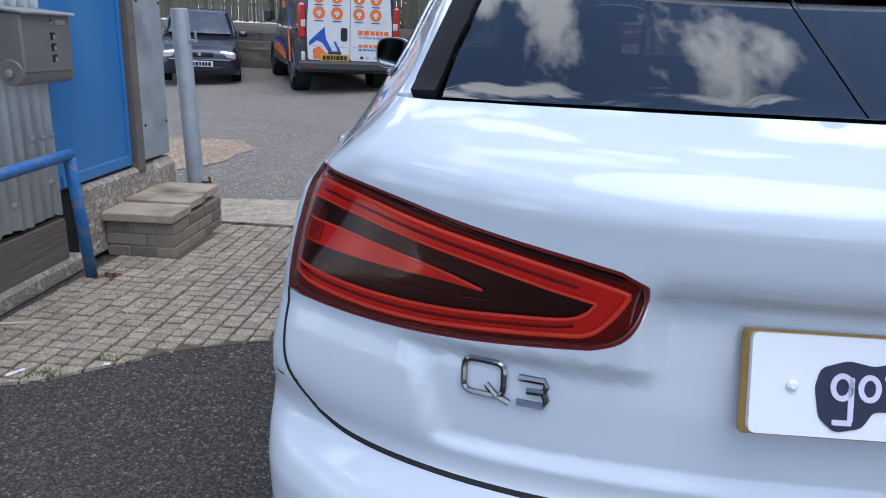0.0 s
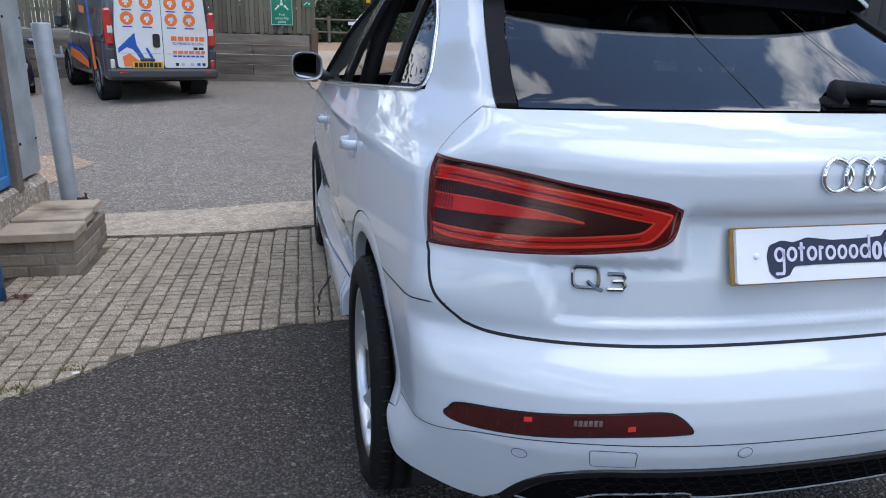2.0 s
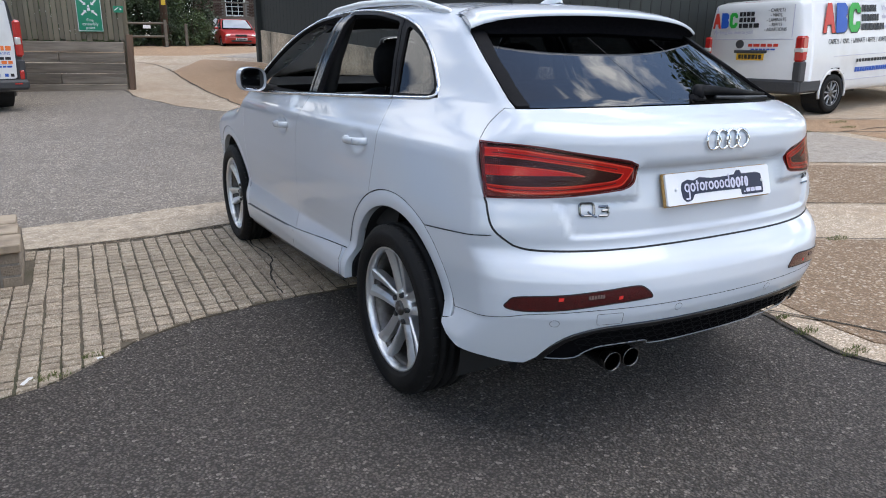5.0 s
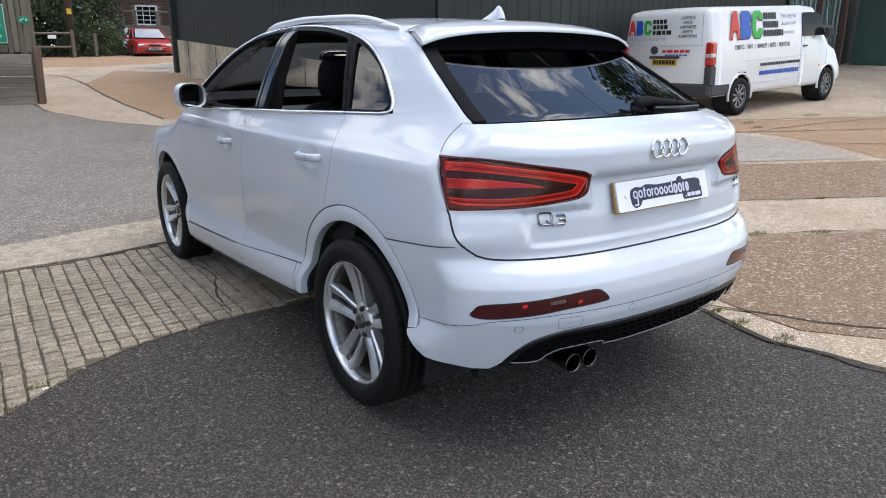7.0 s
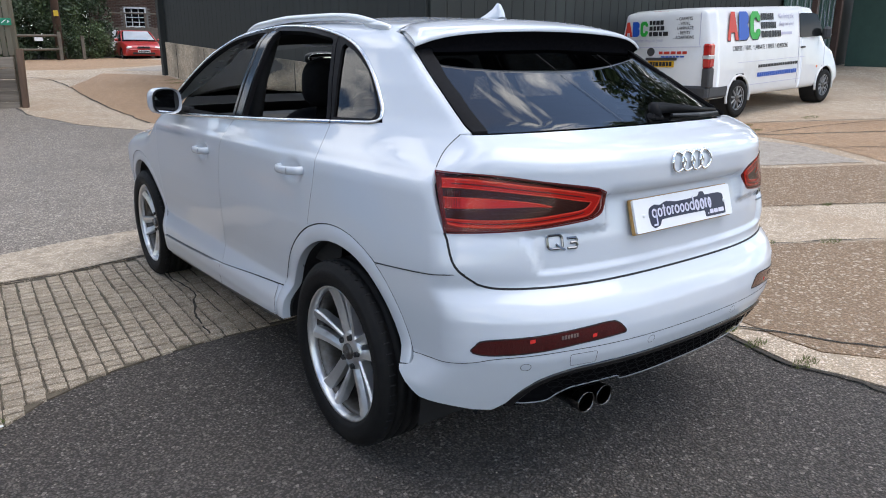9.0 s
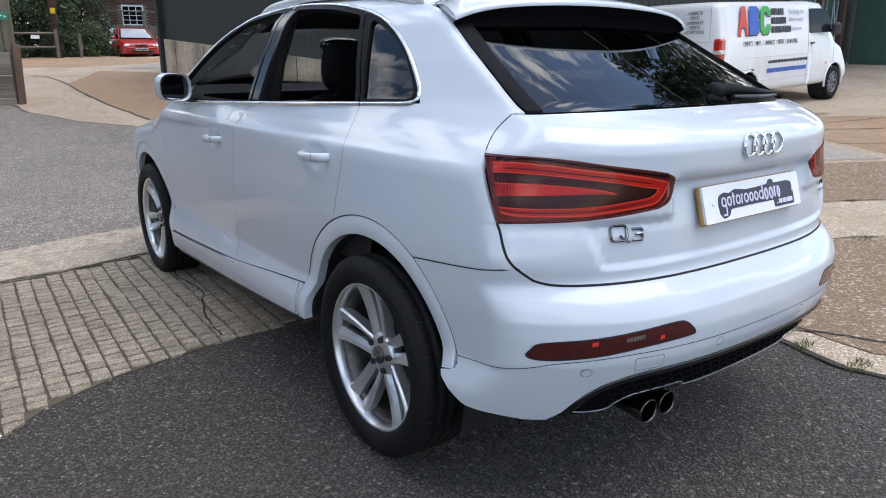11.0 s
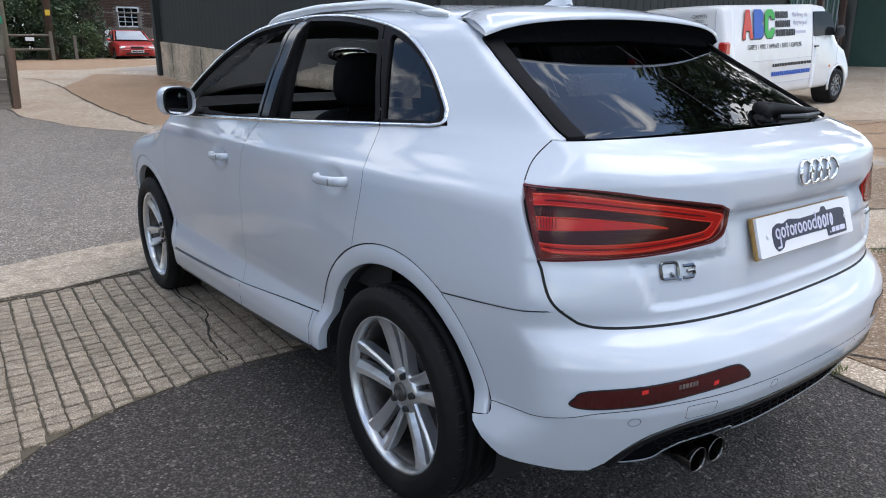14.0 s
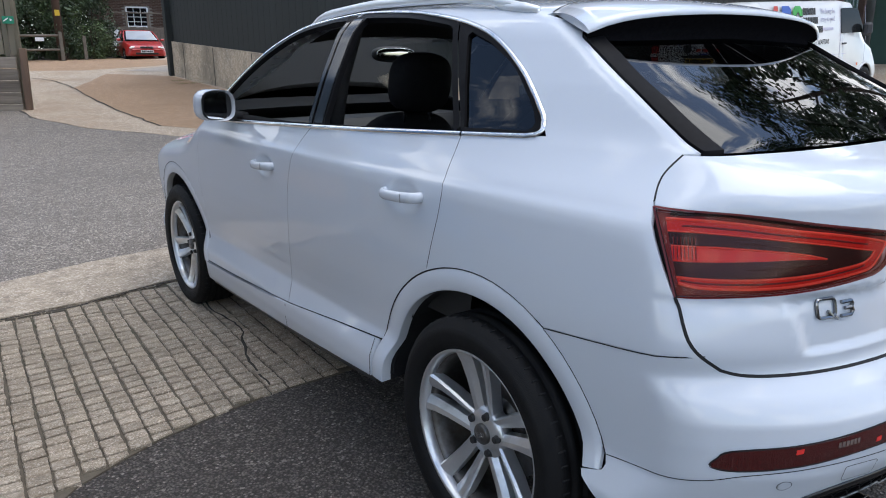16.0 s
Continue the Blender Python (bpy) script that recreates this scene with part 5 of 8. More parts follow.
def stony(name, dark, mid, pale, size, share=0.25, rough=0.9, bump=0.6, stain=(0.1, 0.1, 0.1), stain_mix=0.4, hue=None, chips=0.965, depth=0.006, binder=None, vary=0.0, blotch=0.55, dirt=0.0, grain=9.0):
    """Bound stones: cells of differing shade, with larger blotches."""
    m = bpy.data.materials.new(name)
    m.use_nodes = True
    n, l = m.node_tree.nodes, m.node_tree.links
    b = n["Principled BSDF"]
    b.inputs["Roughness"].default_value = rough
    tc = n.new("ShaderNodeNewGeometry")
    vo, vs, no, nb, nf = n.new("ShaderNodeTexVoronoi"), n.new("ShaderNodeTexVoronoi"), n.new("ShaderNodeTexNoise"), n.new("ShaderNodeTexNoise"), n.new("ShaderNodeTexNoise")
    vo.inputs["Scale"].default_value, vs.inputs["Scale"].default_value = size, size * 0.75
    no.inputs["Scale"].default_value, no.inputs["Detail"].default_value = 0.8, 6
    nb.inputs["Scale"].default_value, nb.inputs["Detail"].default_value = 7.0, 6
    nf.inputs["Scale"].default_value, nf.inputs["Detail"].default_value = size * 1.5, 5
    for t in (vo, vs, no, nb, nf):
        l.new(tc.outputs["Position"], t.inputs["Vector"])
    sep = n.new("ShaderNodeSeparateColor")
    l.new(vo.outputs["Color"], sep.inputs["Color"])
    r = n.new("ShaderNodeValToRGB")
    e = r.color_ramp.elements
    e[0].position, e[0].color = 0.0, (*dark, 1)
    e[1].position, e[1].color = 1.0, (*pale, 1)
    k = e.new(1 - share)
    k.color = (*mid, 1)
    l.new(sep.outputs["Red"], r.inputs["Fac"])
    def mixer(a, c, fac_out, lo, hi, amount):
        mr, mx = n.new("ShaderNodeMapRange"), n.new("ShaderNodeMix")
        mr.inputs["From Min"].default_value, mr.inputs["From Max"].default_value, mr.inputs["To Max"].default_value = lo, hi, amount
        mx.data_type = "RGBA"
        l.new(fac_out, mr.inputs["Value"])
        l.new(mr.outputs["Result"], mx.inputs["Factor"])
        l.new(a, mx.inputs["A"])
        mx.inputs["B"].default_value = (*c, 1)
        return mx.outputs["Result"]
    col = mixer(r.outputs["Color"], stain, no.outputs["Fac"], 0.45, 0.65, stain_mix)
    col = mixer(col, tuple(v * 0.7 for v in mid), nb.outputs["Fac"], 0.5, 0.75, blotch)
    if dirt:
        nd = n.new("ShaderNodeTexNoise")
        nd.inputs["Scale"].default_value, nd.inputs["Detail"].default_value, nd.inputs["Roughness"].default_value = grain, 12, 0.78
        l.new(tc.outputs["Position"], nd.inputs["Vector"])
        col = mixer(col, tuple(v * 0.42 for v in mid), nd.outputs["Fac"], 0.50, 0.60, dirt)
        col = mixer(col, pale, nd.outputs["Fac"], 0.46, 0.36, dirt * 0.7)
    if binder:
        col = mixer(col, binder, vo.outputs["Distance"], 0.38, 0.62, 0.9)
    if hue:
        col = mixer(col, hue, nf.outputs["Fac"], 0.48, 0.7, 0.6)
    sep2 = n.new("ShaderNodeSeparateColor")
    l.new(vs.outputs["Color"], sep2.inputs["Color"])
    col = mixer(col, pale, sep2.outputs["Green"], chips, chips + 0.005, 0.55)
    if vary:
        oi, sm, md, hv = n.new("ShaderNodeObjectInfo"), n.new("ShaderNodeMath"), n.new("ShaderNodeMapRange"), n.new("ShaderNodeHueSaturation")
        l.new(oi.outputs["Random"], sm.inputs[0])
        l.new(tc.outputs["Random Per Island"], sm.inputs[1])
        md.inputs["From Max"].default_value = 2.0
        md.inputs["To Min"].default_value, md.inputs["To Max"].default_value = 1 - vary, 1 + vary
        l.new(sm.outputs["Value"], md.inputs["Value"])
        l.new(md.outputs["Result"], hv.inputs["Value"])
        l.new(col, hv.inputs["Color"])
        col = hv.outputs["Color"]
    l.new(col, b.inputs["Base Color"])
    bp = n.new("ShaderNodeBump")
    bp.inputs["Strength"].default_value, bp.inputs["Distance"].default_value = bump, depth
    ad = n.new("ShaderNodeMath")
    ad.operation = "ADD"
    l.new(vo.outputs["Distance"], ad.inputs[0])
    l.new(nf.outputs["Fac"], ad.inputs[1])
    l.new(ad.outputs["Value"], bp.inputs["Height"])
    l.new(bp.outputs["Normal"], b.inputs["Normal"])
    return m


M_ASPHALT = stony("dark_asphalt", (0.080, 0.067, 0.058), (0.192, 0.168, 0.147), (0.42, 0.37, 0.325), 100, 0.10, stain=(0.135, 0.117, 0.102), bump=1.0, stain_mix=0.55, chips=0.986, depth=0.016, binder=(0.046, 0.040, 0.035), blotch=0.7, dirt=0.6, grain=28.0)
M_OLD_ASPHALT = stony("worn_grey_asphalt", (0.20, 0.174, 0.145), (0.41, 0.358, 0.297), (0.66, 0.58, 0.49), 85, 0.2, stain=(0.20, 0.178, 0.152), bump=0.8, binder=(0.12, 0.105, 0.09), depth=0.010, dirt=0.45)
M_CONCRETE = stony("pale_concrete", (0.42, 0.335, 0.235), (0.68, 0.555, 0.42), (0.84, 0.75, 0.64), 90, 0.18, stain=(0.42, 0.285, 0.175), bump=0.6, stain_mix=0.8, binder=(0.30, 0.235, 0.165), depth=0.008, dirt=0.6)
M_AGGREGATE = stony("orange_exposed_aggregate", (0.17, 0.112, 0.065), (0.40, 0.285, 0.185), (0.70, 0.60, 0.48), 62, 0.25, stain=(0.29, 0.215, 0.15), bump=1.0, hue=(0.42, 0.265, 0.15), binder=(0.21, 0.145, 0.09), depth=0.014, dirt=0.5)
M_ORANGE = stony("orange_stained_concrete", (0.33, 0.20, 0.108), (0.55, 0.36, 0.212), (0.68, 0.53, 0.385), 100, 0.14, stain=(0.36, 0.225, 0.125), bump=0.6, stain_mix=0.8, binder=(0.25, 0.165, 0.10), depth=0.008, dirt=0.6)
M_GREYPATCH = stony("grey_cement_patch", (0.28, 0.245, 0.205), (0.38, 0.335, 0.285), (0.50, 0.45, 0.39), 110, 0.15, stain=(0.33, 0.28, 0.225), bump=0.3, dirt=0.5)
M_PAVER = stony("buff_concrete_paver", (0.30, 0.245, 0.18), (0.54, 0.445, 0.335), (0.80, 0.72, 0.60), 210, 0.22, stain=(0.38, 0.32, 0.235), bump=0.9, stain_mix=0.6, chips=0.96, depth=0.006, vary=0.22, hue=(0.40, 0.32, 0.23), dirt=0.5)
M_JOINT = mat("dark_dirt_in_joints", (0.085, 0.070, 0.050), 0.95, 0, (0.15, 0.125, 0.09), 30, 6, bump=0.5, bump_scale=200, big=(0.055, 0.06, 0.03), big_scale=2.0)
M_KERB = stony("buff_kerb_concrete", (0.28, 0.225, 0.165), (0.45, 0.375, 0.285), (0.64, 0.56, 0.46), 100, 0.18, stain=(0.44, 0.37, 0.28), bump=0.6, dirt=0.6)
M_CRACK = mat("dark_crack", (0.030, 0.026, 0.020), 0.95, 0, (0.055, 0.046, 0.034), 30, 5)
M_MOSS = mat("moss_green", (0.11, 0.14, 0.045), 0.9, 0, (0.19, 0.19, 0.075), 40, 4)
M_GRAVEL = stony("orange_gravel", (0.22, 0.14, 0.08), (0.38, 0.27, 0.18), (0.6, 0.5, 0.4), 60, 0.3, stain=(0.3, 0.2, 0.12), bump=0.8)

xs = [-400, -150, -60, -30] + [-20 + 0.8 * i for i in range(76)] + [50, 80, 160, 400]
ys = [-400, -150, -60, -25, -12, -6] + [-4 + 0.8 * i for i in range(60)] + [50, 70, 120, 400]
gv = [(x, y, ground_z(x, y)) for y in ys for x in xs]
gf = [(j * len(xs) + i, j * len(xs) + i + 1, (j + 1) * len(xs) + i + 1, (j + 1) * len(xs) + i) for j in range(len(ys) - 1) for i in range(len(xs) - 1)]
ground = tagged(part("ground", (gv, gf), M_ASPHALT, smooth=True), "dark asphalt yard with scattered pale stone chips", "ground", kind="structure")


def wobble(poly, amp, seg=0.15, seed=0):
    """An outline with an uneven edge."""
    out = []
    for i in range(len(poly)):
        a, b = Vector((*poly[i], 0)), Vector((*poly[(i + 1) % len(poly)], 0))
        n = max(1, int((b - a).length / seg))
        for k in range(n):
            p = a.lerp(b, k / n)
            q = noise.noise_vector((p.x * 2.3 + seed, p.y * 2.3, seed)) + 0.5 * noise.noise_vector((p.x * 9 + seed, p.y * 9, 3))
            out.append((p.x + q.x * amp, p.y + q.y * amp))
    return out


def sheet(name, poly, material, up, step=0.8, label="", edge=0.0):
    """A thin layer that lies on the ground."""
    pts, faces = cut_grid(poly, step)
    V = [(x, y, ground_z(x, y) + up) for x, y in pts]
    F = list(faces)
    if edge:
        cnt = {(a, b) for f in faces for a, b in zip(f, f[1:] + f[:1])}
        n = len(V)
        V += [(x, y, z - edge) for x, y, z in V]
        F += [(b, a, n + a, n + b) for a, b in cnt if (b, a) not in cnt]
    return tagged(part(name, (V, F), material), label, "paving", kind="structure")


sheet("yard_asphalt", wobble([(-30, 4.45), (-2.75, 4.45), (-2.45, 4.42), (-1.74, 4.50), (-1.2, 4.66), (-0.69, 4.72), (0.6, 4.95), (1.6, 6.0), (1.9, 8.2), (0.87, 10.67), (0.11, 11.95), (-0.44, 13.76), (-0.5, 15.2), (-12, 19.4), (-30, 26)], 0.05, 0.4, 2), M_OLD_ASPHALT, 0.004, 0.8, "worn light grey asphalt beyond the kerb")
CONC = [(-0.45, 15.2), (-0.40, 13.76), (0.13, 11.95), (0.89, 10.67), (1.92, 8.2), (1.62, 6.0), (1.40, 3.0), (1.30, 1.2), (1.29, 0.70), (1.19, 0.40), (1.16, 0.22), (1.21, 0.04), (1.24, -0.22), (1.35, -0.7), (1.9, -2.2), (4, -7), (32, -7), (32, 33), (-4, 33), (-4, 26)]
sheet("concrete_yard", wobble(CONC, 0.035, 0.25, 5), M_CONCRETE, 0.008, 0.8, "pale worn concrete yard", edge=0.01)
# slabs: bands across the yard, each laid on its own
SD, SNV = Vector((0.877, -0.48)), Vector((0.48, 0.877))


def slab_pt(a, nn):
    p = SNV * nn + SD * a
    return (p.x, p.y)


def band_poly(n0, n1, a0, a1):
    return [slab_pt(a0, n0), slab_pt(a1, n0), slab_pt(a1, n1), slab_pt(a0, n1)]


sheet("concrete_slab", wobble([(1.50, 1.2), (1.45, 0.75), (1.38, 0.42), (1.36, 0.2), (1.62, -0.12), (2.2, -0.9), slab_pt(9, 0.6), slab_pt(9, 2.72), slab_pt(0.15, 2.72), (1.52, 2.2)], 0.03, 0.25, 8), M_AGGREGATE, 0.014, 0.6, "orange exposed-aggregate concrete slab", edge=0.008)
sheet("concrete_slab", wobble(band_poly(4.00, 5.75, -1.0, 12), 0.03, 0.3, 9), M_AGGREGATE, 0.013, 0.6, "orange exposed-aggregate concrete slab", edge=0.008)
sheet("cement_patch", wobble([slab_pt(1.0, 5.95), slab_pt(5.3, 5.9), slab_pt(5.2, 7.0), slab_pt(4.6, 7.9), slab_pt(0.8, 7.9)], 0.05, 0.3, 11), M_GREYPATCH, 0.014, 0.6, "smooth grey cement patch in the yard")
sheet("concrete_slab", wobble(band_poly(7.95, 9.0, 0.5, 16), 0.06, 0.4, 12), M_ORANGE, 0.012, 0.8, "orange stained concrete slab")
sheet("concrete_slab", wobble([slab_pt(5.6, 5.9), slab_pt(14, 5.9), slab_pt(14, 7.9), slab_pt(5.0, 7.9), slab_pt(5.5, 7.0)], 0.04, 0.4, 13), M_ORANGE, 0.012, 0.8, "orange stained concrete slab")
sheet("concrete_slab", wobble([(1.12, 11.4), (2.3, 9.4), (3.7, 9.0), (3.75, 19.8), (2.5, 21.8), (1.0, 18.2), (0.98, 14.5)], 0.05, 0.4, 14), M_ORANGE, 0.012, 0.8, "orange-brown stained concrete slab")
sheet("concrete_slab", wobble([(0.0, 25.3), (2.4, 24.2), (4.6, 25.2), (6.5, 26.6), (6, 33), (-3, 33), (-3, 26.4)], 0.1, 0.6, 15), M_ORANGE, 0.012, 1.0, "orange stained concrete by the far fence")
sheet("cement_patch", wobble([(3.2, 23.0), (4.6, 21.0), (7.2, 22.5), (7.0, 25.5), (5.0, 25.0)], 0.1, 0.6, 16), M_GREYPATCH, 0.016, 1.0, "grey cement patch in the yard")
sheet("gravel_patch", wobble([(-4.6, 5.3), (-3.35, 5.35), (-3.05, 5.95), (-2.98, 6.9), (-3.3, 7.35), (-4.8, 7.2)], 0.12, 0.2, 17), M_GRAVEL, 0.010, 0.4, "bare orange gravel patch")


def crack(name, pts, w, seed, up=0.018, material=None, label="dark irregular crack in the concrete"):
    P = spline(pts, 10)
    V, F = [], []
    for i, (x, y) in enumerate(P):
        q = noise.noise_vector((x * 3 + seed, y * 3, 7)) * 0.05 + noise.noise_vector((x * 14 + seed, y * 14, 1)) * 0.015
        x, y = x + q.x, y + q.y
        a, b = P[max(i - 1, 0)], P[min(i + 1, len(P) - 1)]
        d = Vector((b[1] - a[1], a[0] - b[0])).normalized()
        ww = w * (0.55 + 0.9 * abs(noise.noise((x * 5, y * 5, seed))))
        for s in (-1, 1):
            xx, yy = x + d.x * ww * s, y + d.y * ww * s
            V.append((xx, yy, ground_z(xx, yy) + up))
    F = [(2 * i, 2 * i + 1, 2 * i + 3, 2 * i + 2) for i in range(len(P) - 1)]
    return tagged(part(name, (V, F), material or M_CRACK), label, "crack", kind="structure")


crack("slab_joint", [slab_pt(a, 2.76) for a in (0.2, 1.5, 3, 5, 8)], 0.010, 1)
crack("slab_joint", [slab_pt(a, 3.97) for a in (-0.5, 1.5, 3, 5, 9)], 0.010, 2)
crack("slab_joint", [slab_pt(a, 7.92) for a in (0.5, 3, 5, 8, 12)], 0.014, 3)
crack("slab_joint", [slab_pt(a, 9.05) for a in (0.5, 4, 8, 14)], 0.016, 4)
crack("slab_joint", [slab_pt(5.4, 6.9), slab_pt(7, 6.7), slab_pt(10, 6.8)], 0.012, 5)
crack("slab_joint", [slab_pt(4.9, 7.9), slab_pt(6.4, 8.5), slab_pt(8.5, 9.05)], 0.012, 6)
crack("slab_joint", [(0.5, 21.7), (0.9, 20.6), (1.03, 18.45), (0.97, 14.52), (1.1, 11.38)], 0.022, 7)
crack("slab_joint", [(1.30, 0.72), (1.40, 0.52), (1.58, 0.20), (1.80, -0.12), (2.4, -0.9)], 0.012, 8)
crack("slab_joint", [(1.27, 0.74), (1.17, 0.40), (1.14, 0.22), (1.19, 0.04), (1.22, -0.22), (1.33, -0.7)], 0.016, 9, 0.011)
crack("asphalt_crack", [(0.85, -0.55), (1.0, -0.62), (1.15, -0.75)], 0.005, 10, 0.004, label="thin crack in the asphalt")
for i, (x, y, r) in enumerate(((1.20, 0.44, 0.05), (1.18, 0.18, 0.06), (1.27, 0.62, 0.03), (3.1, 1.46, 0.07), (3.55, 1.18, 0.08), (4.2, 0.85, 0.08), (8.9, 5.1, 0.12), (8.6, 4.75, 0.10), (10.6, 4.9, 0.15), (3.55, 17.6, 0.25), (3.6, 18.4, 0.18), (-2.1, 1.62, 0.05), (-1.93, 1.77, 0.03), *((*slab_pt(q, 3.97), 0.05) for q in (0.9, 1.7, 2.2, 3.4)), *((*slab_pt(q, 7.92), 0.09) for q in (1.4, 2.6, 4.4)), *((*slab_pt(q, 9.05), 0.10) for q in (2.0, 3.1)))):
    rnd = random.Random(i)
    V, F = [], []
    for k in range(int(60 + 500 * r)):
        a, q = rnd.uniform(0, 6.28), r * math.sqrt(rnd.random())
        px, py = x + q * math.cos(a) * 1.6, y + q * math.sin(a) * 0.7
        h, t = rnd.uniform(0.006, 0.020) + 0.07 * r, rnd.uniform(0, 6.28)
        z = ground_z(px, py) + 0.012
        o = len(V)
        V += [(px - 0.003 * math.cos(t), py - 0.003 * math.sin(t), z), (px + 0.003 * math.cos(t), py + 0.003 * math.sin(t), z), (px + rnd.uniform(-1, 1) * h * 0.6, py + rnd.uniform(-1, 1) * h * 0.6, z + h)]
        F.append((o, o + 1, o + 2))
    tagged(part("weed_tuft", (V, F), M_MOSS), "small green weeds growing in the joint", "weeds", kind="stuff")

# kerb strip
kerb_poly = [(-2.75, 3.80), (-2.26, 3.80), (-1.80, 3.80), (-1.33, 3.82), (-0.9, 3.93), (0.7, 4.2), (0.7, 4.95), (-0.69, 4.74), (-1.2, 4.68), (-1.74, 4.52), (-2.45, 4.44), (-2.75, 4.44)]
sheet("kerb_strip", wobble(kerb_poly, 0.014, 0.08, 21), M_KERB, 0.022, 0.3, "worn buff concrete kerb strip", edge=0.03)
crack("kerb_joint", [(-2.25, 3.79), (-1.8, 3.775), (-1.33, 3.795), (-0.9, 3.905), (-0.2, 4.02)], 0.014, 12, 0.020)
# loose stones by the kerb and on the asphalt
rnd = random.Random(4)
V, F = [], []
for k in range(520):
    if k < 120:
        x, y = rnd.uniform(-2.3, -0.9), 3.78 + rnd.gauss(0, 0.05)
    elif k < 200:
        x, y = -2.5 + abs(rnd.gauss(0, 0.06)), rnd.uniform(2.0, 3.0)
    else:
        x, y = rnd.uniform(-3.4, 2.6), rnd.uniform(-2.4, 2.0)
    r = rnd.uniform(0.002, 0.0055) * (1.5 if k < 200 else 1)
    z = ground_z(x, y) + (0.018 if k < 200 else 0.001)
    o = len(V)
    for dx, dy, dz in ((1, 0, 0), (0, 1, 0), (-1, 0, 0), (0, -1, 0), (0, 0, 0.8), (0, 0, -0.3)):
        V.append((x + dx * r * rnd.uniform(0.6, 1.2), y + dy * r * rnd.uniform(0.6, 1.2), z + dz * r))
    F += [(o, o + 1, o + 4), (o + 1, o + 2, o + 4), (o + 2, o + 3, o + 4), (o + 3, o, o + 4)]
tagged(part("loose_stones", (V, F), M_KERB), "small loose pale stones on the ground", "stones", kind="stuff")


def scrap(name, label, x, y, z, lx, ly, turn, seed, material):
    """A thin crumpled piece lying on the ground."""
    rnd = random.Random(seed)
    n, V = 6, []
    for up in (0.0, 0.0016):
        for i in range(n + 1):
            for j in range(3):
                V.append((lx * (i / n - 0.5) + rnd.uniform(-1, 1) * 0.002, ly * (j / 2 - 0.5) * (1 + 0.25 * math.sin(i * 1.7 + seed)), up + 0.004 * abs(noise.noise((i * 0.8 + seed, j * 0.9, 1.0)))))
    k = 3 * (n + 1)
    F = [(i * 3 + j + k, (i + 1) * 3 + j + k, (i + 1) * 3 + j + 1 + k, i * 3 + j + 1 + k) for i in range(n) for j in range(2)]
    F += [(i * 3 + j, i * 3 + j + 1, (i + 1) * 3 + j + 1, (i + 1) * 3 + j) for i in range(n) for j in range(2)]
    rim = [3 * i for i in range(n + 1)] + [3 * n + 1, 3 * n + 2] + [3 * i + 2 for i in range(n - 1, -1, -1)] + [1]
    F += [(rim[i], rim[(i + 1) % len(rim)], rim[(i + 1) % len(rim)] + k, rim[i] + k) for i in range(len(rim))]
    ob = tagged(part(name, (V, F), material, m=pose(x, y, z, 0, 0, turn)), label, "litter")
    return ob


M_CARD = mat("faded_cardboard", (0.62, 0.52, 0.40), 0.85, 0, (0.50, 0.42, 0.32), 30, 5)
M_PAPER = mat("white_scrap_paper", (0.80, 0.80, 0.79), 0.7, 0, (0.70, 0.70, 0.69), 30, 4)
scrap("cardboard_strip", "torn strip of faded cardboard beside the shed", -2.46, 2.03, 0.018, 0.13, 0.022, 12, 3, M_CARD)
scrap("paper_scrap", "crumpled white paper scrap on the pavers", -2.185, 1.615, 0.018, 0.07, 0.018, 62, 5, M_PAPER)
scrap("paper_scrap", "small white paper scrap in the weeds", -1.905, 1.724, 0.018, 0.022, 0.018, 10, 8, M_PAPER)

# ---------------------------------------------------------------- trees
def leafy(name, label, x, y, z, height, spread, leaves, seed, colour, trunk=0.14, low=0.0, category="tree"):
    """A tapered trunk with limbs and a crown of many small leaves in uneven clumps."""
    rnd = random.Random(seed)
    ob = thing(name, label, category, pose(x, y, z))
    G = [tube([(0, 0, -0.2), (0.05, 0.02, height * 0.3), (-0.05, 0.06, height * 0.62), (0.02, 0, height * 0.9)], [trunk, trunk * 0.8, trunk * 0.5, 0.02], 8)]
    clumps = []
    for i in range(26):
        t = low + (1 - low) * (i + rnd.random()) / 26
        a = rnd.uniform(0, 6.28)
        r = spread * (0.35 + 0.65 * math.sin(math.pi * min(1, 0.18 + 0.82 * t))) * rnd.uniform(0.35, 1.0)
        c = Vector((r * math.cos(a), r * math.sin(a), height * t))
        clumps.append((c, spread * rnd.uniform(0.22, 0.46)))
        if i % 2 == 0:
            G.append(tube([(0, 0, max(0, c.z - 0.35 * r - 0.3)), (c.x * 0.5, c.y * 0.5, c.z - 0.1 * r), tuple(c)], [trunk * 0.3, trunk * 0.18, 0.01], 5))
    part("trunk", merge(*G), M_BARK, ob)
    V, F = [], []
    for k in range(leaves):
        c, r = clumps[rnd.randrange(len(clumps))]
        d = Vector((rnd.gauss(0, 1), rnd.gauss(0, 1), rnd.gauss(0, 0.8)))
        p = c + d.normalized() * r * rnd.random() ** 0.45
        if p.z < 0.02:
            p.z = 0.02 + rnd.random() * 0.2
        s = rnd.uniform(0.05, 0.10) * (0.45 + 0.13 * height)
        u = Vector((rnd.gauss(0, 1), rnd.gauss(0, 1), rnd.gauss(0, 1))).normalized()
        w = u.cross(Vector((rnd.gauss(0, 1), rnd.gauss(0, 1), rnd.gauss(0, 1)))).normalized()
        o = len(V)
        V += [p - u * s, p + w * s * 0.45, p + u * s, p - w * s * 0.45]
        F.append((o, o + 1, o + 2, o + 3))
    part("crown", (V, F), colour, ob)
    return ob


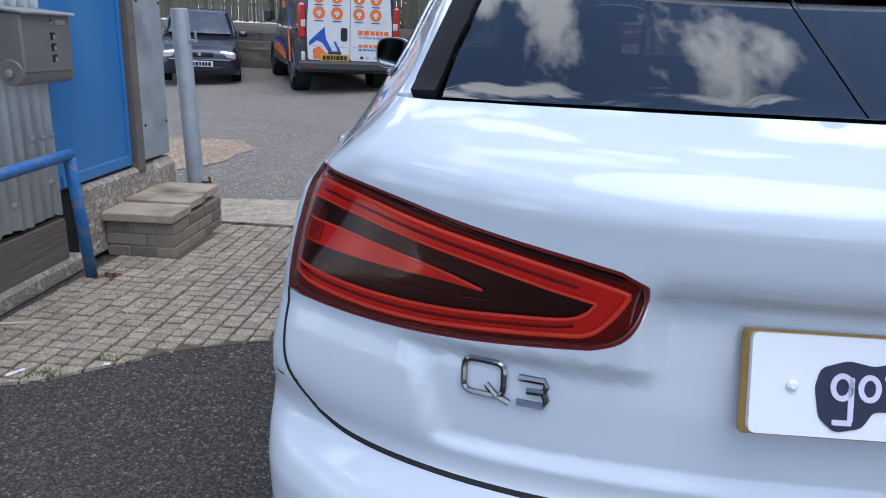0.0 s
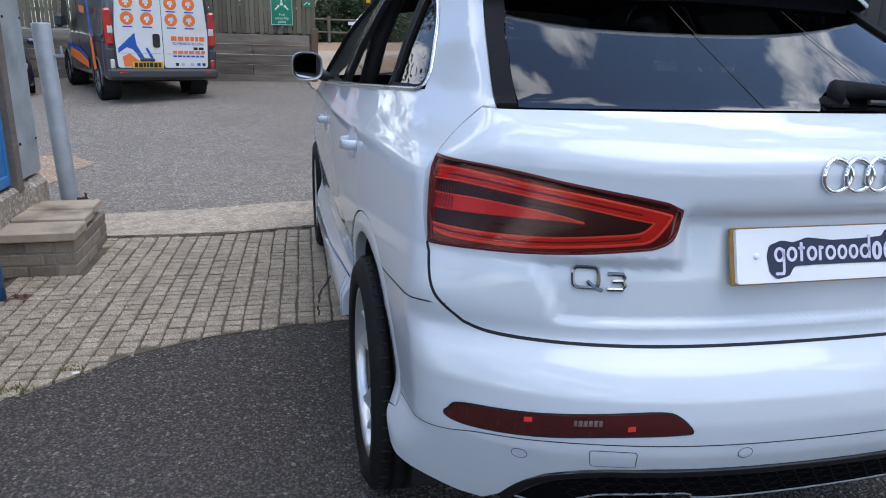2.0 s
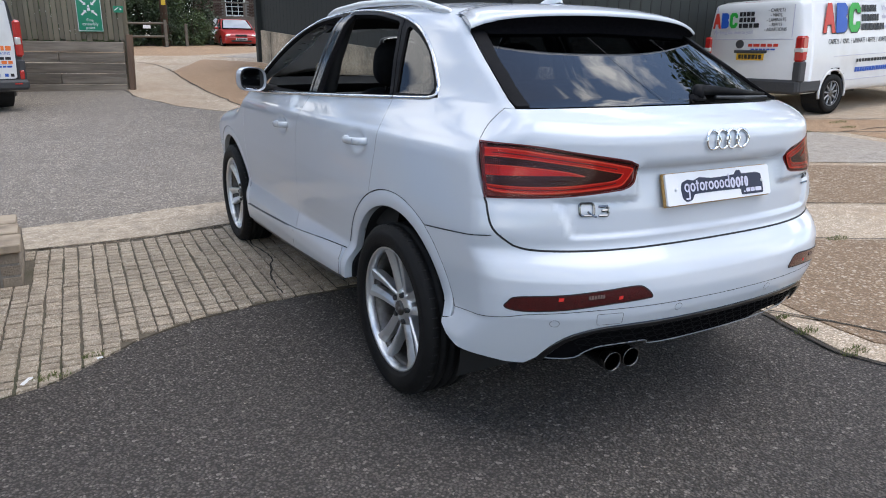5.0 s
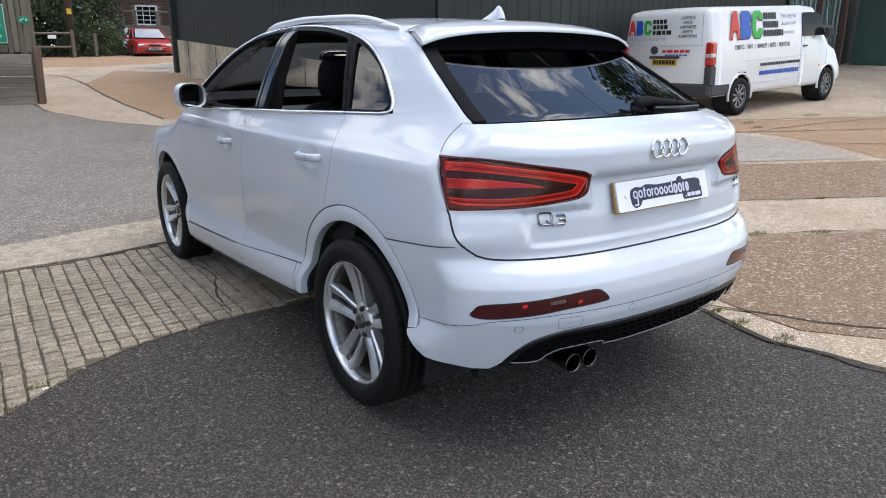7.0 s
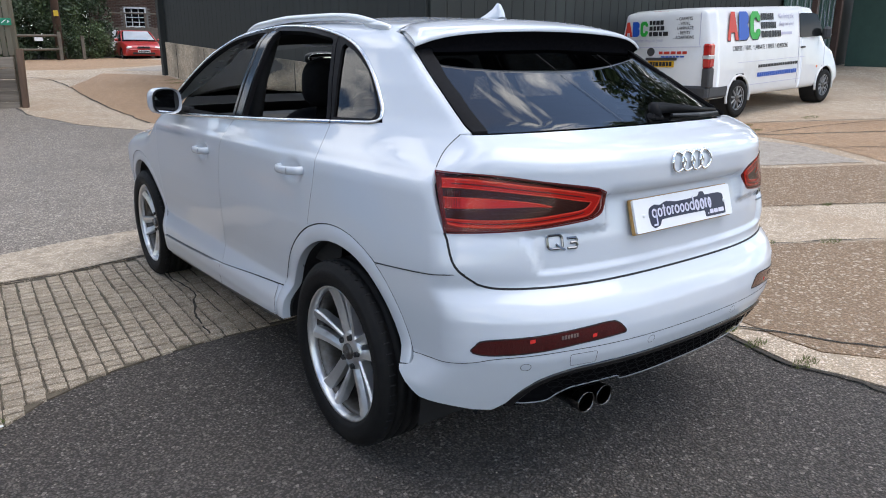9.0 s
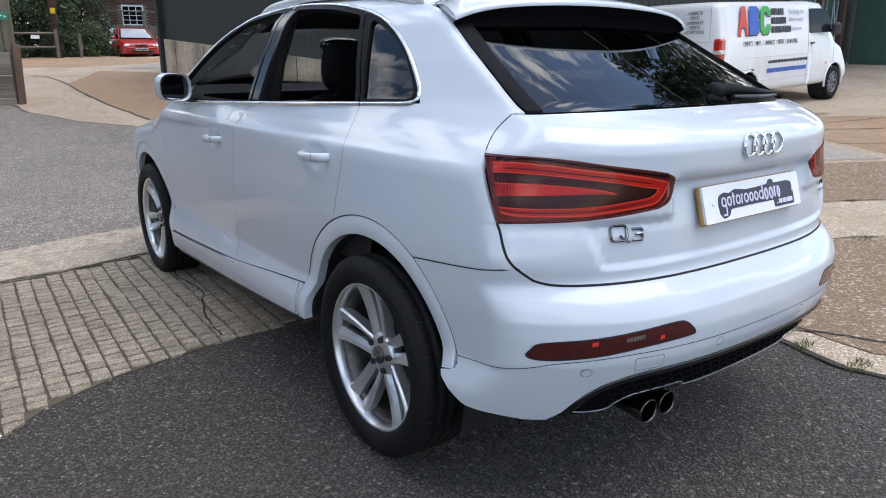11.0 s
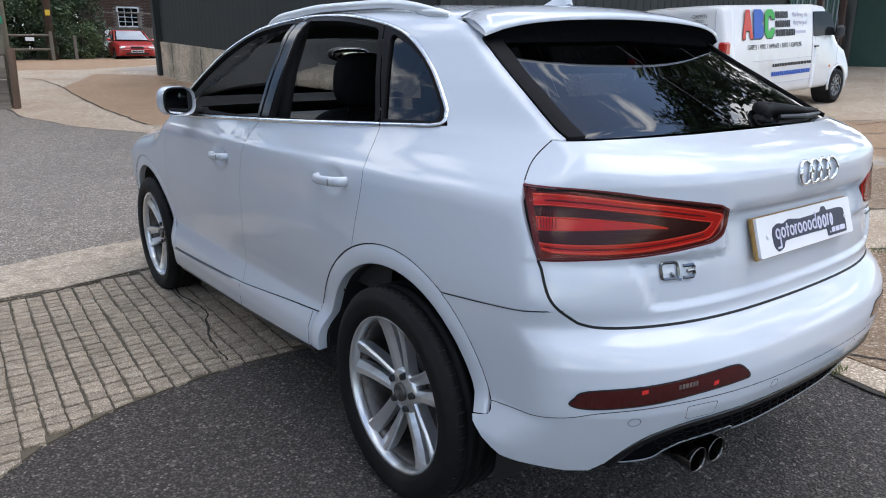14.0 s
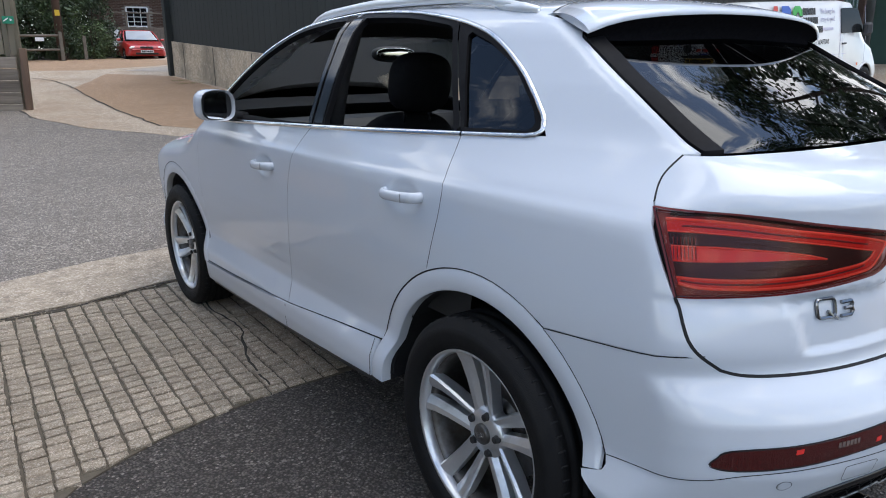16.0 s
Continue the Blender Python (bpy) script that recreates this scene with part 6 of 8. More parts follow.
def leaf_mat(name, a, b):
    m = mat(name, a, 0.55, 0, b, 1.2, 4, 0.8)
    n, l = m.node_tree.nodes, m.node_tree.links
    g = n.new("ShaderNodeNewGeometry")
    hs, mr = n.new("ShaderNodeHueSaturation"), n.new("ShaderNodeMapRange")
    mr.inputs["To Min"].default_value, mr.inputs["To Max"].default_value = 0.5, 1.5
    l.new(g.outputs["Random Per Island"], mr.inputs["Value"])
    l.new(mr.outputs["Result"], hs.inputs["Value"])
    b_ = n["Principled BSDF"]
    src = b_.inputs["Base Color"].links[0].from_socket
    l.new(src, hs.inputs["Color"])
    l.new(hs.outputs["Color"], b_.inputs["Base Color"])
    return m


M_BARK = mat("brown_bark", (0.09, 0.065, 0.045), 0.9, 0, (0.05, 0.038, 0.028), 12, 6, bump=0.6, bump_scale=30, stretch=(1, 1, 0.3))
M_LEAF = leaf_mat("green_leaves", (0.050, 0.085, 0.026), (0.085, 0.115, 0.040))
M_LEAF_DARK = leaf_mat("dark_green_leaves", (0.022, 0.042, 0.016), (0.045, 0.070, 0.026))
TREES = "trees round the yard"
for i, (x, y, h, sp, n, m) in enumerate(((-2.5, 35.5, 8.5, 2.4, 6500, M_LEAF_DARK), (0.6, 34.6, 7.5, 2.0, 6500, M_LEAF), (3.2, 35.5, 7.0, 1.9, 6500, M_LEAF_DARK), (-5.5, 36, 9, 2.6, 4500, M_LEAF), (1.9, 38.5, 11, 3, 6500, M_LEAF_DARK), (-4.0, 40, 12, 3.6, 6500, M_LEAF_DARK), (4.6, 41, 12, 3.4, 6500, M_LEAF), (-0.6, 41.5, 12, 3.4, 6500, M_LEAF_DARK), (8.5, 42, 11, 3, 4000, M_LEAF_DARK), (4.5, 37.2, 9.0, 1.7, 6500, M_LEAF_DARK))):
    t = leafy("tree", "leafy green tree behind the far fence", x, y, ground_z(x, y), h, sp, n, 20 + i, m, low=0.0 if i < 5 else 0.2)
    tagged(t, group=TREES)
for i, (x, y, h, sp, n, m) in enumerate(((-5.5, 21.5, 9.5, 2.6, 3500, M_LEAF), (-10.5, 22, 10, 3.0, 3500, M_LEAF_DARK), (21.0, 5.6, 15.5, 4.4, 9000, M_LEAF_DARK), (24.0, 11.0, 16, 4.4, 7000, M_LEAF), (15, -11, 11, 3.2, 3500, M_LEAF_DARK), (-14, -9, 9, 3, 2500, M_LEAF))):
    t = leafy("tree", "tall leafy green tree at the yard's edge", x, y, ground_z(x, y), h, sp, n, 40 + i, m, trunk=0.2, low=0.25)
    tagged(t, group=TREES)
for i in (0, 1, 2, 3, 4, 6, 7):
    x, y = -3.0 + 1.05 * i, 32.9 + 0.35 * math.sin(i * 2.1)
    leafy("bush", "dense green bush behind the rail fence", x, y, ground_z(x, y), 1.7 + 0.5 * math.sin(i * 1.7), 0.95, 3200, 60 + i, M_LEAF if i % 2 else M_LEAF_DARK, trunk=0.04, category="bush")
for i in range(8):
    x, y = -4.0 + 1.25 * i, 34.3 + 0.3 * math.sin(i * 1.3)
    leafy("bush", "tall dark green hedge bush behind the rail fence", x, y, ground_z(x, y), 3.0 + 0.5 * math.sin(i * 2.3), 1.15, 5200, 80 + i, M_LEAF_DARK if i % 3 else M_LEAF, trunk=0.05, category="bush")

# ---------------------------------------------------------------- the shed on the left
def tin(name, y0, y1, z0, z1, x, material, parent=None, pitch=0.076, depth=0.018, ragged=0.0, label=""):
    """Corrugated sheet in the plane of a wall that faces +x."""
    n = int((y1 - y0) / pitch * 8)
    V, F = [], []
    for i in range(n + 1):
        y = y0 + (y1 - y0) * i / n
        d = depth * 0.5 * math.cos(2 * math.pi * y / pitch)
        lo = z0 + ragged * (noise.noise((y * 6, 1, 2)) + 0.5 * noise.noise((y * 25, 1, 2)))
        V += [(x + d, y, lo), (x + d, y, z1), (x + d - 0.004, y, lo), (x + d - 0.004, y, z1)]
    for i in range(n):
        a, b = 4 * i, 4 * (i + 1)
        F += [(a, b, b + 1, a + 1), (a + 2, a + 3, b + 3, b + 2), (a, a + 2, b + 2, b)]
    return part(name, (V, F), material, parent, label, smooth=True)


M_TIN = mat("galvanised_corrugated_sheet", (0.86, 0.89, 0.89), 0.42, 0.10, (0.60, 0.635, 0.645), 9, 10, 0.6, big=(0.66, 0.69, 0.70), big_scale=2.5, big_mix=0.5, stretch=(1, 1, 0.5), bump=0.08, bump_scale=60)
M_TIN_FLAT = mat("grey_flashing", (0.45, 0.48, 0.49), 0.5, 0.15, (0.27, 0.295, 0.305), 6, 6, 0.6, big=(0.22, 0.24, 0.25), big_scale=3)
M_BLUE = mat("blue_door_paint", (0.045, 0.20, 0.47), 0.5, 0, (0.030, 0.155, 0.40), 5, 8, 0.6, big=(0.085, 0.24, 0.47), big_scale=2.5, big_mix=0.5, stretch=(1, 1, 0.3))
M_BLUE_PIPE = mat("chipped_blue_pipe_paint", (0.022, 0.125, 0.36), 0.5, 0, (0.040, 0.18, 0.44), 14, 5, 0.5, big=(0.20, 0.17, 0.15), big_scale=16, big_mix=0.35, bump=0.15, bump_scale=60)
M_RUST = mat("rusty_iron", (0.16, 0.085, 0.05), 0.85, 0.2, (0.09, 0.05, 0.035), 20, 6, bump=0.4, bump_scale=90)
M_OLDWOOD = mat("dark_weathered_timber", (0.12, 0.098, 0.078), 0.85, 0, (0.19, 0.16, 0.13), 10, 8, 0.7, bump=0.4, bump_scale=40, stretch=(1, 0.12, 1))
M_ROUGHCAST = stony("crumbling_concrete", (0.26, 0.22, 0.165), (0.38, 0.33, 0.26), (0.55, 0.50, 0.44), 55, 0.25, stain=(0.16, 0.13, 0.10), bump=0.9)
M_BRICK_STEP = mat("brown_step_brick", (0.30, 0.245, 0.185), 0.9, 0, (0.21, 0.175, 0.135), 25, 7, 0.7, bump=0.4, bump_scale=90, random_var=0.25)
M_SLAB_STEP = mat("buff_step_slab", (0.47, 0.385, 0.285), 0.85, 0, (0.37, 0.30, 0.22), 14, 7, 0.7, bump=0.25, bump_scale=110, big=(0.16, 0.125, 0.09), big_scale=3)
M_MORTAR = mat("grey_mortar", (0.27, 0.25, 0.22), 0.95, 0, (0.20, 0.185, 0.16), 50, 5, bump=0.3)
M_GALV = mat("galvanised_post", (0.38, 0.405, 0.42), 0.5, 0.2, (0.28, 0.30, 0.315), 14, 7, 0.7, big=(0.42, 0.45, 0.46), big_scale=5)
M_BOXBROWN = mat("brown_grey_letterbox", (0.23, 0.215, 0.20), 0.4, 0.2, (0.19, 0.178, 0.167), 8, 4)
M_BOXPALE = plain("pale_letterbox_edge", (0.42, 0.41, 0.40), 0.4, 0.4)

WX = -2.62
shed = tagged(part("wall_west", merge(box(-4.95, 2.4, 1.36, 4.55, 3.00, 2.68, 0.01)), M_GAP), "dark core of the tin-clad shed", "wall", kind="structure")
tin("corrugated_sheet", 0.9, 2.06, 0.31, 2.74, WX, M_TIN, shed, label="galvanised corrugated sheet with a ragged foot", ragged=0.02)
tin("corrugated_sheet", 2.02, 2.69, 0.33, 2.74, WX + 0.006, M_TIN, shed, label="galvanised corrugated sheet with a ragged foot", ragged=0.02)
part("base_board", box(WX - 0.02, 1.80, 0.19, 0.05, 1.80, 0.22, 0.008), M_OLDWOOD, shed, "dark timber base board")
part("base_rubble", box(WX - 0.02, 1.85, 0.04, 0.10, 1.90, 0.10, 0.02), M_ROUGHCAST, shed)
# sheet fixings
for y, z in ((2.50, 0.72), (2.58, 0.72), (2.65, 0.72), (2.60, 0.50), (2.32, 0.45), (2.30, 0.95)):
    V, F = lathe([(0.016, 0.0), (0.015, 0.006), (0.006, 0.010), (0.0, 0.011)], 10, "x")
    part("sheet_fixing", ([(WX + 0.014 + v[0], y + v[1], z + v[2]) for v in V], F), M_GALV, shed)
# corner post and flashing
part("corner_flashing", box(WX - 0.005, 3.71, 1.58, 0.05, 0.36, 2.26, 0.006), M_TIN_FLAT, shed, "flat grey corner sheet")
part("corner_return", box(WX - 0.32, 3.905, 1.58, 0.62, 0.012, 2.26, 0.004), M_TIN_FLAT, shed)
for z in (0.66, 1.38, 2.1):
    for y in (3.575, 3.86):
        V, F = lathe([(0.009, 0.0), (0.008, 0.006), (0.0, 0.009)], 8, "x")
        part("flashing_screw", ([(WX + 0.022 + v[0], y + v[1], z + v[2]) for v in V], F), M_BLACK, shed)
part("door_sill_block", box(WX - 0.06, 3.40, 0.22, 0.16, 1.04, 0.40, 0.02), M_ROUGHCAST, shed, "crumbling concrete door sill")
part("corner_plinth", box(WX - 0.12, 3.78, 0.22, 0.34, 0.30, 0.42, 0.045), M_ROUGHCAST, shed, "crumbling concrete corner")
door = tagged(new("door_1"), "closed bright blue painted steel door", "door", kind="structure")
door.matrix_basis = pose(0, 0, 0)
part("door_leaf", box(WX - 0.045, 3.085, 1.44, 0.045, 0.75, 2.02, 0.006), M_BLUE, door)
part("door_edge", box(WX - 0.018, 3.430, 1.44, 0.020, 0.030, 2.00, 0.004), M_BLUE, door)
part("door_foot_rail", box(WX - 0.018, 3.08, 0.47, 0.018, 0.68, 0.06, 0.004), M_BLUE, door)
part("door_post", box(WX - 0.02, 3.495, 1.44, 0.10, 0.075, 2.10, 0.008), M_OLDWOOD, door, "dark timber door post")
part("door_post", box(WX - 0.04, 2.700, 1.44, 0.05, 0.030, 2.10, 0.006), M_BLUE, door)
part("door_head", box(WX - 0.02, 3.10, 2.50, 0.10, 0.86, 0.08, 0.008), M_OLDWOOD, door)

# letter box
lb = thing("letter_box", "brown-grey metal letter box with a pale lid edge", "letter box", pose(WX + 0.022, 2.505, 0.985))
part("box_body", box(0.062, 0.0, 0.165, 0.12, 0.36, 0.25, 0.008), M_BOXBROWN, lb)
part("paper_roll", lathe([(0.0, -0.19), (0.052, -0.19), (0.055, -0.185), (0.055, 0.185), (0.052, 0.19), (0.0, 0.19)], 20, "y"), M_BOXBROWN, lb, m=pose(0.060, 0, 0.042))
part("lid", moved(box(0.0, 0, 0, 0.15, 0.385, 0.014, 0.004), pose(0.068, 0, 0.297, 0, 6)), M_BOXPALE, lb, "pale metal lid edge")
part("name_card", box(0.124, 0.10, 0.255, 0.003, 0.075, 0.022, 0.001), M_BOXPALE, lb)
V, F = lathe([(0.011, 0.0), (0.010, 0.006), (0.0, 0.007)], 12, "x")
part("lock", ([(0.123 + v[0], 0.02 + v[1], 0.255 + v[2]) for v in V], F), M_CHROME, lb)
for z in (0.195, 0.148, 0.10):
    s = part("slot", box(0.1225, 0.035, z, 0.004, 0.036, 0.032, 0.001), M_GAP, lb)
    part("slot_paper", box(0.1228, 0.043, z - 0.004, 0.004, 0.018, 0.022, 0.001), M_BOXPALE, s)
V, F = lathe([(0.017, -0.196), (0.016, -0.202), (0.0, -0.204)], 14, "y")
part("roll_end", ([(0.060 + v[0], v[1], 0.042 + v[2]) for v in V], F), M_BOXPALE, lb)

# blue handrail
hr = thing("handrail", "chipped blue tubular handrail beside the shed", "handrail", pose(0, 0, 0))
part("post", tube([(-2.475, 2.64, 0.0), (-2.45, 2.56, 0.32), (-2.425, 2.475, 0.655)], 0.0275, 16), M_BLUE_PIPE, hr, smooth=True)
part("rail", tube([(-2.425, 2.49, 0.665), (-2.42, 2.2, 0.662), (-2.41, 1.6, 0.655), (-2.405, 1.0, 0.652)], 0.026, 16), M_BLUE_PIPE, hr, smooth=True)
part("post", tube([(-2.415, 1.08, 0.0), (-2.405, 1.04, 0.64)], 0.0275, 16), M_BLUE_PIPE, hr, smooth=True)
part("foot_plate", box(-2.43, 2.66, 0.010, 0.17, 0.10, 0.012, 0.003), M_RUST, hr, "rusty foot plate")
for dx in (0.02, 0.06):
    part("anchor_bolt", moved(lathe([(0.008, 0), (0.008, 0.02), (0.0, 0.02)], 8), pose(-2.43 + dx, 2.66, 0.014)), M_RUST, hr)

# step of slabs on bricks
st = thing("doorstep", "low step of buff slabs on brown bricks", "step", pose(0, 0, 0))
sx0, sx1, sy0, sy1 = -2.60, -2.215, 3.02, 3.74
part("mortar_core", box((sx0 + sx1) / 2, (sy0 + sy1) / 2, 0.10, sx1 - sx0 - 0.012, sy1 - sy0 - 0.012, 0.20, 0.004), M_MORTAR, st)
for row in range(3):
    z = 0.034 + row * 0.069
    y = sy0 - (0.10 if row % 2 else 0.0)
    while y < sy1 - 0.02:
        a, b = max(y, sy0) + 0.004, min(y + 0.222, sy1) - 0.004
        if b - a > 0.03:
            part("brick", box(sx1 - 0.05, (a + b) / 2, z, 0.102, b - a, 0.061, 0.005), M_BRICK_STEP, st)
        y += 0.222
    x = sx0 + (0.0 if row % 2 else -0.09)
    while x < sx1 - 0.11:
        a, b = max(x, sx0) + 0.004, min(x + 0.222, sx1 - 0.104) - 0.004
        if b - a > 0.03:
            part("brick", box((a + b) / 2, sy0 + 0.05, z, b - a, 0.102, 0.061, 0.005), M_BRICK_STEP, st)
            part("brick", box((a + b) / 2, sy1 - 0.05, z, b - a, 0.102, 0.061, 0.005), M_BRICK_STEP, st)
        x += 0.222
for (x0, x1, y0, y1, dz, tl) in ((-2.60, -2.20, 2.985, 3.245, 0.0, 0.6), (-2.60, -2.215, 3.25, 3.50, 0.014, -0.4), (-2.60, -2.23, 3.505, 3.75, 0.018, 0.3)):
    part("step_slab", moved(box(0, 0, 0, x1 - x0, y1 - y0 - 0.006, 0.05, 0.006), pose((x0 + x1) / 2, (y0 + y1) / 2, 0.237 + dz, tl, -tl)), M_SLAB_STEP, st)

# galvanised post
bo = thing("bollard", "round galvanised steel post with a latch bracket", "post", pose(-2.47, 3.99, 0.0) @ pose(0, 0, 0, 0, -2.2))
part("pipe", lathe([(0.0, 1.36), (0.046, 1.36), (0.052, 1.357), (0.055, 1.35), (0.055, 0.0)], 28, caps=False), M_GALV, bo, smooth=True)
part("latch_bracket", merge(box(0.075, -0.02, 1.16, 0.075, 0.010, 0.018, 0.002), box(0.100, -0.02, 1.185, 0.012, 0.012, 0.07, 0.002)), M_GALV, bo)
part("latch_bracket", merge(box(0.080, -0.02, 0.24, 0.07, 0.012, 0.016, 0.002), box(0.105, -0.02, 0.255, 0.012, 0.014, 0.045, 0.002)), M_RUST, bo)

# ---------------------------------------------------------------- fence and what stands by it
M_SLEEPER = mat("grey_weathered_sleeper", (0.34, 0.29, 0.23), 0.9, 0, (0.12, 0.10, 0.078), 9, 10, 0.55, bump=0.6, bump_scale=40, stretch=(0.12, 1, 1), big=(0.40, 0.36, 0.30), big_scale=1.2, random_var=0.25)
M_BOARD = mat("green_stained_fence_board", (0.20, 0.175, 0.125), 0.9, 0, (0.12, 0.105, 0.072), 6, 7, 0.7, bump=0.3, bump_scale=40, stretch=(1, 1, 0.12), big=(0.155, 0.165, 0.085), big_scale=1.4, random_var=0.28)
M_POSTRED = mat("red_brown_post", (0.20, 0.13, 0.085), 0.85, 0, (0.11, 0.07, 0.05), 8, 7, stretch=(1, 1, 0.15), bump=0.3, bump_scale=40)
M_SIGN = mat("green_sign_plastic", (0.012, 0.25, 0.13), 0.35, 0, (0.010, 0.22, 0.115), 6, 3)
M_WHITE = plain("white_print", (0.80, 0.81, 0.80), 0.45)
FA = Vector((-0.38, 14.95, 0))
FD = Vector((-0.942, 0.335, 0))
FANG = math.degrees(math.atan2(FD.y, FD.x)) - 180
fence = tagged(new("fence"), "weathered board fence on dark horizontal sleepers", "fence", kind="structure")
fz = ground_z(-0.4, 14.9) - 0.10
fence.matrix_basis = pose(FA.x, FA.y, fz, 0, 0, FANG)
L = 13.0
rnd = random.Random(8)
for r in range(5):
    x = 0.0
    while x > -L:
        w = 2.4 if not (x == 0.0 and r % 2) else 1.3
        part("sleeper", box(x - w / 2, rnd.uniform(-0.012, 0.012), 0.11 + r * 0.215, w - 0.012, 0.10, 0.207, 0.010), M_SLEEPER, fence)
        x -= w
BRD = [mesh_of("fence_board", *box(0, 0, 1.15, 0.098, 0.020, 2.3, 0.004), M_BOARD), mesh_of("fence_board", *box(0, 0, 1.15, 0.082, 0.020, 2.3, 0.004), M_BOARD)]
x = 0.02
k = 0
while x > -L:
    o = new("fence_board", BRD[k % 2])
    o.parent = fence
    o.matrix_basis = pose(x - 0.05, 0.01 + rnd.uniform(-0.006, 0.006), 1.10 + rnd.uniform(-0.02, 0.02), 0, rnd.uniform(-0.5, 0.5), 0)
    x -= 0.098 + rnd.uniform(0.0, 0.012)
    k += 1
part("fence_rail", box(-L / 2, 0.05, 1.5, L, 0.06, 0.08, 0.005), M_BOARD, fence)
part("end_post", moved(box(0, 0, 0.6, 0.11, 0.11, 1.25, 0.008), pose(0.09, -0.06, 0, 0, 2)), M_POSTRED, fence, "red-brown end post")
part("tall_post", box(0.02, 0.09, 1.7, 0.12, 0.10, 3.4, 0.008), M_BOARD, fence)


def words(text, size, m, material, parent, name="lettering", squeeze=1.0, depth=0.001):
    """Printed words, flat in their own x-z plane, facing -y."""
    cu = bpy.data.curves.new("lettering", "FONT")
    cu.body, cu.size, cu.extrude, cu.align_x = text, size, depth, "CENTER"
    tmp = bpy.data.objects.new("lettering", cu)
    me = bpy.data.meshes.new_from_object(tmp)
    bpy.data.objects.remove(tmp)
    me.materials.clear()
    me.materials.append(material)
    o = new(name, me)
    o.parent = parent
    o.matrix_basis = m @ Matrix.Rotation(radians(90), 4, "X") @ Matrix.Diagonal((squeeze, 1, 1, 1))
    return o


def flat(poly, y0, y1):
    """An outline in x-z made a thin plate between two depths."""
    return prism([(z, x) for x, z in poly], y0, y1, "y")


def disc(cx, cz, r, n=24):
    return [(cx + r * math.cos(2 * math.pi * i / n), cz + r * math.sin(2 * math.pi * i / n)) for i in range(n)]


sg = thing("assembly_sign", "green fire assembly point sign with white arrows", "sign", fence.matrix_basis @ pose(-0.60, -0.055, 1.28))
part("board", box(0, 0, 0.36, 0.48, 0.006, 0.74, 0.003), M_SIGN, sg)
part("border", merge(box(-0.232, -0.004, 0.36, 0.010, 0.003, 0.72, 0.001), box(0.232, -0.004, 0.36, 0.010, 0.003, 0.72, 0.001), box(0, -0.004, 0.006, 0.47, 0.003, 0.010, 0.001), box(0, -0.004, 0.714, 0.47, 0.003, 0.010, 0.001)), M_WHITE, sg)
for sx, sz in ((-1, 1), (1, 1), (-1, -1), (1, -1)):
    arr = [(0.05, 0.05), (0.11, 0.05), (0.092, 0.068), (0.16, 0.136), (0.136, 0.16), (0.068, 0.092), (0.05, 0.11)]
    part("arrow", flat([(sx * a, 0.46 + sz * b) for a, b in arr], -0.006, -0.003), M_WHITE, sg)
part("symbol", merge(flat(disc(0, 0.49, 0.022), -0.006, -0.003), flat([(-0.03, 0.40), (0.03, 0.40), (0.03, 0.46), (-0.03, 0.46)], -0.006, -0.003)), M_WHITE, sg)
for i, w in enumerate(("Fire", "assembly", "point")):
    words(w, 0.085, pose(0, -0.004, 0.19 - 0.075 * i), M_WHITE, sg)
s2 = thing("exit_sign", "small green exit arrow sign on the fence", "sign", fence.matrix_basis @ pose(-0.03, -0.06, 1.72))
part("board", box(0, 0, 0, 0.19, 0.006, 0.13, 0.003), M_SIGN, s2)
part("symbol", merge(flat([(-0.07, -0.03), (0.01, 0.03), (0.0, 0.04), (-0.08, -0.015)], -0.006, -0.003), flat([(0.03, -0.02), (0.07, 0.0), (0.03, 0.03)], -0.006, -0.003)), M_WHITE, s2)

# ---------------------------------------------------------------- dark clad building
M_CLAD = mat("dark_green_cladding", (0.011, 0.014, 0.013), 0.7, 0, (0.014, 0.018, 0.016), 2.0, 5, 0.8, big=(0.022, 0.028, 0.026), big_scale=0.5, stretch=(1, 1, 0.3))
M_PLINTH = stony("stained_render_plinth", (0.42, 0.335, 0.235), (0.62, 0.51, 0.37), (0.72, 0.62, 0.48), 40, 0.2, stain=(0.13, 0.115, 0.088), bump=0.5, stain_mix=0.75, dirt=0.5, grain=2.2, depth=0.006)
M_GREENDOOR = mat("faded_green_steel", (0.055, 0.115, 0.095), 0.45, 0.1, (0.045, 0.095, 0.078), 4, 5)
M_BROWNPOST = mat("brown_steel_post", (0.10, 0.055, 0.042), 0.6, 0, (0.08, 0.045, 0.035), 6, 5)
C0, C1 = Vector((3.85, 7.0, 0)), Vector((27.0, 11.3, 0))
bang = math.degrees(math.atan2(C1.y - C0.y, C1.x - C0.x))
def sloped(x0, x1, y0, y1, lo, hi):
    """A wall block whose lower and upper edges may follow the slope."""
    V = [(x, y, f(y)) for f in (lo, hi) for x, y in ((x0, y0), (x1, y0), (x1, y1), (x0, y1))]
    return V, [(3, 2, 1, 0), (4, 5, 6, 7), (0, 1, 5, 4), (1, 2, 6, 5), (2, 3, 7, 6), (3, 0, 4, 7)]


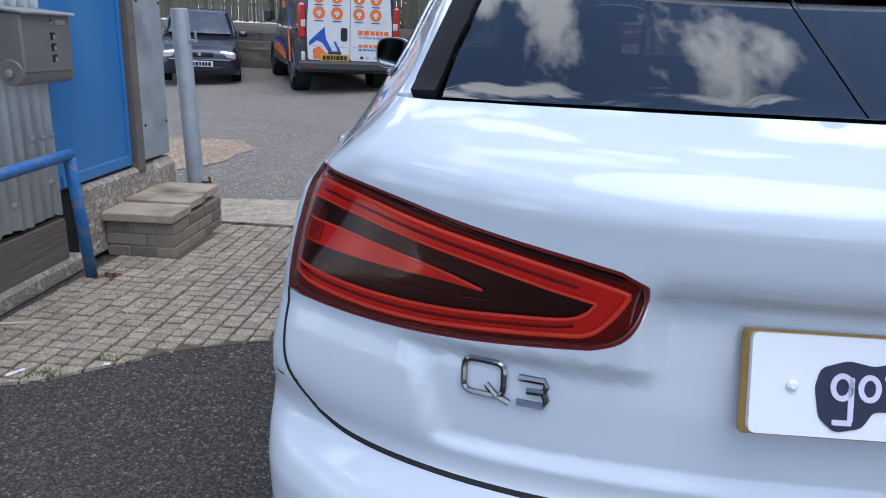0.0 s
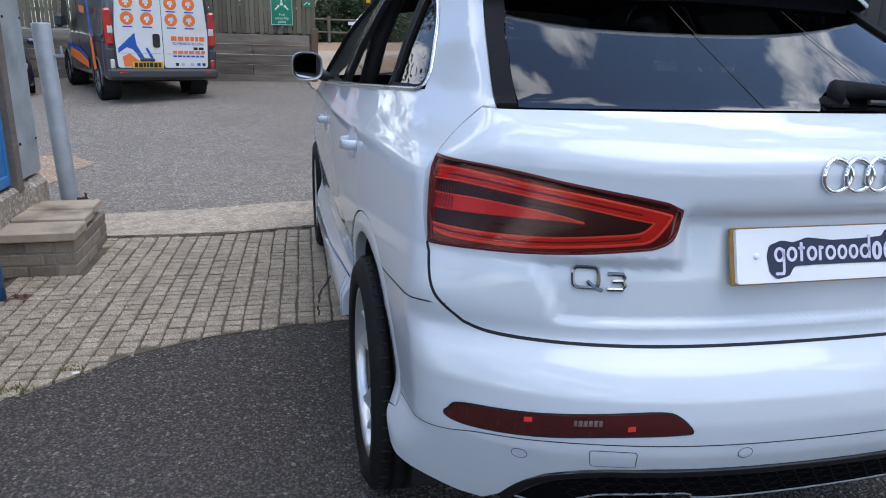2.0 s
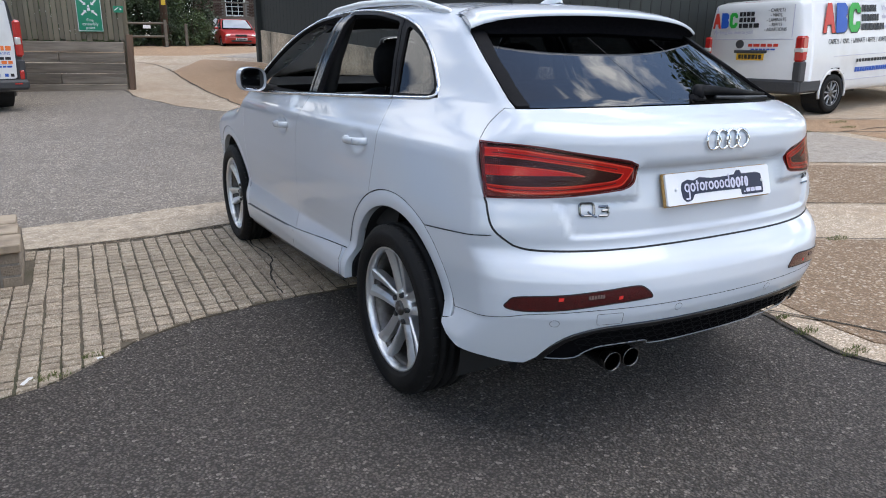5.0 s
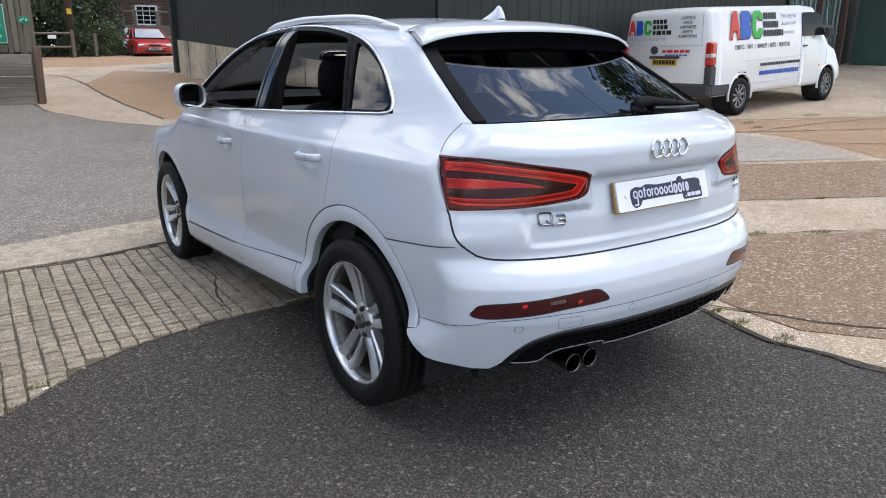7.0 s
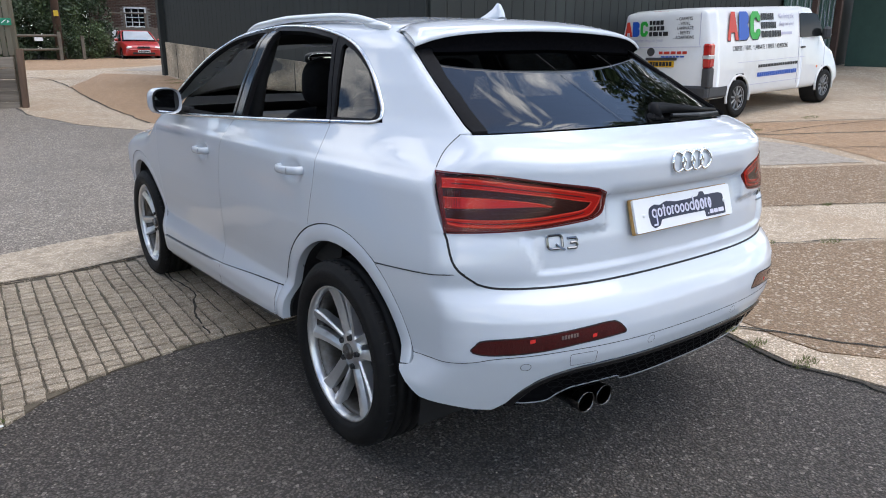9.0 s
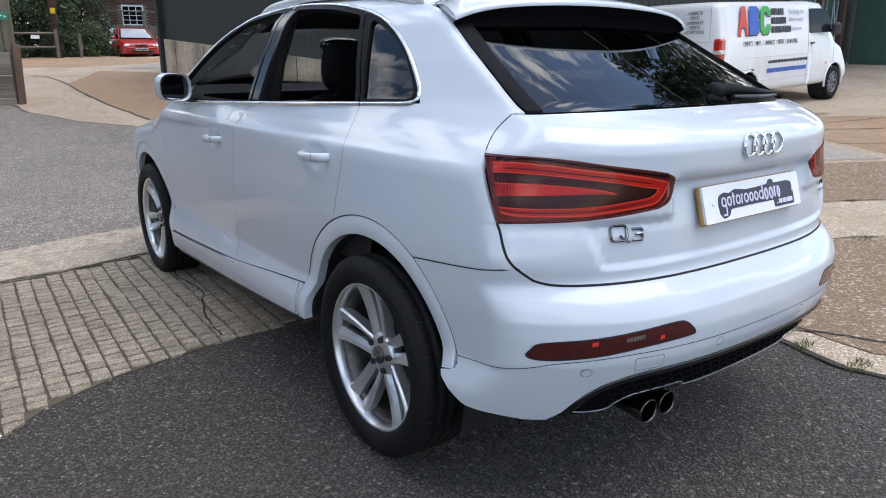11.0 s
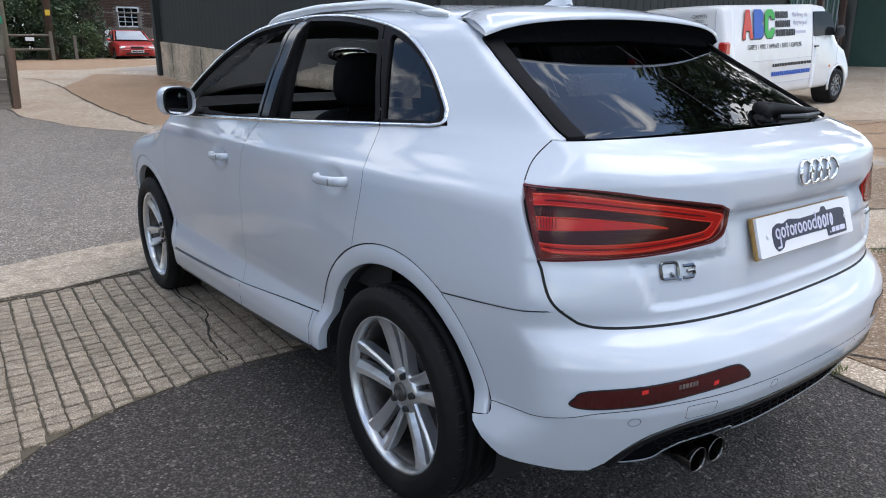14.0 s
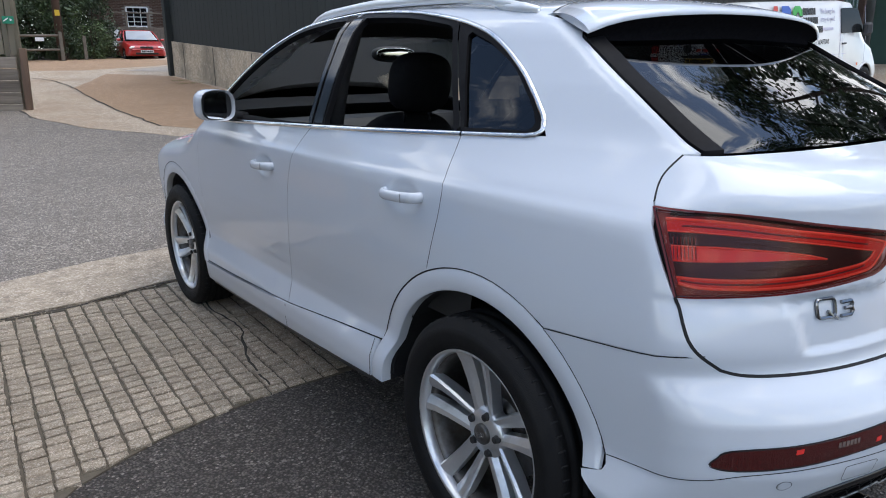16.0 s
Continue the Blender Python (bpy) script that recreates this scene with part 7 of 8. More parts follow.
plinth_top = lambda y: 1.86 + 0.0585 * (y - 20.05)
wall_a = tagged(part("wall_east", sloped(3.85, 4.15, 7.05, 20.05, lambda y: -0.1, plinth_top), M_PLINTH), "low stained rendered plinth wall", "wall", kind="structure")
for y in (8.6, 11.4, 14.2, 16.6, 18.9):
    part("wall_joint", box(3.848, y, plinth_top(y) / 2, 0.010, 0.022, plinth_top(y) - 0.06, 0.002), M_CRACK, wall_a)
clad_a = tagged(part("wall_cladding", sloped(3.90, 4.14, 7.0, 20.0, lambda y: plinth_top(y) - 0.03, lambda y: 6.78), M_CLAD), "dark green profiled sheet cladding", "wall", kind="structure")
RIB = mesh_of("cladding_rib", *box(0, 0, 4.3, 0.008, 0.055, 4.94, 0.003), M_CLAD)
for i in range(43):
    o = new("cladding_rib", RIB)
    o.parent, o.matrix_basis = clad_a, pose(3.901, 7.25 + 0.30 * i, plinth_top(7.25 + 0.30 * i) - 1.86)
part("end_wall", box(9.5, 20.02, 3.4, 11.5, 0.24, 6.8, 0.01), M_CLAD, clad_a)
clad_b = tagged(part("wall_north", box(11.8, 0.16, 3.7, 23.6, 0.24, 6.1, 0.01), M_CLAD), "dark green sheet cladding behind the parked van", "wall", kind="structure")
clad_b.matrix_basis = pose(C0.x, C0.y, 0, 0, 0, bang)
RIB2 = mesh_of("cladding_rib", *box(0, 0, 3.7, 0.055, 0.030, 6.0, 0.010), M_CLAD)
for i in range(76):
    if not 40 < i < 76:
        o = new("cladding_rib", RIB2)
        o.parent, o.matrix_basis = clad_b, pose(0.15 + 0.30 * i, 0.046, 0)
part("plinth", box(11.8, 0.0, 0.75, 23.6, 0.10, 0.75, 0.01), M_PLINTH, clad_b, "pale concrete plinth")
# green steel doors beside the van
for k in range(4):
    x0 = 14.2 + 1.22 * k
    d = tagged(new("door_%d" % (k + 2)), "faded green ribbed steel door leaf", "door", kind="structure")
    d.matrix_basis = clad_b.matrix_basis @ pose(x0, -0.04, 1.02)
    part("leaf", box(0.6, 0, 1.4, 1.16, 0.05, 2.8, 0.006), M_GREENDOOR, d)
    for i in range(5):
        part("leaf_rib", box(0.14 + 0.23 * i, -0.035, 1.4, 0.07, 0.03, 2.6, 0.010), M_GREENDOOR, d)
    for x in (0.36, 0.84):
        part("lock_bar", tube([(x, -0.075, 0.1), (x, -0.075, 2.75)], 0.018, 8), M_GALV, d, smooth=True)
        part("bar_handle", box(x + 0.06, -0.09, 1.15, 0.20, 0.02, 0.035, 0.005), M_GALV, d)
for x in (16.63, 19.2):
    tagged(part("steel_post", box(0, 0, 1.8, 0.20, 0.20, 3.6, 0.01), M_BROWNPOST, m=clad_b.matrix_basis @ pose(x, -0.14, 0.95)), "brown steel door post", "post")
bin_ = thing("green_container", "dark green steel container beside the doors", "container", clad_b.matrix_basis @ pose(20.2, -1.0, 1.12))
part("side", box(0.9, 0, 1.2, 1.8, 1.4, 2.4, 0.02), M_GREENDOOR, bin_)
for i in range(7):
    part("side_rib", box(0.15 + 0.25 * i, -0.71, 1.2, 0.10, 0.03, 2.2, 0.01), M_GREENDOOR, bin_)
for (x, z, w, h) in ((5.2, 4.0, 0.30, 0.22), (8.9, 3.95, 0.9, 0.18)):
    n_ = thing("notice_board", "small pale notice on the dark cladding", "sign", clad_b.matrix_basis @ pose(x, -0.02, z))
    part("board", box(0, 0, 0, w, 0.01, h, 0.003), M_WHITE, n_)

# ---------------------------------------------------------------- far end of the yard
M_RAIL_WOOD = mat("grey_split_rail", (0.17, 0.145, 0.115), 0.9, 0, (0.11, 0.095, 0.075), 8, 6, stretch=(0.2, 1, 1), bump=0.3, bump_scale=40)
M_POLE = mat("creosoted_pole", (0.085, 0.05, 0.032), 0.85, 0, (0.055, 0.034, 0.024), 8, 6, stretch=(1, 1, 0.15))
M_HBRICK = mat("brown_house_brick", (0.12, 0.070, 0.050), 0.9, 0, (0.08, 0.05, 0.038), 14, 6, 0.7, random_var=0.3)
M_YELLOW = plain("yellow_plate", (0.62, 0.42, 0.03), 0.5)
rf = thing("rail_fence", "grey split-rail fence at the yard's far end", "fence", pose(1.2, 31.75, ground_z(1.2, 31.75)))
for x in (0.0, 1.75):
    part("post", box(x, 0, 0.55, 0.13, 0.11, 1.25, 0.012), M_RAIL_WOOD, rf)
for z in (0.48, 1.02):
    part("rail", tube([(-2.6, 0, z - 0.03), (-0.8, 0.02, z), (0.5, 0.0, z - 0.01), (1.8, 0, z + 0.02)], 0.045, 8), M_RAIL_WOOD, rf, smooth=True)
part("post", box(2.65, 0.3, 0.5, 0.12, 0.10, 1.1, 0.012), M_RAIL_WOOD, rf)
part("notice", box(1.0, -0.06, 0.88, 0.30, 0.01, 0.14, 0.003), M_WHITE, rf)
po = thing("telegraph_pole", "brown wooden telegraph pole with a yellow plate", "pole", pose(3.02, 32.35, ground_z(3.0, 32.3) - 0.1))
part("pole", tube([(0, 0, -0.3), (0.02, 0, 4), (0.05, 0, 8.5)], [0.16, 0.145, 0.12], 14), M_POLE, po, smooth=True)
part("warning_plate", box(0, -0.17, 1.95, 0.18, 0.01, 0.22, 0.004), M_YELLOW, po)
hs = thing("house", "brown brick house with a white casement window", "house", pose(6.6, 38.5, 1.38, 0, 0, -8))
part("wall", box(1.5, 2.0, 2.6, 5.2, 4.0, 5.4, 0.02), M_MORTAR, hs)
HB = mesh_of("brick", *box(0, 0, 0, 0.222, 0.03, 0.064, 0.004), M_HBRICK)
rnd = random.Random(3)
WIN = ((0.98, 2.08, 0.98, 0.92),)
rest = []
made = 0
for r in range(46):
    for c in range(22):
        x, z = -1.0 + 0.235 * c + (0.117 if r % 2 else 0), 0.10 + 0.075 * r
        if any(abs(x - wx) < ww / 2 + 0.13 and abs(z - wz) < wh / 2 + 0.05 for wx, wz, ww, wh in WIN) or x > 4.0:
            continue
        if 0.9 < z < 3.2 and x < 1.6 and made < 290:
            o = new("brick", HB)
            o.parent, o.matrix_basis = hs, pose(x, -0.012 + rnd.uniform(-0.003, 0.003), z)
            made += 1
        else:
            rest.append(box(x, -0.012, z, 0.222, 0.03, 0.064, 0.004))
tagged(part("brickwork", merge(*rest), M_HBRICK, hs), kind="stuff")
for wx, wz, ww, wh in WIN:
    wn_ = part("window", merge(box(wx - ww / 2, -0.02, wz, 0.07, 0.06, wh, 0.005), box(wx + ww / 2, -0.02, wz, 0.07, 0.06, wh, 0.005), box(wx, -0.02, wz - wh / 2, ww, 0.07, 0.07, 0.005), box(wx, -0.02, wz + wh / 2, ww, 0.06, 0.07, 0.005)), M_WHITE, hs, "white painted casement window")
    for i in (-1, 1):
        part("glazing_bar", box(wx + i * ww / 6, -0.018, wz, 0.03, 0.03, wh, 0.003), M_WHITE, wn_)
    for i in (-1, 0, 1):
        part("glazing_bar", box(wx, -0.018, wz + i * wh / 4, ww, 0.03, 0.03, 0.003), M_WHITE, wn_)
    part("pane", box(wx, 0.0, wz, ww, 0.008, wh, 0.001), M_GLOSSBLACK, wn_)
part("eave", box(1.5, -0.2, 4.9, 5.8, 0.6, 0.2, 0.02), M_WHITE, hs)
part("roof", prism([(-1.0, 5.0), (2.0, 7.2), (5.0, 5.0)], -1.3, 4.3, "x"), M_HBRICK, hs)
gt = thing("yard_gate", "dark board gate with a rail on top", "gate", pose(5.6, 36.2, ground_z(5.6, 36.2) - 0.1, 0, 0, -6) @ Matrix.Diagonal((1.137, 1, 1.137, 1)))
for i in range(26):
    part("gate_board", box(0.06 + 0.13 * i, 0, 0.62, 0.118, 0.03, 1.25 + 0.02 * (i % 3), 0.004), M_OLDWOOD, gt)
part("top_rail", box(1.65, -0.02, 1.82, 3.5, 0.05, 0.06, 0.006), M_RAIL_WOOD, gt)
for x in (0.0, 0.8, 1.65, 2.5, 3.35):
    part("gate_post", box(x, 0.03, 0.9, 0.09, 0.09, 1.85, 0.006), M_OLDWOOD, gt)
part("notice", box(0.45, -0.04, 1.0, 0.36, 0.01, 0.27, 0.003), M_WHITE, gt)
bl = thing("marker_post", "yellow marker post beside the gate", "post", pose(6.9, 30.2, ground_z(6.9, 30.2)))
part("marker", tube([(0, 0, 0), (0, 0, 1.15)], 0.06, 10), M_YELLOW, bl, smooth=True)

# ---------------------------------------------------------------- pavers
PA, PW, PH = radians(-2.0), 0.083, 0.064
PD, PN = Vector((math.cos(PA), math.sin(PA))), Vector((-math.sin(PA), math.cos(PA)))
EDGE_X = [-2.7, -2.08, -1.97, -1.855, -1.746, -1.587, -1.445, -1.18, -0.92, -0.70, -0.3, 0.4, 1.0]
EDGE_Y = [1.38, 1.585, 1.68, 1.77, 1.885, 1.966, 2.029, 2.088, 2.13, 2.13, 2.16, 2.1, 1.9]


def near_edge(x):
    return float(np.interp(x, EDGE_X, EDGE_Y))


def far_edge(x):
    return float(np.interp(x, [-2.7, -1.8, -1.33, -0.9, 0.7], [3.79, 3.785, 3.80, 3.91, 4.18]))


bed = wobble([(-2.55, 1.44)] + list(zip(EDGE_X[1:-1], EDGE_Y[1:-1])) + [(0.6, 2.05), (0.6, 4.15), (-0.9, 3.92), (-1.33, 3.81), (-1.8, 3.795), (-2.55, 3.80)], 0.012, 0.10, 31)
paving = sheet("pavement", bed, M_JOINT, 0.006, 0.3, "small buff concrete pavers with dirty joints", edge=0.01)
PM = []
rnd = random.Random(12)
GX, GY = 0.0108, 0.0088                     # the grooves along the strip are wider than those across


def paver_geo(lx, ly):
    V, F = box(0, 0, 0, lx, ly, 0.022, 0.004)
    return [(x + rnd.uniform(-0.0028, 0.0028), y + rnd.uniform(-0.0028, 0.0028), z + rnd.uniform(-0.0012, 0.0012)) for x, y, z in V], F


for v in range(10):
    PM.append(mesh_of("paver", *paver_geo(PW - GX, PH - GY), M_PAVER))
whole, cut = [], []
for i in range(-34, 14):
    for j in range(0, 46):
        wav = 0.006 * noise.noise((i * 3.1, j * 0.2, 4.0))
        c = PD * (i * PW + wav + rnd.uniform(-0.0015, 0.0015)) + PN * (1.15 + j * PH + 0.006 * noise.noise((i * 0.5, j * 2.7, 9.0)))
        if not (-2.55 < c.x < 0.55) or c.y > far_edge(c.x) - 0.035 or (c.x < -2.2 and c.y > 3.0):
            continue
        low = near_edge(c.x) + 0.012 * noise.noise((c.x * 14, 2.0, 0.0))
        if c.y - PH / 2 > low:
            whole.append(c)
        elif c.y + PH / 2 - low > 0.03:
            cut.append((c, low))


def keep(c):
    return -2.05 < c.x < -0.75 and c.y < 3.2


near = sorted((c for c in whole if keep(c)), key=lambda c: c.y)[:290]
ids = {id(c) for c in near}
joined = []
for c in whole:
    m = pose(c.x, c.y, 0.006 + rnd.uniform(-0.0015, 0.0025), rnd.uniform(-0.8, 0.8), rnd.uniform(-0.8, 0.8), math.degrees(PA) + rnd.uniform(-1.0, 1.0))
    if id(c) in ids:
        o = new("paver", PM[rnd.randrange(10)])
        o.parent, o.matrix_basis = paving, m
    else:
        joined.append(moved(paver_geo(PW - GX, PH - GY), m))
for c, low in cut:
    top = c.y + PH / 2 - GY / 2
    xa, xb = c.x - (PW - GX) / 2, c.x + (PW - GX) / 2
    la, lb = (min(near_edge(x) + 0.010 * noise.noise((x * 14, 2.0, 0.0)), top - 0.008) for x in (xa, xb))
    joined.append(prism([(xa, la), (xb, lb), (xb, top), (xa, top)], -0.006, 0.0145, "z", 0.003))
tagged(part("paver_field", merge(*joined), M_PAVER, paving), kind="stuff")
crack("paving_crack", [(-0.96, 2.18), (-0.94, 2.37), (-0.86, 2.75), (-0.80, 3.1), (-0.82, 3.5)], 0.007, 20, 0.0185, label="dark crack across the pavers")

# ---------------------------------------------------------------- parked vehicles
M_VANWHITE = mat("white_van_paint", (0.74, 0.75, 0.75), 0.35, 0, (0.70, 0.71, 0.71), 5, 5, coat=0.6, big=(0.62, 0.61, 0.59), big_scale=1.0, big_mix=0.2)
M_VANGREY = mat("dark_grey_van_paint", (0.075, 0.078, 0.085), 0.3, 0.3, (0.06, 0.063, 0.07), 8, 4, coat=0.7)
M_DKPLASTIC = mat("grey_bumper_plastic", (0.040, 0.042, 0.046), 0.65, 0, (0.055, 0.057, 0.06), 30, 4)
M_VGLASS = mat("dark_vehicle_glass", (0.012, 0.014, 0.015), 0.06, 0, (0.016, 0.018, 0.019), 3, 3, spec=0.06)
M_VLAMP = mat("red_van_lamp", (0.50, 0.020, 0.016), 0.2, 0, (0.38, 0.014, 0.012), 60, 3, coat=1.0)
M_VLAMPW = mat("clear_van_lamp", (0.70, 0.68, 0.66), 0.15, 0.2, (0.6, 0.58, 0.56), 60, 3, coat=1.0)
M_RED, M_BLUEP, M_GREENP = plain("red_print", (0.62, 0.05, 0.03), 0.45), plain("blue_print", (0.02, 0.10, 0.48), 0.45), plain("green_print", (0.03, 0.40, 0.05), 0.45)
M_ORANGEP, M_INK, M_LILAC = plain("orange_print", (0.85, 0.20, 0.04), 0.45), plain("black_print", (0.015, 0.015, 0.017), 0.5), plain("faded_lilac_print", (0.50, 0.49, 0.62), 0.5)
M_NPYELLOW = plain("yellow_number_plate", (0.72, 0.42, 0.02), 0.4)
M_REDPAINT = mat("faded_red_car_paint", (0.42, 0.020, 0.018), 0.35, 0, (0.36, 0.017, 0.015), 4, 4, coat=0.6)
M_NAVYPAINT = mat("navy_car_paint", (0.020, 0.024, 0.055), 0.3, 0.2, (0.016, 0.019, 0.045), 6, 4, coat=0.8)


def hull(stations, step=0.06, holes=(), ring=(0.10, 0.10)):
    """A smooth body from cross-sections (y, low, high, half width low, half width high); holes: (y, z, radius) wheel openings."""
    S = np.array(stations, float)
    ysamp = np.arange(S[0, 0], S[-1, 0] + 1e-6, step)
    ysamp = np.unique(np.concatenate([ysamp, S[:, 0]]))
    V, F = [], []
    m = 0
    for y in ysamp:
        lo, hi, wl, wh = (np.interp(y, S[:, 0], S[:, k]) for k in range(1, 5))
        loop = []
        nside = 14
        r0, r1 = min(ring[0], (hi - lo) * 0.3), min(ring[1], (hi - lo) * 0.3)
        zs = np.linspace(lo + r0, hi - r1, nside)
        bul = 0.035 * np.sin(np.pi * np.clip((zs - lo) / (hi - lo), 0, 1))
        xs_ = wl + (wh - wl) * np.clip((zs - lo) / (hi - lo), 0, 1) ** 1.6 + bul
        loop += [(float(xs_[0]) - r0, float(lo))] + [(float(xs_[0]) - r0 * (1 - math.sin(a)), float(lo + r0 * (1 - math.cos(a)))) for a in (0.5, 1.0)]
        loop += [(float(a), float(b)) for a, b in zip(xs_, zs)]
        loop += [(float(xs_[-1]) - r1 * (1 - math.cos(a)), float(hi - r1 * (1 - math.sin(a)))) for a in (0.5, 1.0)] + [(float(xs_[-1]) - r1, float(hi)), (float(xs_[-1]) * 0.4, float(hi + 0.012))]
        full = loop + [(-x, z) for x, z in loop[::-1]]
        m = len(full)
        V += [(x, float(y), z) for x, z in full]
    for i in range(len(ysamp) - 1):
        for k in range(m):
            j = (k + 1) % m
            q = (i * m + k, (i + 1) * m + k, (i + 1) * m + j, i * m + j)
            c = np.mean([V[t] for t in q], axis=0)
            if any(math.hypot(c[1] - hy, c[2] - hz) < hr for hy, hz, hr in holes) and abs(c[0]) > 0.45:
                continue
            F.append(q)
    F.append(tuple(range(m)))
    F.append(tuple((len(ysamp) - 1) * m + k for k in range(m))[::-1])
    return V, F


def road_wheel(parent, x, y, z, r, side, spokes=9, alloy=M_LIP):
    """A simple wheel: side +1 looks to +x."""
    w = part("wheel", lathe([(r * 0.62, -0.08), (r * 0.80, -0.10), (r * 0.97, -0.095), (r, -0.07), (r, 0.07), (r * 0.97, 0.095), (r * 0.80, 0.10), (r * 0.66, 0.092), (r * 0.63, 0.07)], 36, "x", caps=False), M_TYRE, parent, "black tyre on a silver wheel", smooth=True, m=pose(x, y, z, 0, 0, 0 if side > 0 else 180))
    part("rim", lathe([(r * 0.63, 0.085), (r * 0.66, 0.092), (r * 0.64, 0.06), (r * 0.60, 0.055)], 36, "x", caps=False), alloy or M_BADGE, w, smooth=True)
    part("inner_rim", lathe([(r * 0.62, 0.04), (r * 0.58, 0.0), (r * 0.2, -0.01), (0, -0.01)], 28, "x"), M_BLACK, w)
    for i in range(spokes):
        part("spoke", moved(box(0.062, 0, r * 0.36, 0.03, r * 0.10, r * 0.52, 0.008), Matrix.Rotation(2 * math.pi * i / spokes, 4, "X")), alloy or M_BADGE, w)
    part("hub", lathe([(r * 0.17, 0.04), (r * 0.16, 0.085), (0.0, 0.09)], 16, "x"), M_DISC, w)
    return w


def arch_lip(parent, x, y, z, r, side, material):
    pts = [(x, y + r * math.cos(a), z + r * math.sin(a)) for a in np.linspace(-0.25, math.pi + 0.25, 24)]
    part("arch_lip", tube(pts, 0.022, 6), material, parent, smooth=True)
    V, F = lathe([(r, -0.30), (r, 0.0)], 24, "x", caps=False)
    part("arch_liner", ([(x - 0.01 * side + (v[0] if side > 0 else -v[0]), y + v[1], z + v[2]) for v in V], F), M_GAP, parent)


def bars(parent, m, rows, material, name="text_bar"):
    """Plain bars in place of lettering: (x, z, width, height) each, in the plane of m."""
    for x, z, w, h in rows:
        part(name, flat([(x - w / 2, z - h / 2), (x + w / 2, z - h / 2), (x + w / 2, z + h / 2), (x - w / 2, z + h / 2)], -0.002, 0.0), material, parent, m=m)


def word_row(n, x0, x1, z, h, rnd):
    """A run of bars that fills a line as short words would."""
    out, x = [], x0
    ws = [rnd.uniform(0.6, 1.3) for _ in range(n)]
    k = (x1 - x0) / (sum(ws) + 0.25 * (n - 1))
    for w in ws:
        out.append((x + w * k / 2, z, w * k, h))
        x += (w + 0.25) * k
    return out


# white van: rear at y = 0, nose towards +y, then turned towards +x
vz = ground_z(9.35, 5.7)
VR = pose(9.33, 6.60, vz + 0.005, 0, 0, -88.4) @ pose(0, -0.76, 0, 2.75)
VR = VR @ Matrix.Diagonal((1, 0.943, 0.93, 1))
van = thing("van", "white panel van with coloured sign-writing and alloy wheels", "van", VR)
VH = [(0.0, 0.52, 1.84, 0.86, 0.76), (0.06, 0.42, 1.92, 0.90, 0.79), (0.3, 0.36, 1.96, 0.915, 0.81), (3.3, 0.33, 1.97, 0.915, 0.82), (3.75, 0.33, 1.94, 0.915, 0.80), (4.05, 0.33, 1.76, 0.915, 0.76), (4.45, 0.33, 1.40, 0.915, 0.74), (4.62, 0.33, 1.20, 0.91, 0.76), (5.0, 0.34, 1.06, 0.88, 0.74), (5.2, 0.36, 0.92, 0.82, 0.70), (5.29, 0.42, 0.72, 0.76, 0.66)]
part("body", hull(VH, 0.05, ((1.0, 0.36, 0.385), (4.4, 0.36, 0.385))), M_VANWHITE, van, smooth=True)
for y in (1.0, 4.4):
    for s in (-1, 1):
        arch_lip(van, s * 0.925, y, 0.36, 0.39, s, M_VANWHITE)
        road_wheel(van, s * 0.84, y, 0.335, 0.335, s, 9)


def side_at(y, z, out=0.004):
    """On the van's right flank, upright in the leaning skin."""
    zz = (z - 0.33) / 1.64
    x = 0.915 + (0.82 - 0.915) * max(zz, 0) ** 1.6 + 0.035 * math.sin(math.pi * min(max(zz, 0), 1))
    lean = math.degrees(math.atan2(-0.095 * 1.6 * max(zz, 0.01) ** 0.6 / 1.64 + 0.035 * math.pi / 1.64 * math.cos(math.pi * zz), 1))
    return pose(x + out, y, z, 0, 0, 90) @ pose(0, 0, 0, lean)


bs = part("side_groove", box(0, 0, 0, 2.5, 0.006, 0.008, 0.002), M_LILAC, van, m=side_at(2.2, 0.98, 0.001))
part("side_groove", box(0, 0, 0, 2.3, 0.006, 0.010, 0.002), M_LILAC, van, m=side_at(2.2, 0.55, 0.001))
for y in (3.17, 4.28):
    for z, h in ((1.55, 0.62), (1.0, 0.5), (0.62, 0.3)):
        part("door_seam", box(0, 0, 0, 0.008, 0.006, h, 0.002), M_LILAC, van, m=side_at(y, z, 0.001))
win = [(-0.52, -0.22), (0.50, -0.22), (0.22, 0.22), (-0.02, 0.25), (-0.52, 0.25)]
part("cab_window", flat(round_poly(win, 0.04), -0.004, 0.006), M_VGLASS, van, "dark cab side window", m=side_at(3.72, 1.58, 0.006))
part("cab_window", flat(round_poly([(-x, z) for x, z in win], 0.04), -0.004, 0.006), M_VGLASS, van, "dark cab side window", m=pose(0, 0, 0) @ Matrix.Diagonal((-1, 1, 1, 1)) @ side_at(3.72, 1.58, 0.006) @ Matrix.Diagonal((-1, 1, 1, 1)))
part("door_handle", box(0, 0, 0, 0.16, 0.03, 0.035, 0.010), M_DKPLASTIC, van, "dark door handle", m=side_at(3.33, 1.17, 0.012))
part("wing_mirror", box(1.00, 4.12, 1.42, 0.16, 0.14, 0.26, 0.05), M_DKPLASTIC, van, "black wing mirror")
part("fuel_cap", box(0, 0, 0, 0.05, 0.004, 0.05, 0.002), M_ORANGEP, van, m=side_at(4.0, 0.75, 0.002))
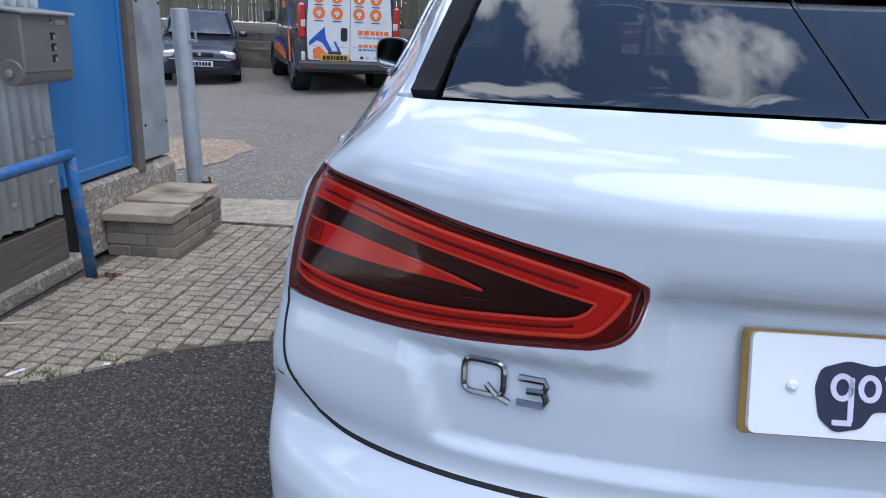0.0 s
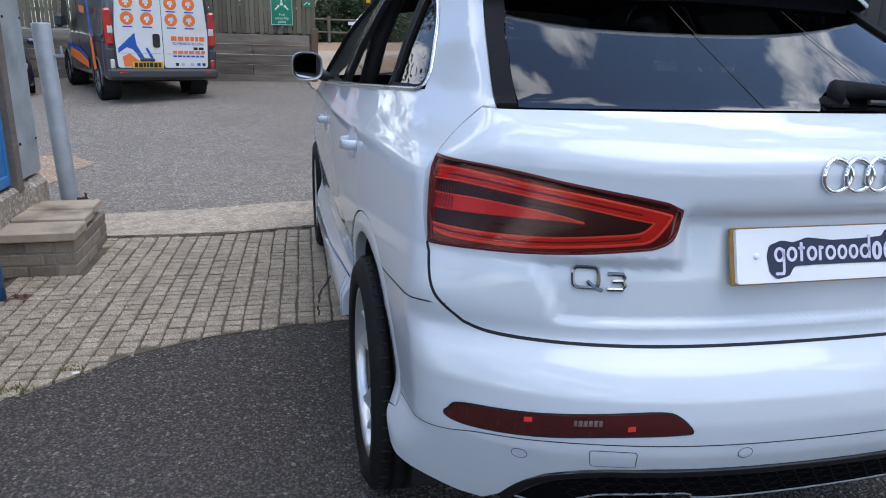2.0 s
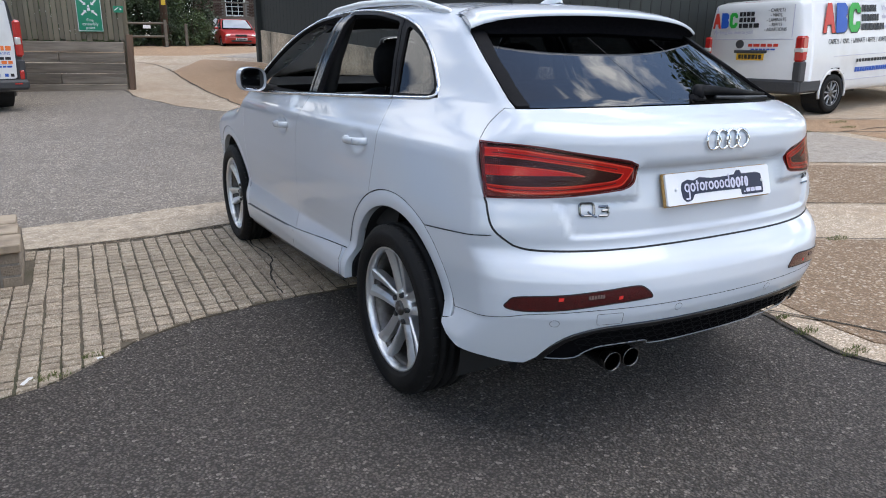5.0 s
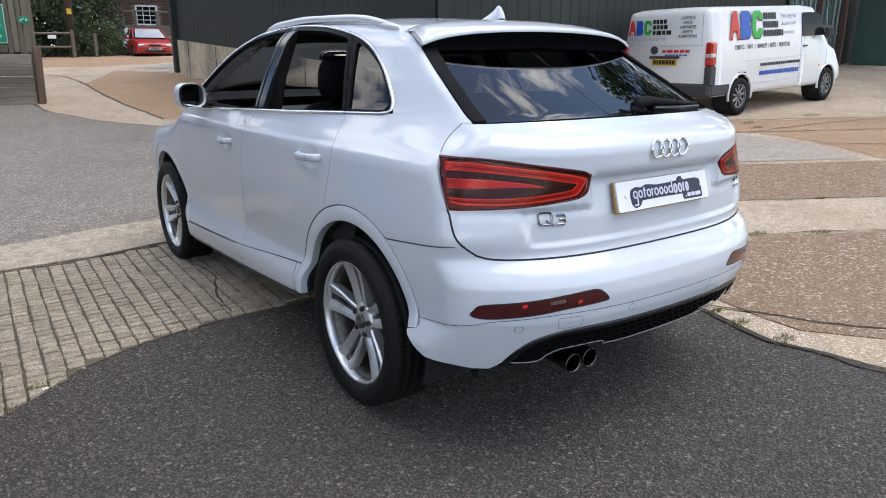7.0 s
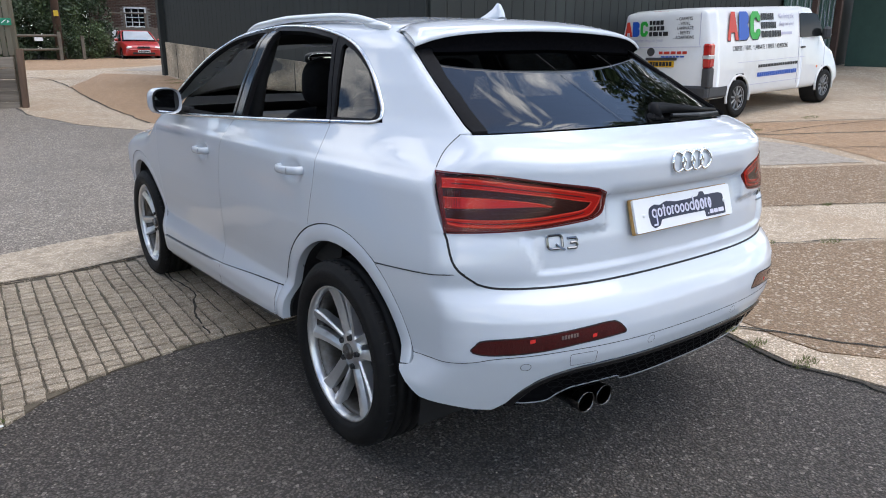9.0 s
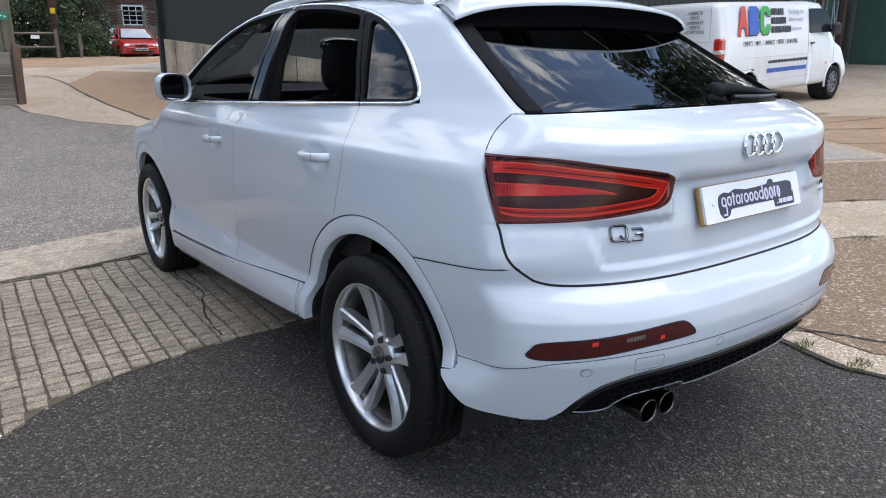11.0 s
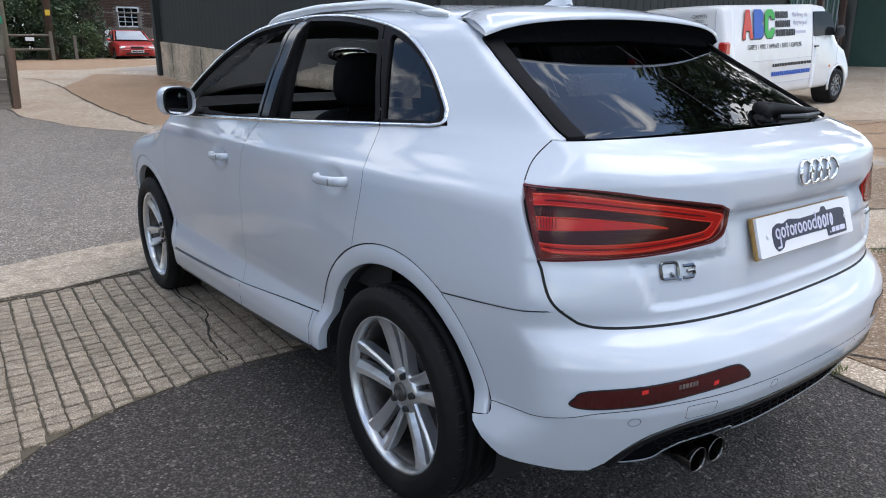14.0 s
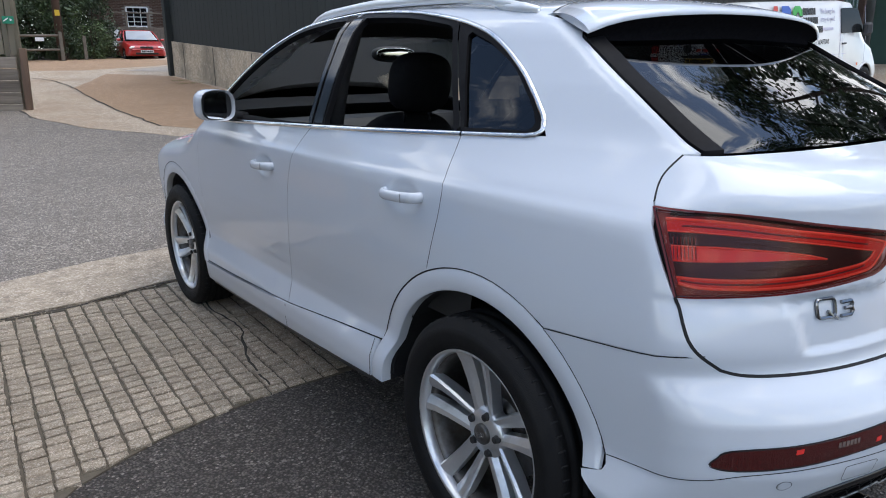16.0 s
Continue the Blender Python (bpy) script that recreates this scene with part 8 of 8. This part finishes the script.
LOGO = (([(0.0, 0.0), (0.09, 0.0), (0.115, 0.14), (0.235, 0.14), (0.26, 0.0), (0.36, 0.0), (0.235, 0.50), (0.115, 0.50)], M_RED),
                 ([(0.38, 0.0), (0.62, 0.0), (0.71, 0.06), (0.71, 0.22), (0.65, 0.27), (0.70, 0.32), (0.70, 0.44), (0.62, 0.50), (0.38, 0.50)], M_BLUEP),
                 ([(0.76, 0.10), (0.84, 0.0), (1.02, 0.0), (1.11, 0.10), (1.11, 0.18), (1.00, 0.18), (0.97, 0.12), (0.90, 0.12), (0.88, 0.18), (0.88, 0.34), (0.92, 0.39), (0.98, 0.39), (1.01, 0.33), (1.11, 0.33), (1.10, 0.42), (1.02, 0.50), (0.84, 0.50), (0.76, 0.42)], M_GREENP))
for poly, m_ in LOGO:
    part("logo_shape", flat([(x + 0.02, z - 0.02) for x, z in poly], -0.001, 0.001), M_INK, van, m=side_at(0.55, 1.38, 0.006))
    part("logo_shape", flat(poly, -0.003, 0.0), m_, van, m=side_at(0.55, 1.38, 0.010))
rnd = random.Random(2)
for z, w in ((1.78, 0.46), (1.62, 0.54), (1.46, 0.72)):
    bars(van, side_at(1.72, z, 0.006), word_row(7, 0.0, w, 0, 0.12, rnd), M_INK)
words("CARPETS  /  VINYL  /  LAMINATE  /  REFITS  /  ADAPTIONS", 0.125, side_at(1.72, 1.19, 0.006), M_INK, van, squeeze=0.62)
words("We bring the", 0.13, side_at(2.66, 1.74, 0.006), M_LILAC, van, squeeze=0.85)
words("shop to you!", 0.13, side_at(2.66, 1.60, 0.006), M_LILAC, van, squeeze=0.85)
bars(van, side_at(2.5, 1.46, 0.006), [(0.16, 0, 0.42, 0.05)], M_LILAC)
bars(van, side_at(1.64, 0.88, 0.006), word_row(16, 0.0, 1.5, 0, 0.055, rnd), M_INK)
bars(van, side_at(1.62, 0.72, 0.006), word_row(20, 0.0, 1.5, 0, 0.080, rnd), M_BLUEP)
# the van's tail
TAIL = pose(0, -0.010, 0)
for poly, m_ in LOGO:
    part("logo_shape", flat([(-0.79 + 0.44 * x, 1.50 + 0.54 * z) for x, z in poly], -0.004, 0.0), m_, van, m=TAIL)
for z, w in ((1.74, 0.28), (1.64, 0.30), (1.54, 0.38)):
    bars(van, TAIL, word_row(4, -0.27, -0.27 + w, z, 0.075, rnd), M_INK)
for i, w in enumerate(("CARPETS", "VINYL", "LAMINATE", "REFITS", "ADAPTIONS")):
    words("- " + w, 0.082, pose(0.42, -0.012, 1.76 - 0.08 * i), M_INK, van, squeeze=0.8)
words("We bring the shop to you!", 0.085, pose(-0.38, -0.012, 1.40), M_LILAC, van, squeeze=0.85)
part("round_badge", flat(disc(-0.22, 1.22, 0.075), -0.018, 0.0), M_DKPLASTIC, van)
bars(van, TAIL, word_row(5, -0.05, 0.5, 1.20, 0.05, rnd), M_RED)
bars(van, TAIL, word_row(6, 0.0, 0.45, 1.13, 0.025, rnd), M_BLUEP)
part("tailgate_groove", merge(box(-0.0, -0.003, 1.30, 1.5, 0.006, 0.010, 0.002), box(0.72, -0.003, 1.6, 0.010, 0.006, 0.55, 0.002), box(-0.72, -0.003, 1.6, 0.010, 0.006, 0.55, 0.002)), M_LILAC, van)
npl = part("number_plate", box(0.0, -0.014, 1.00, 0.52, 0.010, 0.115, 0.003), M_NPYELLOW, van, "yellow plate with black bars")
bars(npl, pose(0, -0.020, 0), word_row(7, -0.22, 0.22, 1.0, 0.075, rnd), M_INK)
part("plate_hood", box(0.0, -0.022, 1.09, 0.62, 0.03, 0.05, 0.008), M_DKPLASTIC, van)
for s in (-1, 1):
    lamp_v = part("tail_lamp", box(s * 0.868, 0.055, 1.14, 0.15, 0.17, 0.42, 0.03), M_VLAMP, van, "tall red tail lamp")
    part("reverse_lens", box(s * 0.872, 0.050, 1.12, 0.152, 0.172, 0.09, 0.02), M_VLAMPW, lamp_v)
    part("lamp_plinth", box(s * 0.872, 0.060, 0.76, 0.14, 0.17, 0.34, 0.02), M_DKPLASTIC, van)
part("rear_bumper", merge(box(0, 0.06, 0.50, 1.84, 0.20, 0.24, 0.04), box(0.885, 0.34, 0.50, 0.09, 0.62, 0.22, 0.03), box(-0.885, 0.34, 0.50, 0.09, 0.62, 0.22, 0.03)), M_DKPLASTIC, van, "dark grey plastic bumper")
part("brake_lamp", box(-0.1, 0.10, 1.925, 0.34, 0.03, 0.03, 0.008), M_VLAMP, van)
part("nose_trim", box(0, 5.16, 0.52, 1.60, 0.26, 0.30, 0.06), M_DKPLASTIC, van)
part("underside", box(0, 2.6, 0.40, 1.5, 4.6, 0.12, 0.03), M_GAP, van)

# dark grey van by the fence: rear towards the yard
VL = pose(-3.05, 12.45, ground_z(-3.3, 13.6) - 0.06, 0, 0, 23) @ pose(0, 0, 0, 1.6)
gvan = thing("van", "dark grey van with white rear doors and orange signs", "van", VL)
GH = [(0.0, 0.55, 1.84, 0.86, 0.74), (0.06, 0.44, 1.90, 0.90, 0.78), (0.3, 0.36, 1.94, 0.915, 0.80), (2.9, 0.33, 1.95, 0.915, 0.81), (3.3, 0.33, 1.90, 0.915, 0.79), (3.65, 0.33, 1.62, 0.915, 0.76), (4.0, 0.33, 1.28, 0.91, 0.76), (4.4, 0.34, 1.05, 0.87, 0.74), (4.7, 0.38, 0.85, 0.78, 0.68), (4.78, 0.45, 0.70, 0.72, 0.62)]
part("body", hull(GH, 0.05, ((0.95, 0.35, 0.38), (4.0, 0.35, 0.38))), M_VANGREY, gvan, smooth=True)
for y in (0.95, 4.0):
    for s in (-1, 1):
        arch_lip(gvan, s * 0.92, y, 0.35, 0.385, s, M_VANGREY)
        road_wheel(gvan, s * 0.84, y, 0.325, 0.325, s, 8)
for s in (-1, 1):
    leaf = part("rear_door", flat(round_poly([(s * 0.006, 0.60), (s * 0.76, 0.60), (s * 0.78, 1.2), (s * 0.72, 1.86), (s * 0.006, 1.88)], 0.05), -0.022, 0.02), M_VANWHITE, gvan, "white rear door with orange symbols")
    part("door_pressing", box(s * 0.375, -0.023, 0.84, 0.66, 0.006, 0.012, 0.002), M_LILAC, leaf)
    part("door_pressing", box(s * 0.375, -0.023, 1.80, 0.60, 0.006, 0.012, 0.002), M_LILAC, leaf)
    tl = part("tail_lamp", box(s * 0.862, 0.045, 1.26, 0.13, 0.16, 0.60, 0.035), M_VLAMP, gvan, "tall red tail lamp")
    part("reverse_lens", box(s * 0.850, 0.030, 1.22, 0.10, 0.14, 0.14, 0.02), M_VLAMPW, tl)
    part("corner_trim", box(s * 0.86, 0.05, 0.70, 0.13, 0.16, 0.44, 0.03), M_DKPLASTIC, gvan)
    part("fog_lens", box(s * 0.845, -0.025, 0.66, 0.07, 0.03, 0.15, 0.01), M_VLAMPW if s < 0 else M_VLAMP, gvan)
part("lamp_rail", box(-0.93, 0.45, 1.10, 0.03, 0.5, 0.05, 0.008), M_DKPLASTIC, gvan)
for x in (-0.56, -0.24, 0.16, 0.47):
    for z in (1.68, 1.41):
        c = part("round_symbol", flat(disc(x, z, 0.108), -0.026, -0.020), M_ORANGEP, gvan, "orange round symbol")
        part("symbol_shape", merge(flat([(x - 0.05, z - 0.02), (x + 0.05, z - 0.02), (x + 0.03, z + 0.045), (x - 0.04, z + 0.03)], -0.028, -0.024), flat([(x - 0.02, z - 0.06), (x + 0.02, z - 0.06), (x + 0.02, z + 0.02), (x - 0.02, z + 0.02)], -0.028, -0.024)), M_WHITE, c)
        bars(gvan, pose(0, -0.024, 0), [(x, z - 0.135, 0.16, 0.02)], M_BLUEP)
part("logo_shape", flat([(-0.74, 0.92), (-0.46, 1.18), (-0.44, 0.98), (-0.30, 0.72), (-0.36, 0.70), (-0.50, 0.90), (-0.60, 0.94), (-0.74, 0.84)], -0.026, -0.020), M_BLUEP, gvan)
part("logo_shape", flat([(-0.30, 0.92), (-0.27, 0.94), (-0.18, 0.78), (-0.19, 0.68), (-0.24, 0.80)], -0.026, -0.020), M_BLUEP, gvan)
part("logo_shape", flat([(-0.66, 0.62), (-0.42, 0.62), (-0.40, 0.70), (-0.56, 0.84), (-0.68, 0.78)], -0.026, -0.020), M_ORANGEP, gvan)
part("logo_shape", flat([(-0.40, 0.61), (-0.33, 0.61), (-0.29, 0.70), (-0.34, 0.70)], -0.026, -0.020), M_BLUEP, gvan)
rnd = random.Random(6)
bars(gvan, pose(0, -0.023, 0), word_row(6, 0.14, 0.72, 1.10, 0.075, rnd), M_ORANGEP)
words("PLUMBING & HEATING", 0.062, pose(0.43, -0.024, 0.995), M_BLUEP, gvan, squeeze=0.85)
bars(gvan, pose(0, -0.023, 0), word_row(2, 0.52, 0.70, 0.935, 0.045, rnd), M_INK)
bars(gvan, pose(0, -0.023, 0), word_row(6, 0.16, 0.72, 0.87, 0.05, rnd), M_ORANGEP)
bars(gvan, pose(0, -0.023, 0), word_row(7, 0.16, 0.70, 0.80, 0.03, rnd), M_BLUEP)
for x, m_ in ((0.22, M_INK), (0.32, M_LILAC), (0.48, M_LILAC), (0.60, M_BLUEP), (0.69, M_INK)):
    bars(gvan, pose(0, -0.023, 0), [(x, 0.66, 0.055, 0.05)], m_)
part("handle_recess", flat(round_poly([(-0.17, 0.94), (-0.05, 0.94), (-0.05, 1.17), (-0.17, 1.17)], 0.04), -0.030, -0.018), M_INK, gvan, "black door handle recess")
part("plate_lamp", box(-0.28, -0.035, 0.735, 0.24, 0.04, 0.05, 0.012), M_DKPLASTIC, gvan)
npl = part("number_plate", box(-0.28, -0.028, 0.645, 0.52, 0.010, 0.112, 0.003), M_NPYELLOW, gvan, "yellow plate with black bars")
bars(npl, pose(0, -0.034, 0), word_row(7, -0.50, -0.06, 0.645, 0.075, rnd), M_INK)
part("rear_bumper", box(0, 0.02, 0.50, 1.86, 0.24, 0.17, 0.04), M_DKPLASTIC, gvan, "dark plastic bumper step")
for x in (-0.70, 0.74):
    part("bumper_reflector", box(x, -0.104, 0.52, 0.12, 0.006, 0.022, 0.002), M_VLAMP, gvan)
part("brake_lamp", box(0.0, -0.005, 1.905, 0.12, 0.05, 0.05, 0.012), M_VLAMP, gvan)
part("underside", box(0, 2.4, 0.40, 1.5, 4.2, 0.12, 0.03), M_GAP, gvan)
for s in (-1, 1):
    part("wing_mirror", box(s * 1.04, 3.75, 1.30, 0.18, 0.14, 0.28, 0.06), M_DKPLASTIC, gvan)
LSIDE = pose(-0.955, 0, 0, 0, 0, -90)
part("side_graphic", flat([(-1.35, 1.85), (-1.10, 1.85), (-0.88, 0.75), (-0.95, 0.66), (-1.20, 1.55)], -0.004, 0.002), M_BLUEP, gvan, m=LSIDE)
part("side_graphic", flat([(-1.15, 1.15), (-0.95, 1.05), (-0.78, 0.52), (-1.0, 0.50)], -0.006, 0.002), M_ORANGEP, gvan, m=LSIDE)
part("side_graphic", flat([(-3.4, 0.62), (-1.5, 0.50), (-1.5, 0.62), (-2.2, 0.74), (-3.2, 0.80)], -0.004, 0.002), M_ORANGEP, gvan, m=LSIDE)
part("side_graphic", flat([(-3.5, 0.82), (-2.2, 0.76), (-1.5, 0.64), (-1.5, 0.68), (-2.2, 0.82), (-3.5, 0.88)], -0.005, 0.002), M_BLUEP, gvan, m=LSIDE)
part("side_graphic", flat([(-1.9, 1.48), (-1.45, 1.46), (-1.45, 1.58), (-1.9, 1.60)], -0.005, 0.002), M_ORANGEP, gvan, m=LSIDE)
part("slide_door_seam", flat([(-2.2, 0.45), (-2.19, 0.45), (-2.19, 1.8), (-2.2, 1.8)], -0.003, 0.002), M_INK, gvan, m=LSIDE)
part("slide_door_rail", flat([(-1.05, 1.0), (0.0, 1.0), (0.0, 1.02), (-1.05, 1.02)], -0.003, 0.002), M_INK, gvan, m=LSIDE)
part("cab_window", flat(round_poly([(-3.75, 1.22), (-2.75, 1.22), (-2.75, 1.72), (-3.2, 1.72)], 0.05), -0.006, 0.002), M_VGLASS, gvan, m=pose(-0.935, 0, 0, 0, 0, -90) @ pose(0, 0, 0, 3.5))


# the sky's reflection in the red car's screen is put into its pale grey
M_SCREEN_PALE = mat("sky_painted_windscreen", (0.40, 0.41, 0.41), 0.08, 0, (0.30, 0.31, 0.31), 2, 3, coat=1.0)
M_SCREEN_DARK = mat("dim_windscreen", (0.07, 0.075, 0.075), 0.08, 0, (0.04, 0.043, 0.043), 2, 3, coat=1.0)


def hatchback(name, label, m, paint, lamp_h, seed, screen):
    """A small car seen from the front, which looks to -y."""
    ob = thing(name, label, "car", m)
    low = [(0.0, 0.34, 0.60, 0.58, 0.54), (0.06, 0.22, 0.68, 0.70, 0.62), (0.25, 0.20, 0.76, 0.77, 0.68), (0.6, 0.20, 0.84, 0.79, 0.72), (1.0, 0.20, 0.92, 0.79, 0.74), (2.6, 0.20, 0.94, 0.79, 0.74), (3.5, 0.22, 0.96, 0.78, 0.72), (3.78, 0.30, 0.92, 0.72, 0.66), (3.85, 0.40, 0.80, 0.66, 0.60)]
    part("body", hull(low, 0.06, ((0.75, 0.29, 0.33), (3.18, 0.29, 0.33)), (0.06, 0.05)), paint, ob, smooth=True)
    cab = [(0.92, 0.86, 0.93, 0.68, 0.64), (1.30, 0.88, 1.18, 0.70, 0.58), (1.70, 0.88, 1.40, 0.71, 0.53), (2.0, 0.88, 1.435, 0.71, 0.53), (3.0, 0.88, 1.42, 0.70, 0.53), (3.45, 0.88, 1.28, 0.68, 0.53), (3.72, 0.88, 1.0, 0.64, 0.56)]
    part("glasshouse", hull(cab, 0.06, (), (0.03, 0.06)), M_VGLASS, ob, "dark glass all round", smooth=True)
    roof = [(1.66, 1.375, 1.405, 0.545, 0.50), (1.8, 1.385, 1.432, 0.56, 0.50), (2.3, 1.39, 1.450, 0.57, 0.50), (3.05, 1.375, 1.43, 0.57, 0.50), (3.2, 1.345, 1.39, 0.56, 0.50)]
    part("roof", hull(roof, 0.1, (), (0.01, 0.02)), paint, ob, smooth=True)
    for s in (-1, 1):
        part("front_pillar", tube([(s * 0.70, 0.96, 0.92), (s * 0.655, 1.32, 1.16), (s * 0.575, 1.70, 1.395)], 0.030, 8), paint, ob, smooth=True)
        part("centre_pillar", tube([(s * 0.725, 2.15, 0.93), (s * 0.60, 2.2, 1.40)], 0.03, 8), paint, ob, smooth=True)
        part("headlamp", moved(box(0, 0, 0, 0.34, 0.10, lamp_h, 0.04), pose(s * 0.53, 0.045, 0.605, 0, s * 6, -s * 16)), M_VLAMPW, ob, "clear headlamp")
        part("door_mirror", box(s * 0.88, 1.22, 0.98, 0.17, 0.09, 0.12, 0.04), paint, ob)
        for y in (0.75, 3.18):
            road_wheel(ob, s * 0.70, y, 0.29, 0.29, s, 6)
    part("windscreen", ([(-0.62, 0.900, 0.985), (0.62, 0.900, 0.985), (0.50, 1.640, 1.405), (-0.50, 1.640, 1.405), (-0.62, 0.985, 0.955), (0.62, 0.985, 0.955), (0.50, 1.70, 1.368), (-0.50, 1.70, 1.368)], [(0, 1, 2, 3), (7, 6, 5, 4), (0, 4, 5, 1), (1, 5, 6, 2), (2, 6, 7, 3), (3, 7, 4, 0)]), screen, ob, "sloping windscreen")
    part("grille", box(0, 0.005, 0.61, 0.52, 0.05, 0.10, 0.02), M_INK, ob)
    part("badge", flat(disc(0, 0.62, 0.035), -0.030, -0.018), M_CHROME, ob)
    part("lower_intake", box(0, 0.012, 0.33, 0.90, 0.06, 0.10, 0.02), M_INK, ob)
    part("bumper_strip", box(0, 0.004, 0.50, 1.22, 0.06, 0.05, 0.018), paint, ob)
    p = part("number_plate", box(0, -0.030, 0.43, 0.50, 0.010, 0.11, 0.003), M_WHITE, ob, "white plate with black bars")
    bars(p, pose(0, -0.036, 0), word_row(7, -0.21, 0.21, 0.43, 0.072, random.Random(seed)), M_INK)
    part("wiper", tube([(-0.45, 0.99, 0.955), (0.0, 1.03, 0.985), (0.35, 1.02, 0.98)], 0.010, 6), M_INK, ob)
    part("underside", box(0, 1.9, 0.26, 1.3, 3.2, 0.10, 0.03), M_GAP, ob)
    return ob


hatchback("parked_car", "dark blue small hatchback with pale headlamps", pose(-6.30, 13.55, ground_z(-6.6, 14.6) - 0.03, 0, 0, 20) @ pose(0, 0, 0, 2.2), M_NAVYPAINT, 0.15, 1, M_SCREEN_DARK)
hatchback("parked_car", "faded red hatchback parked by the far gate", pose(6.05, 31.2, ground_z(6.05, 32.5) - 0.10, 0, 0, -4) @ pose(0, 0, 0, 0.8) @ Matrix.Diagonal((1, 1, 0.87, 1)), M_REDPAINT, 0.11, 2, M_SCREEN_PALE)
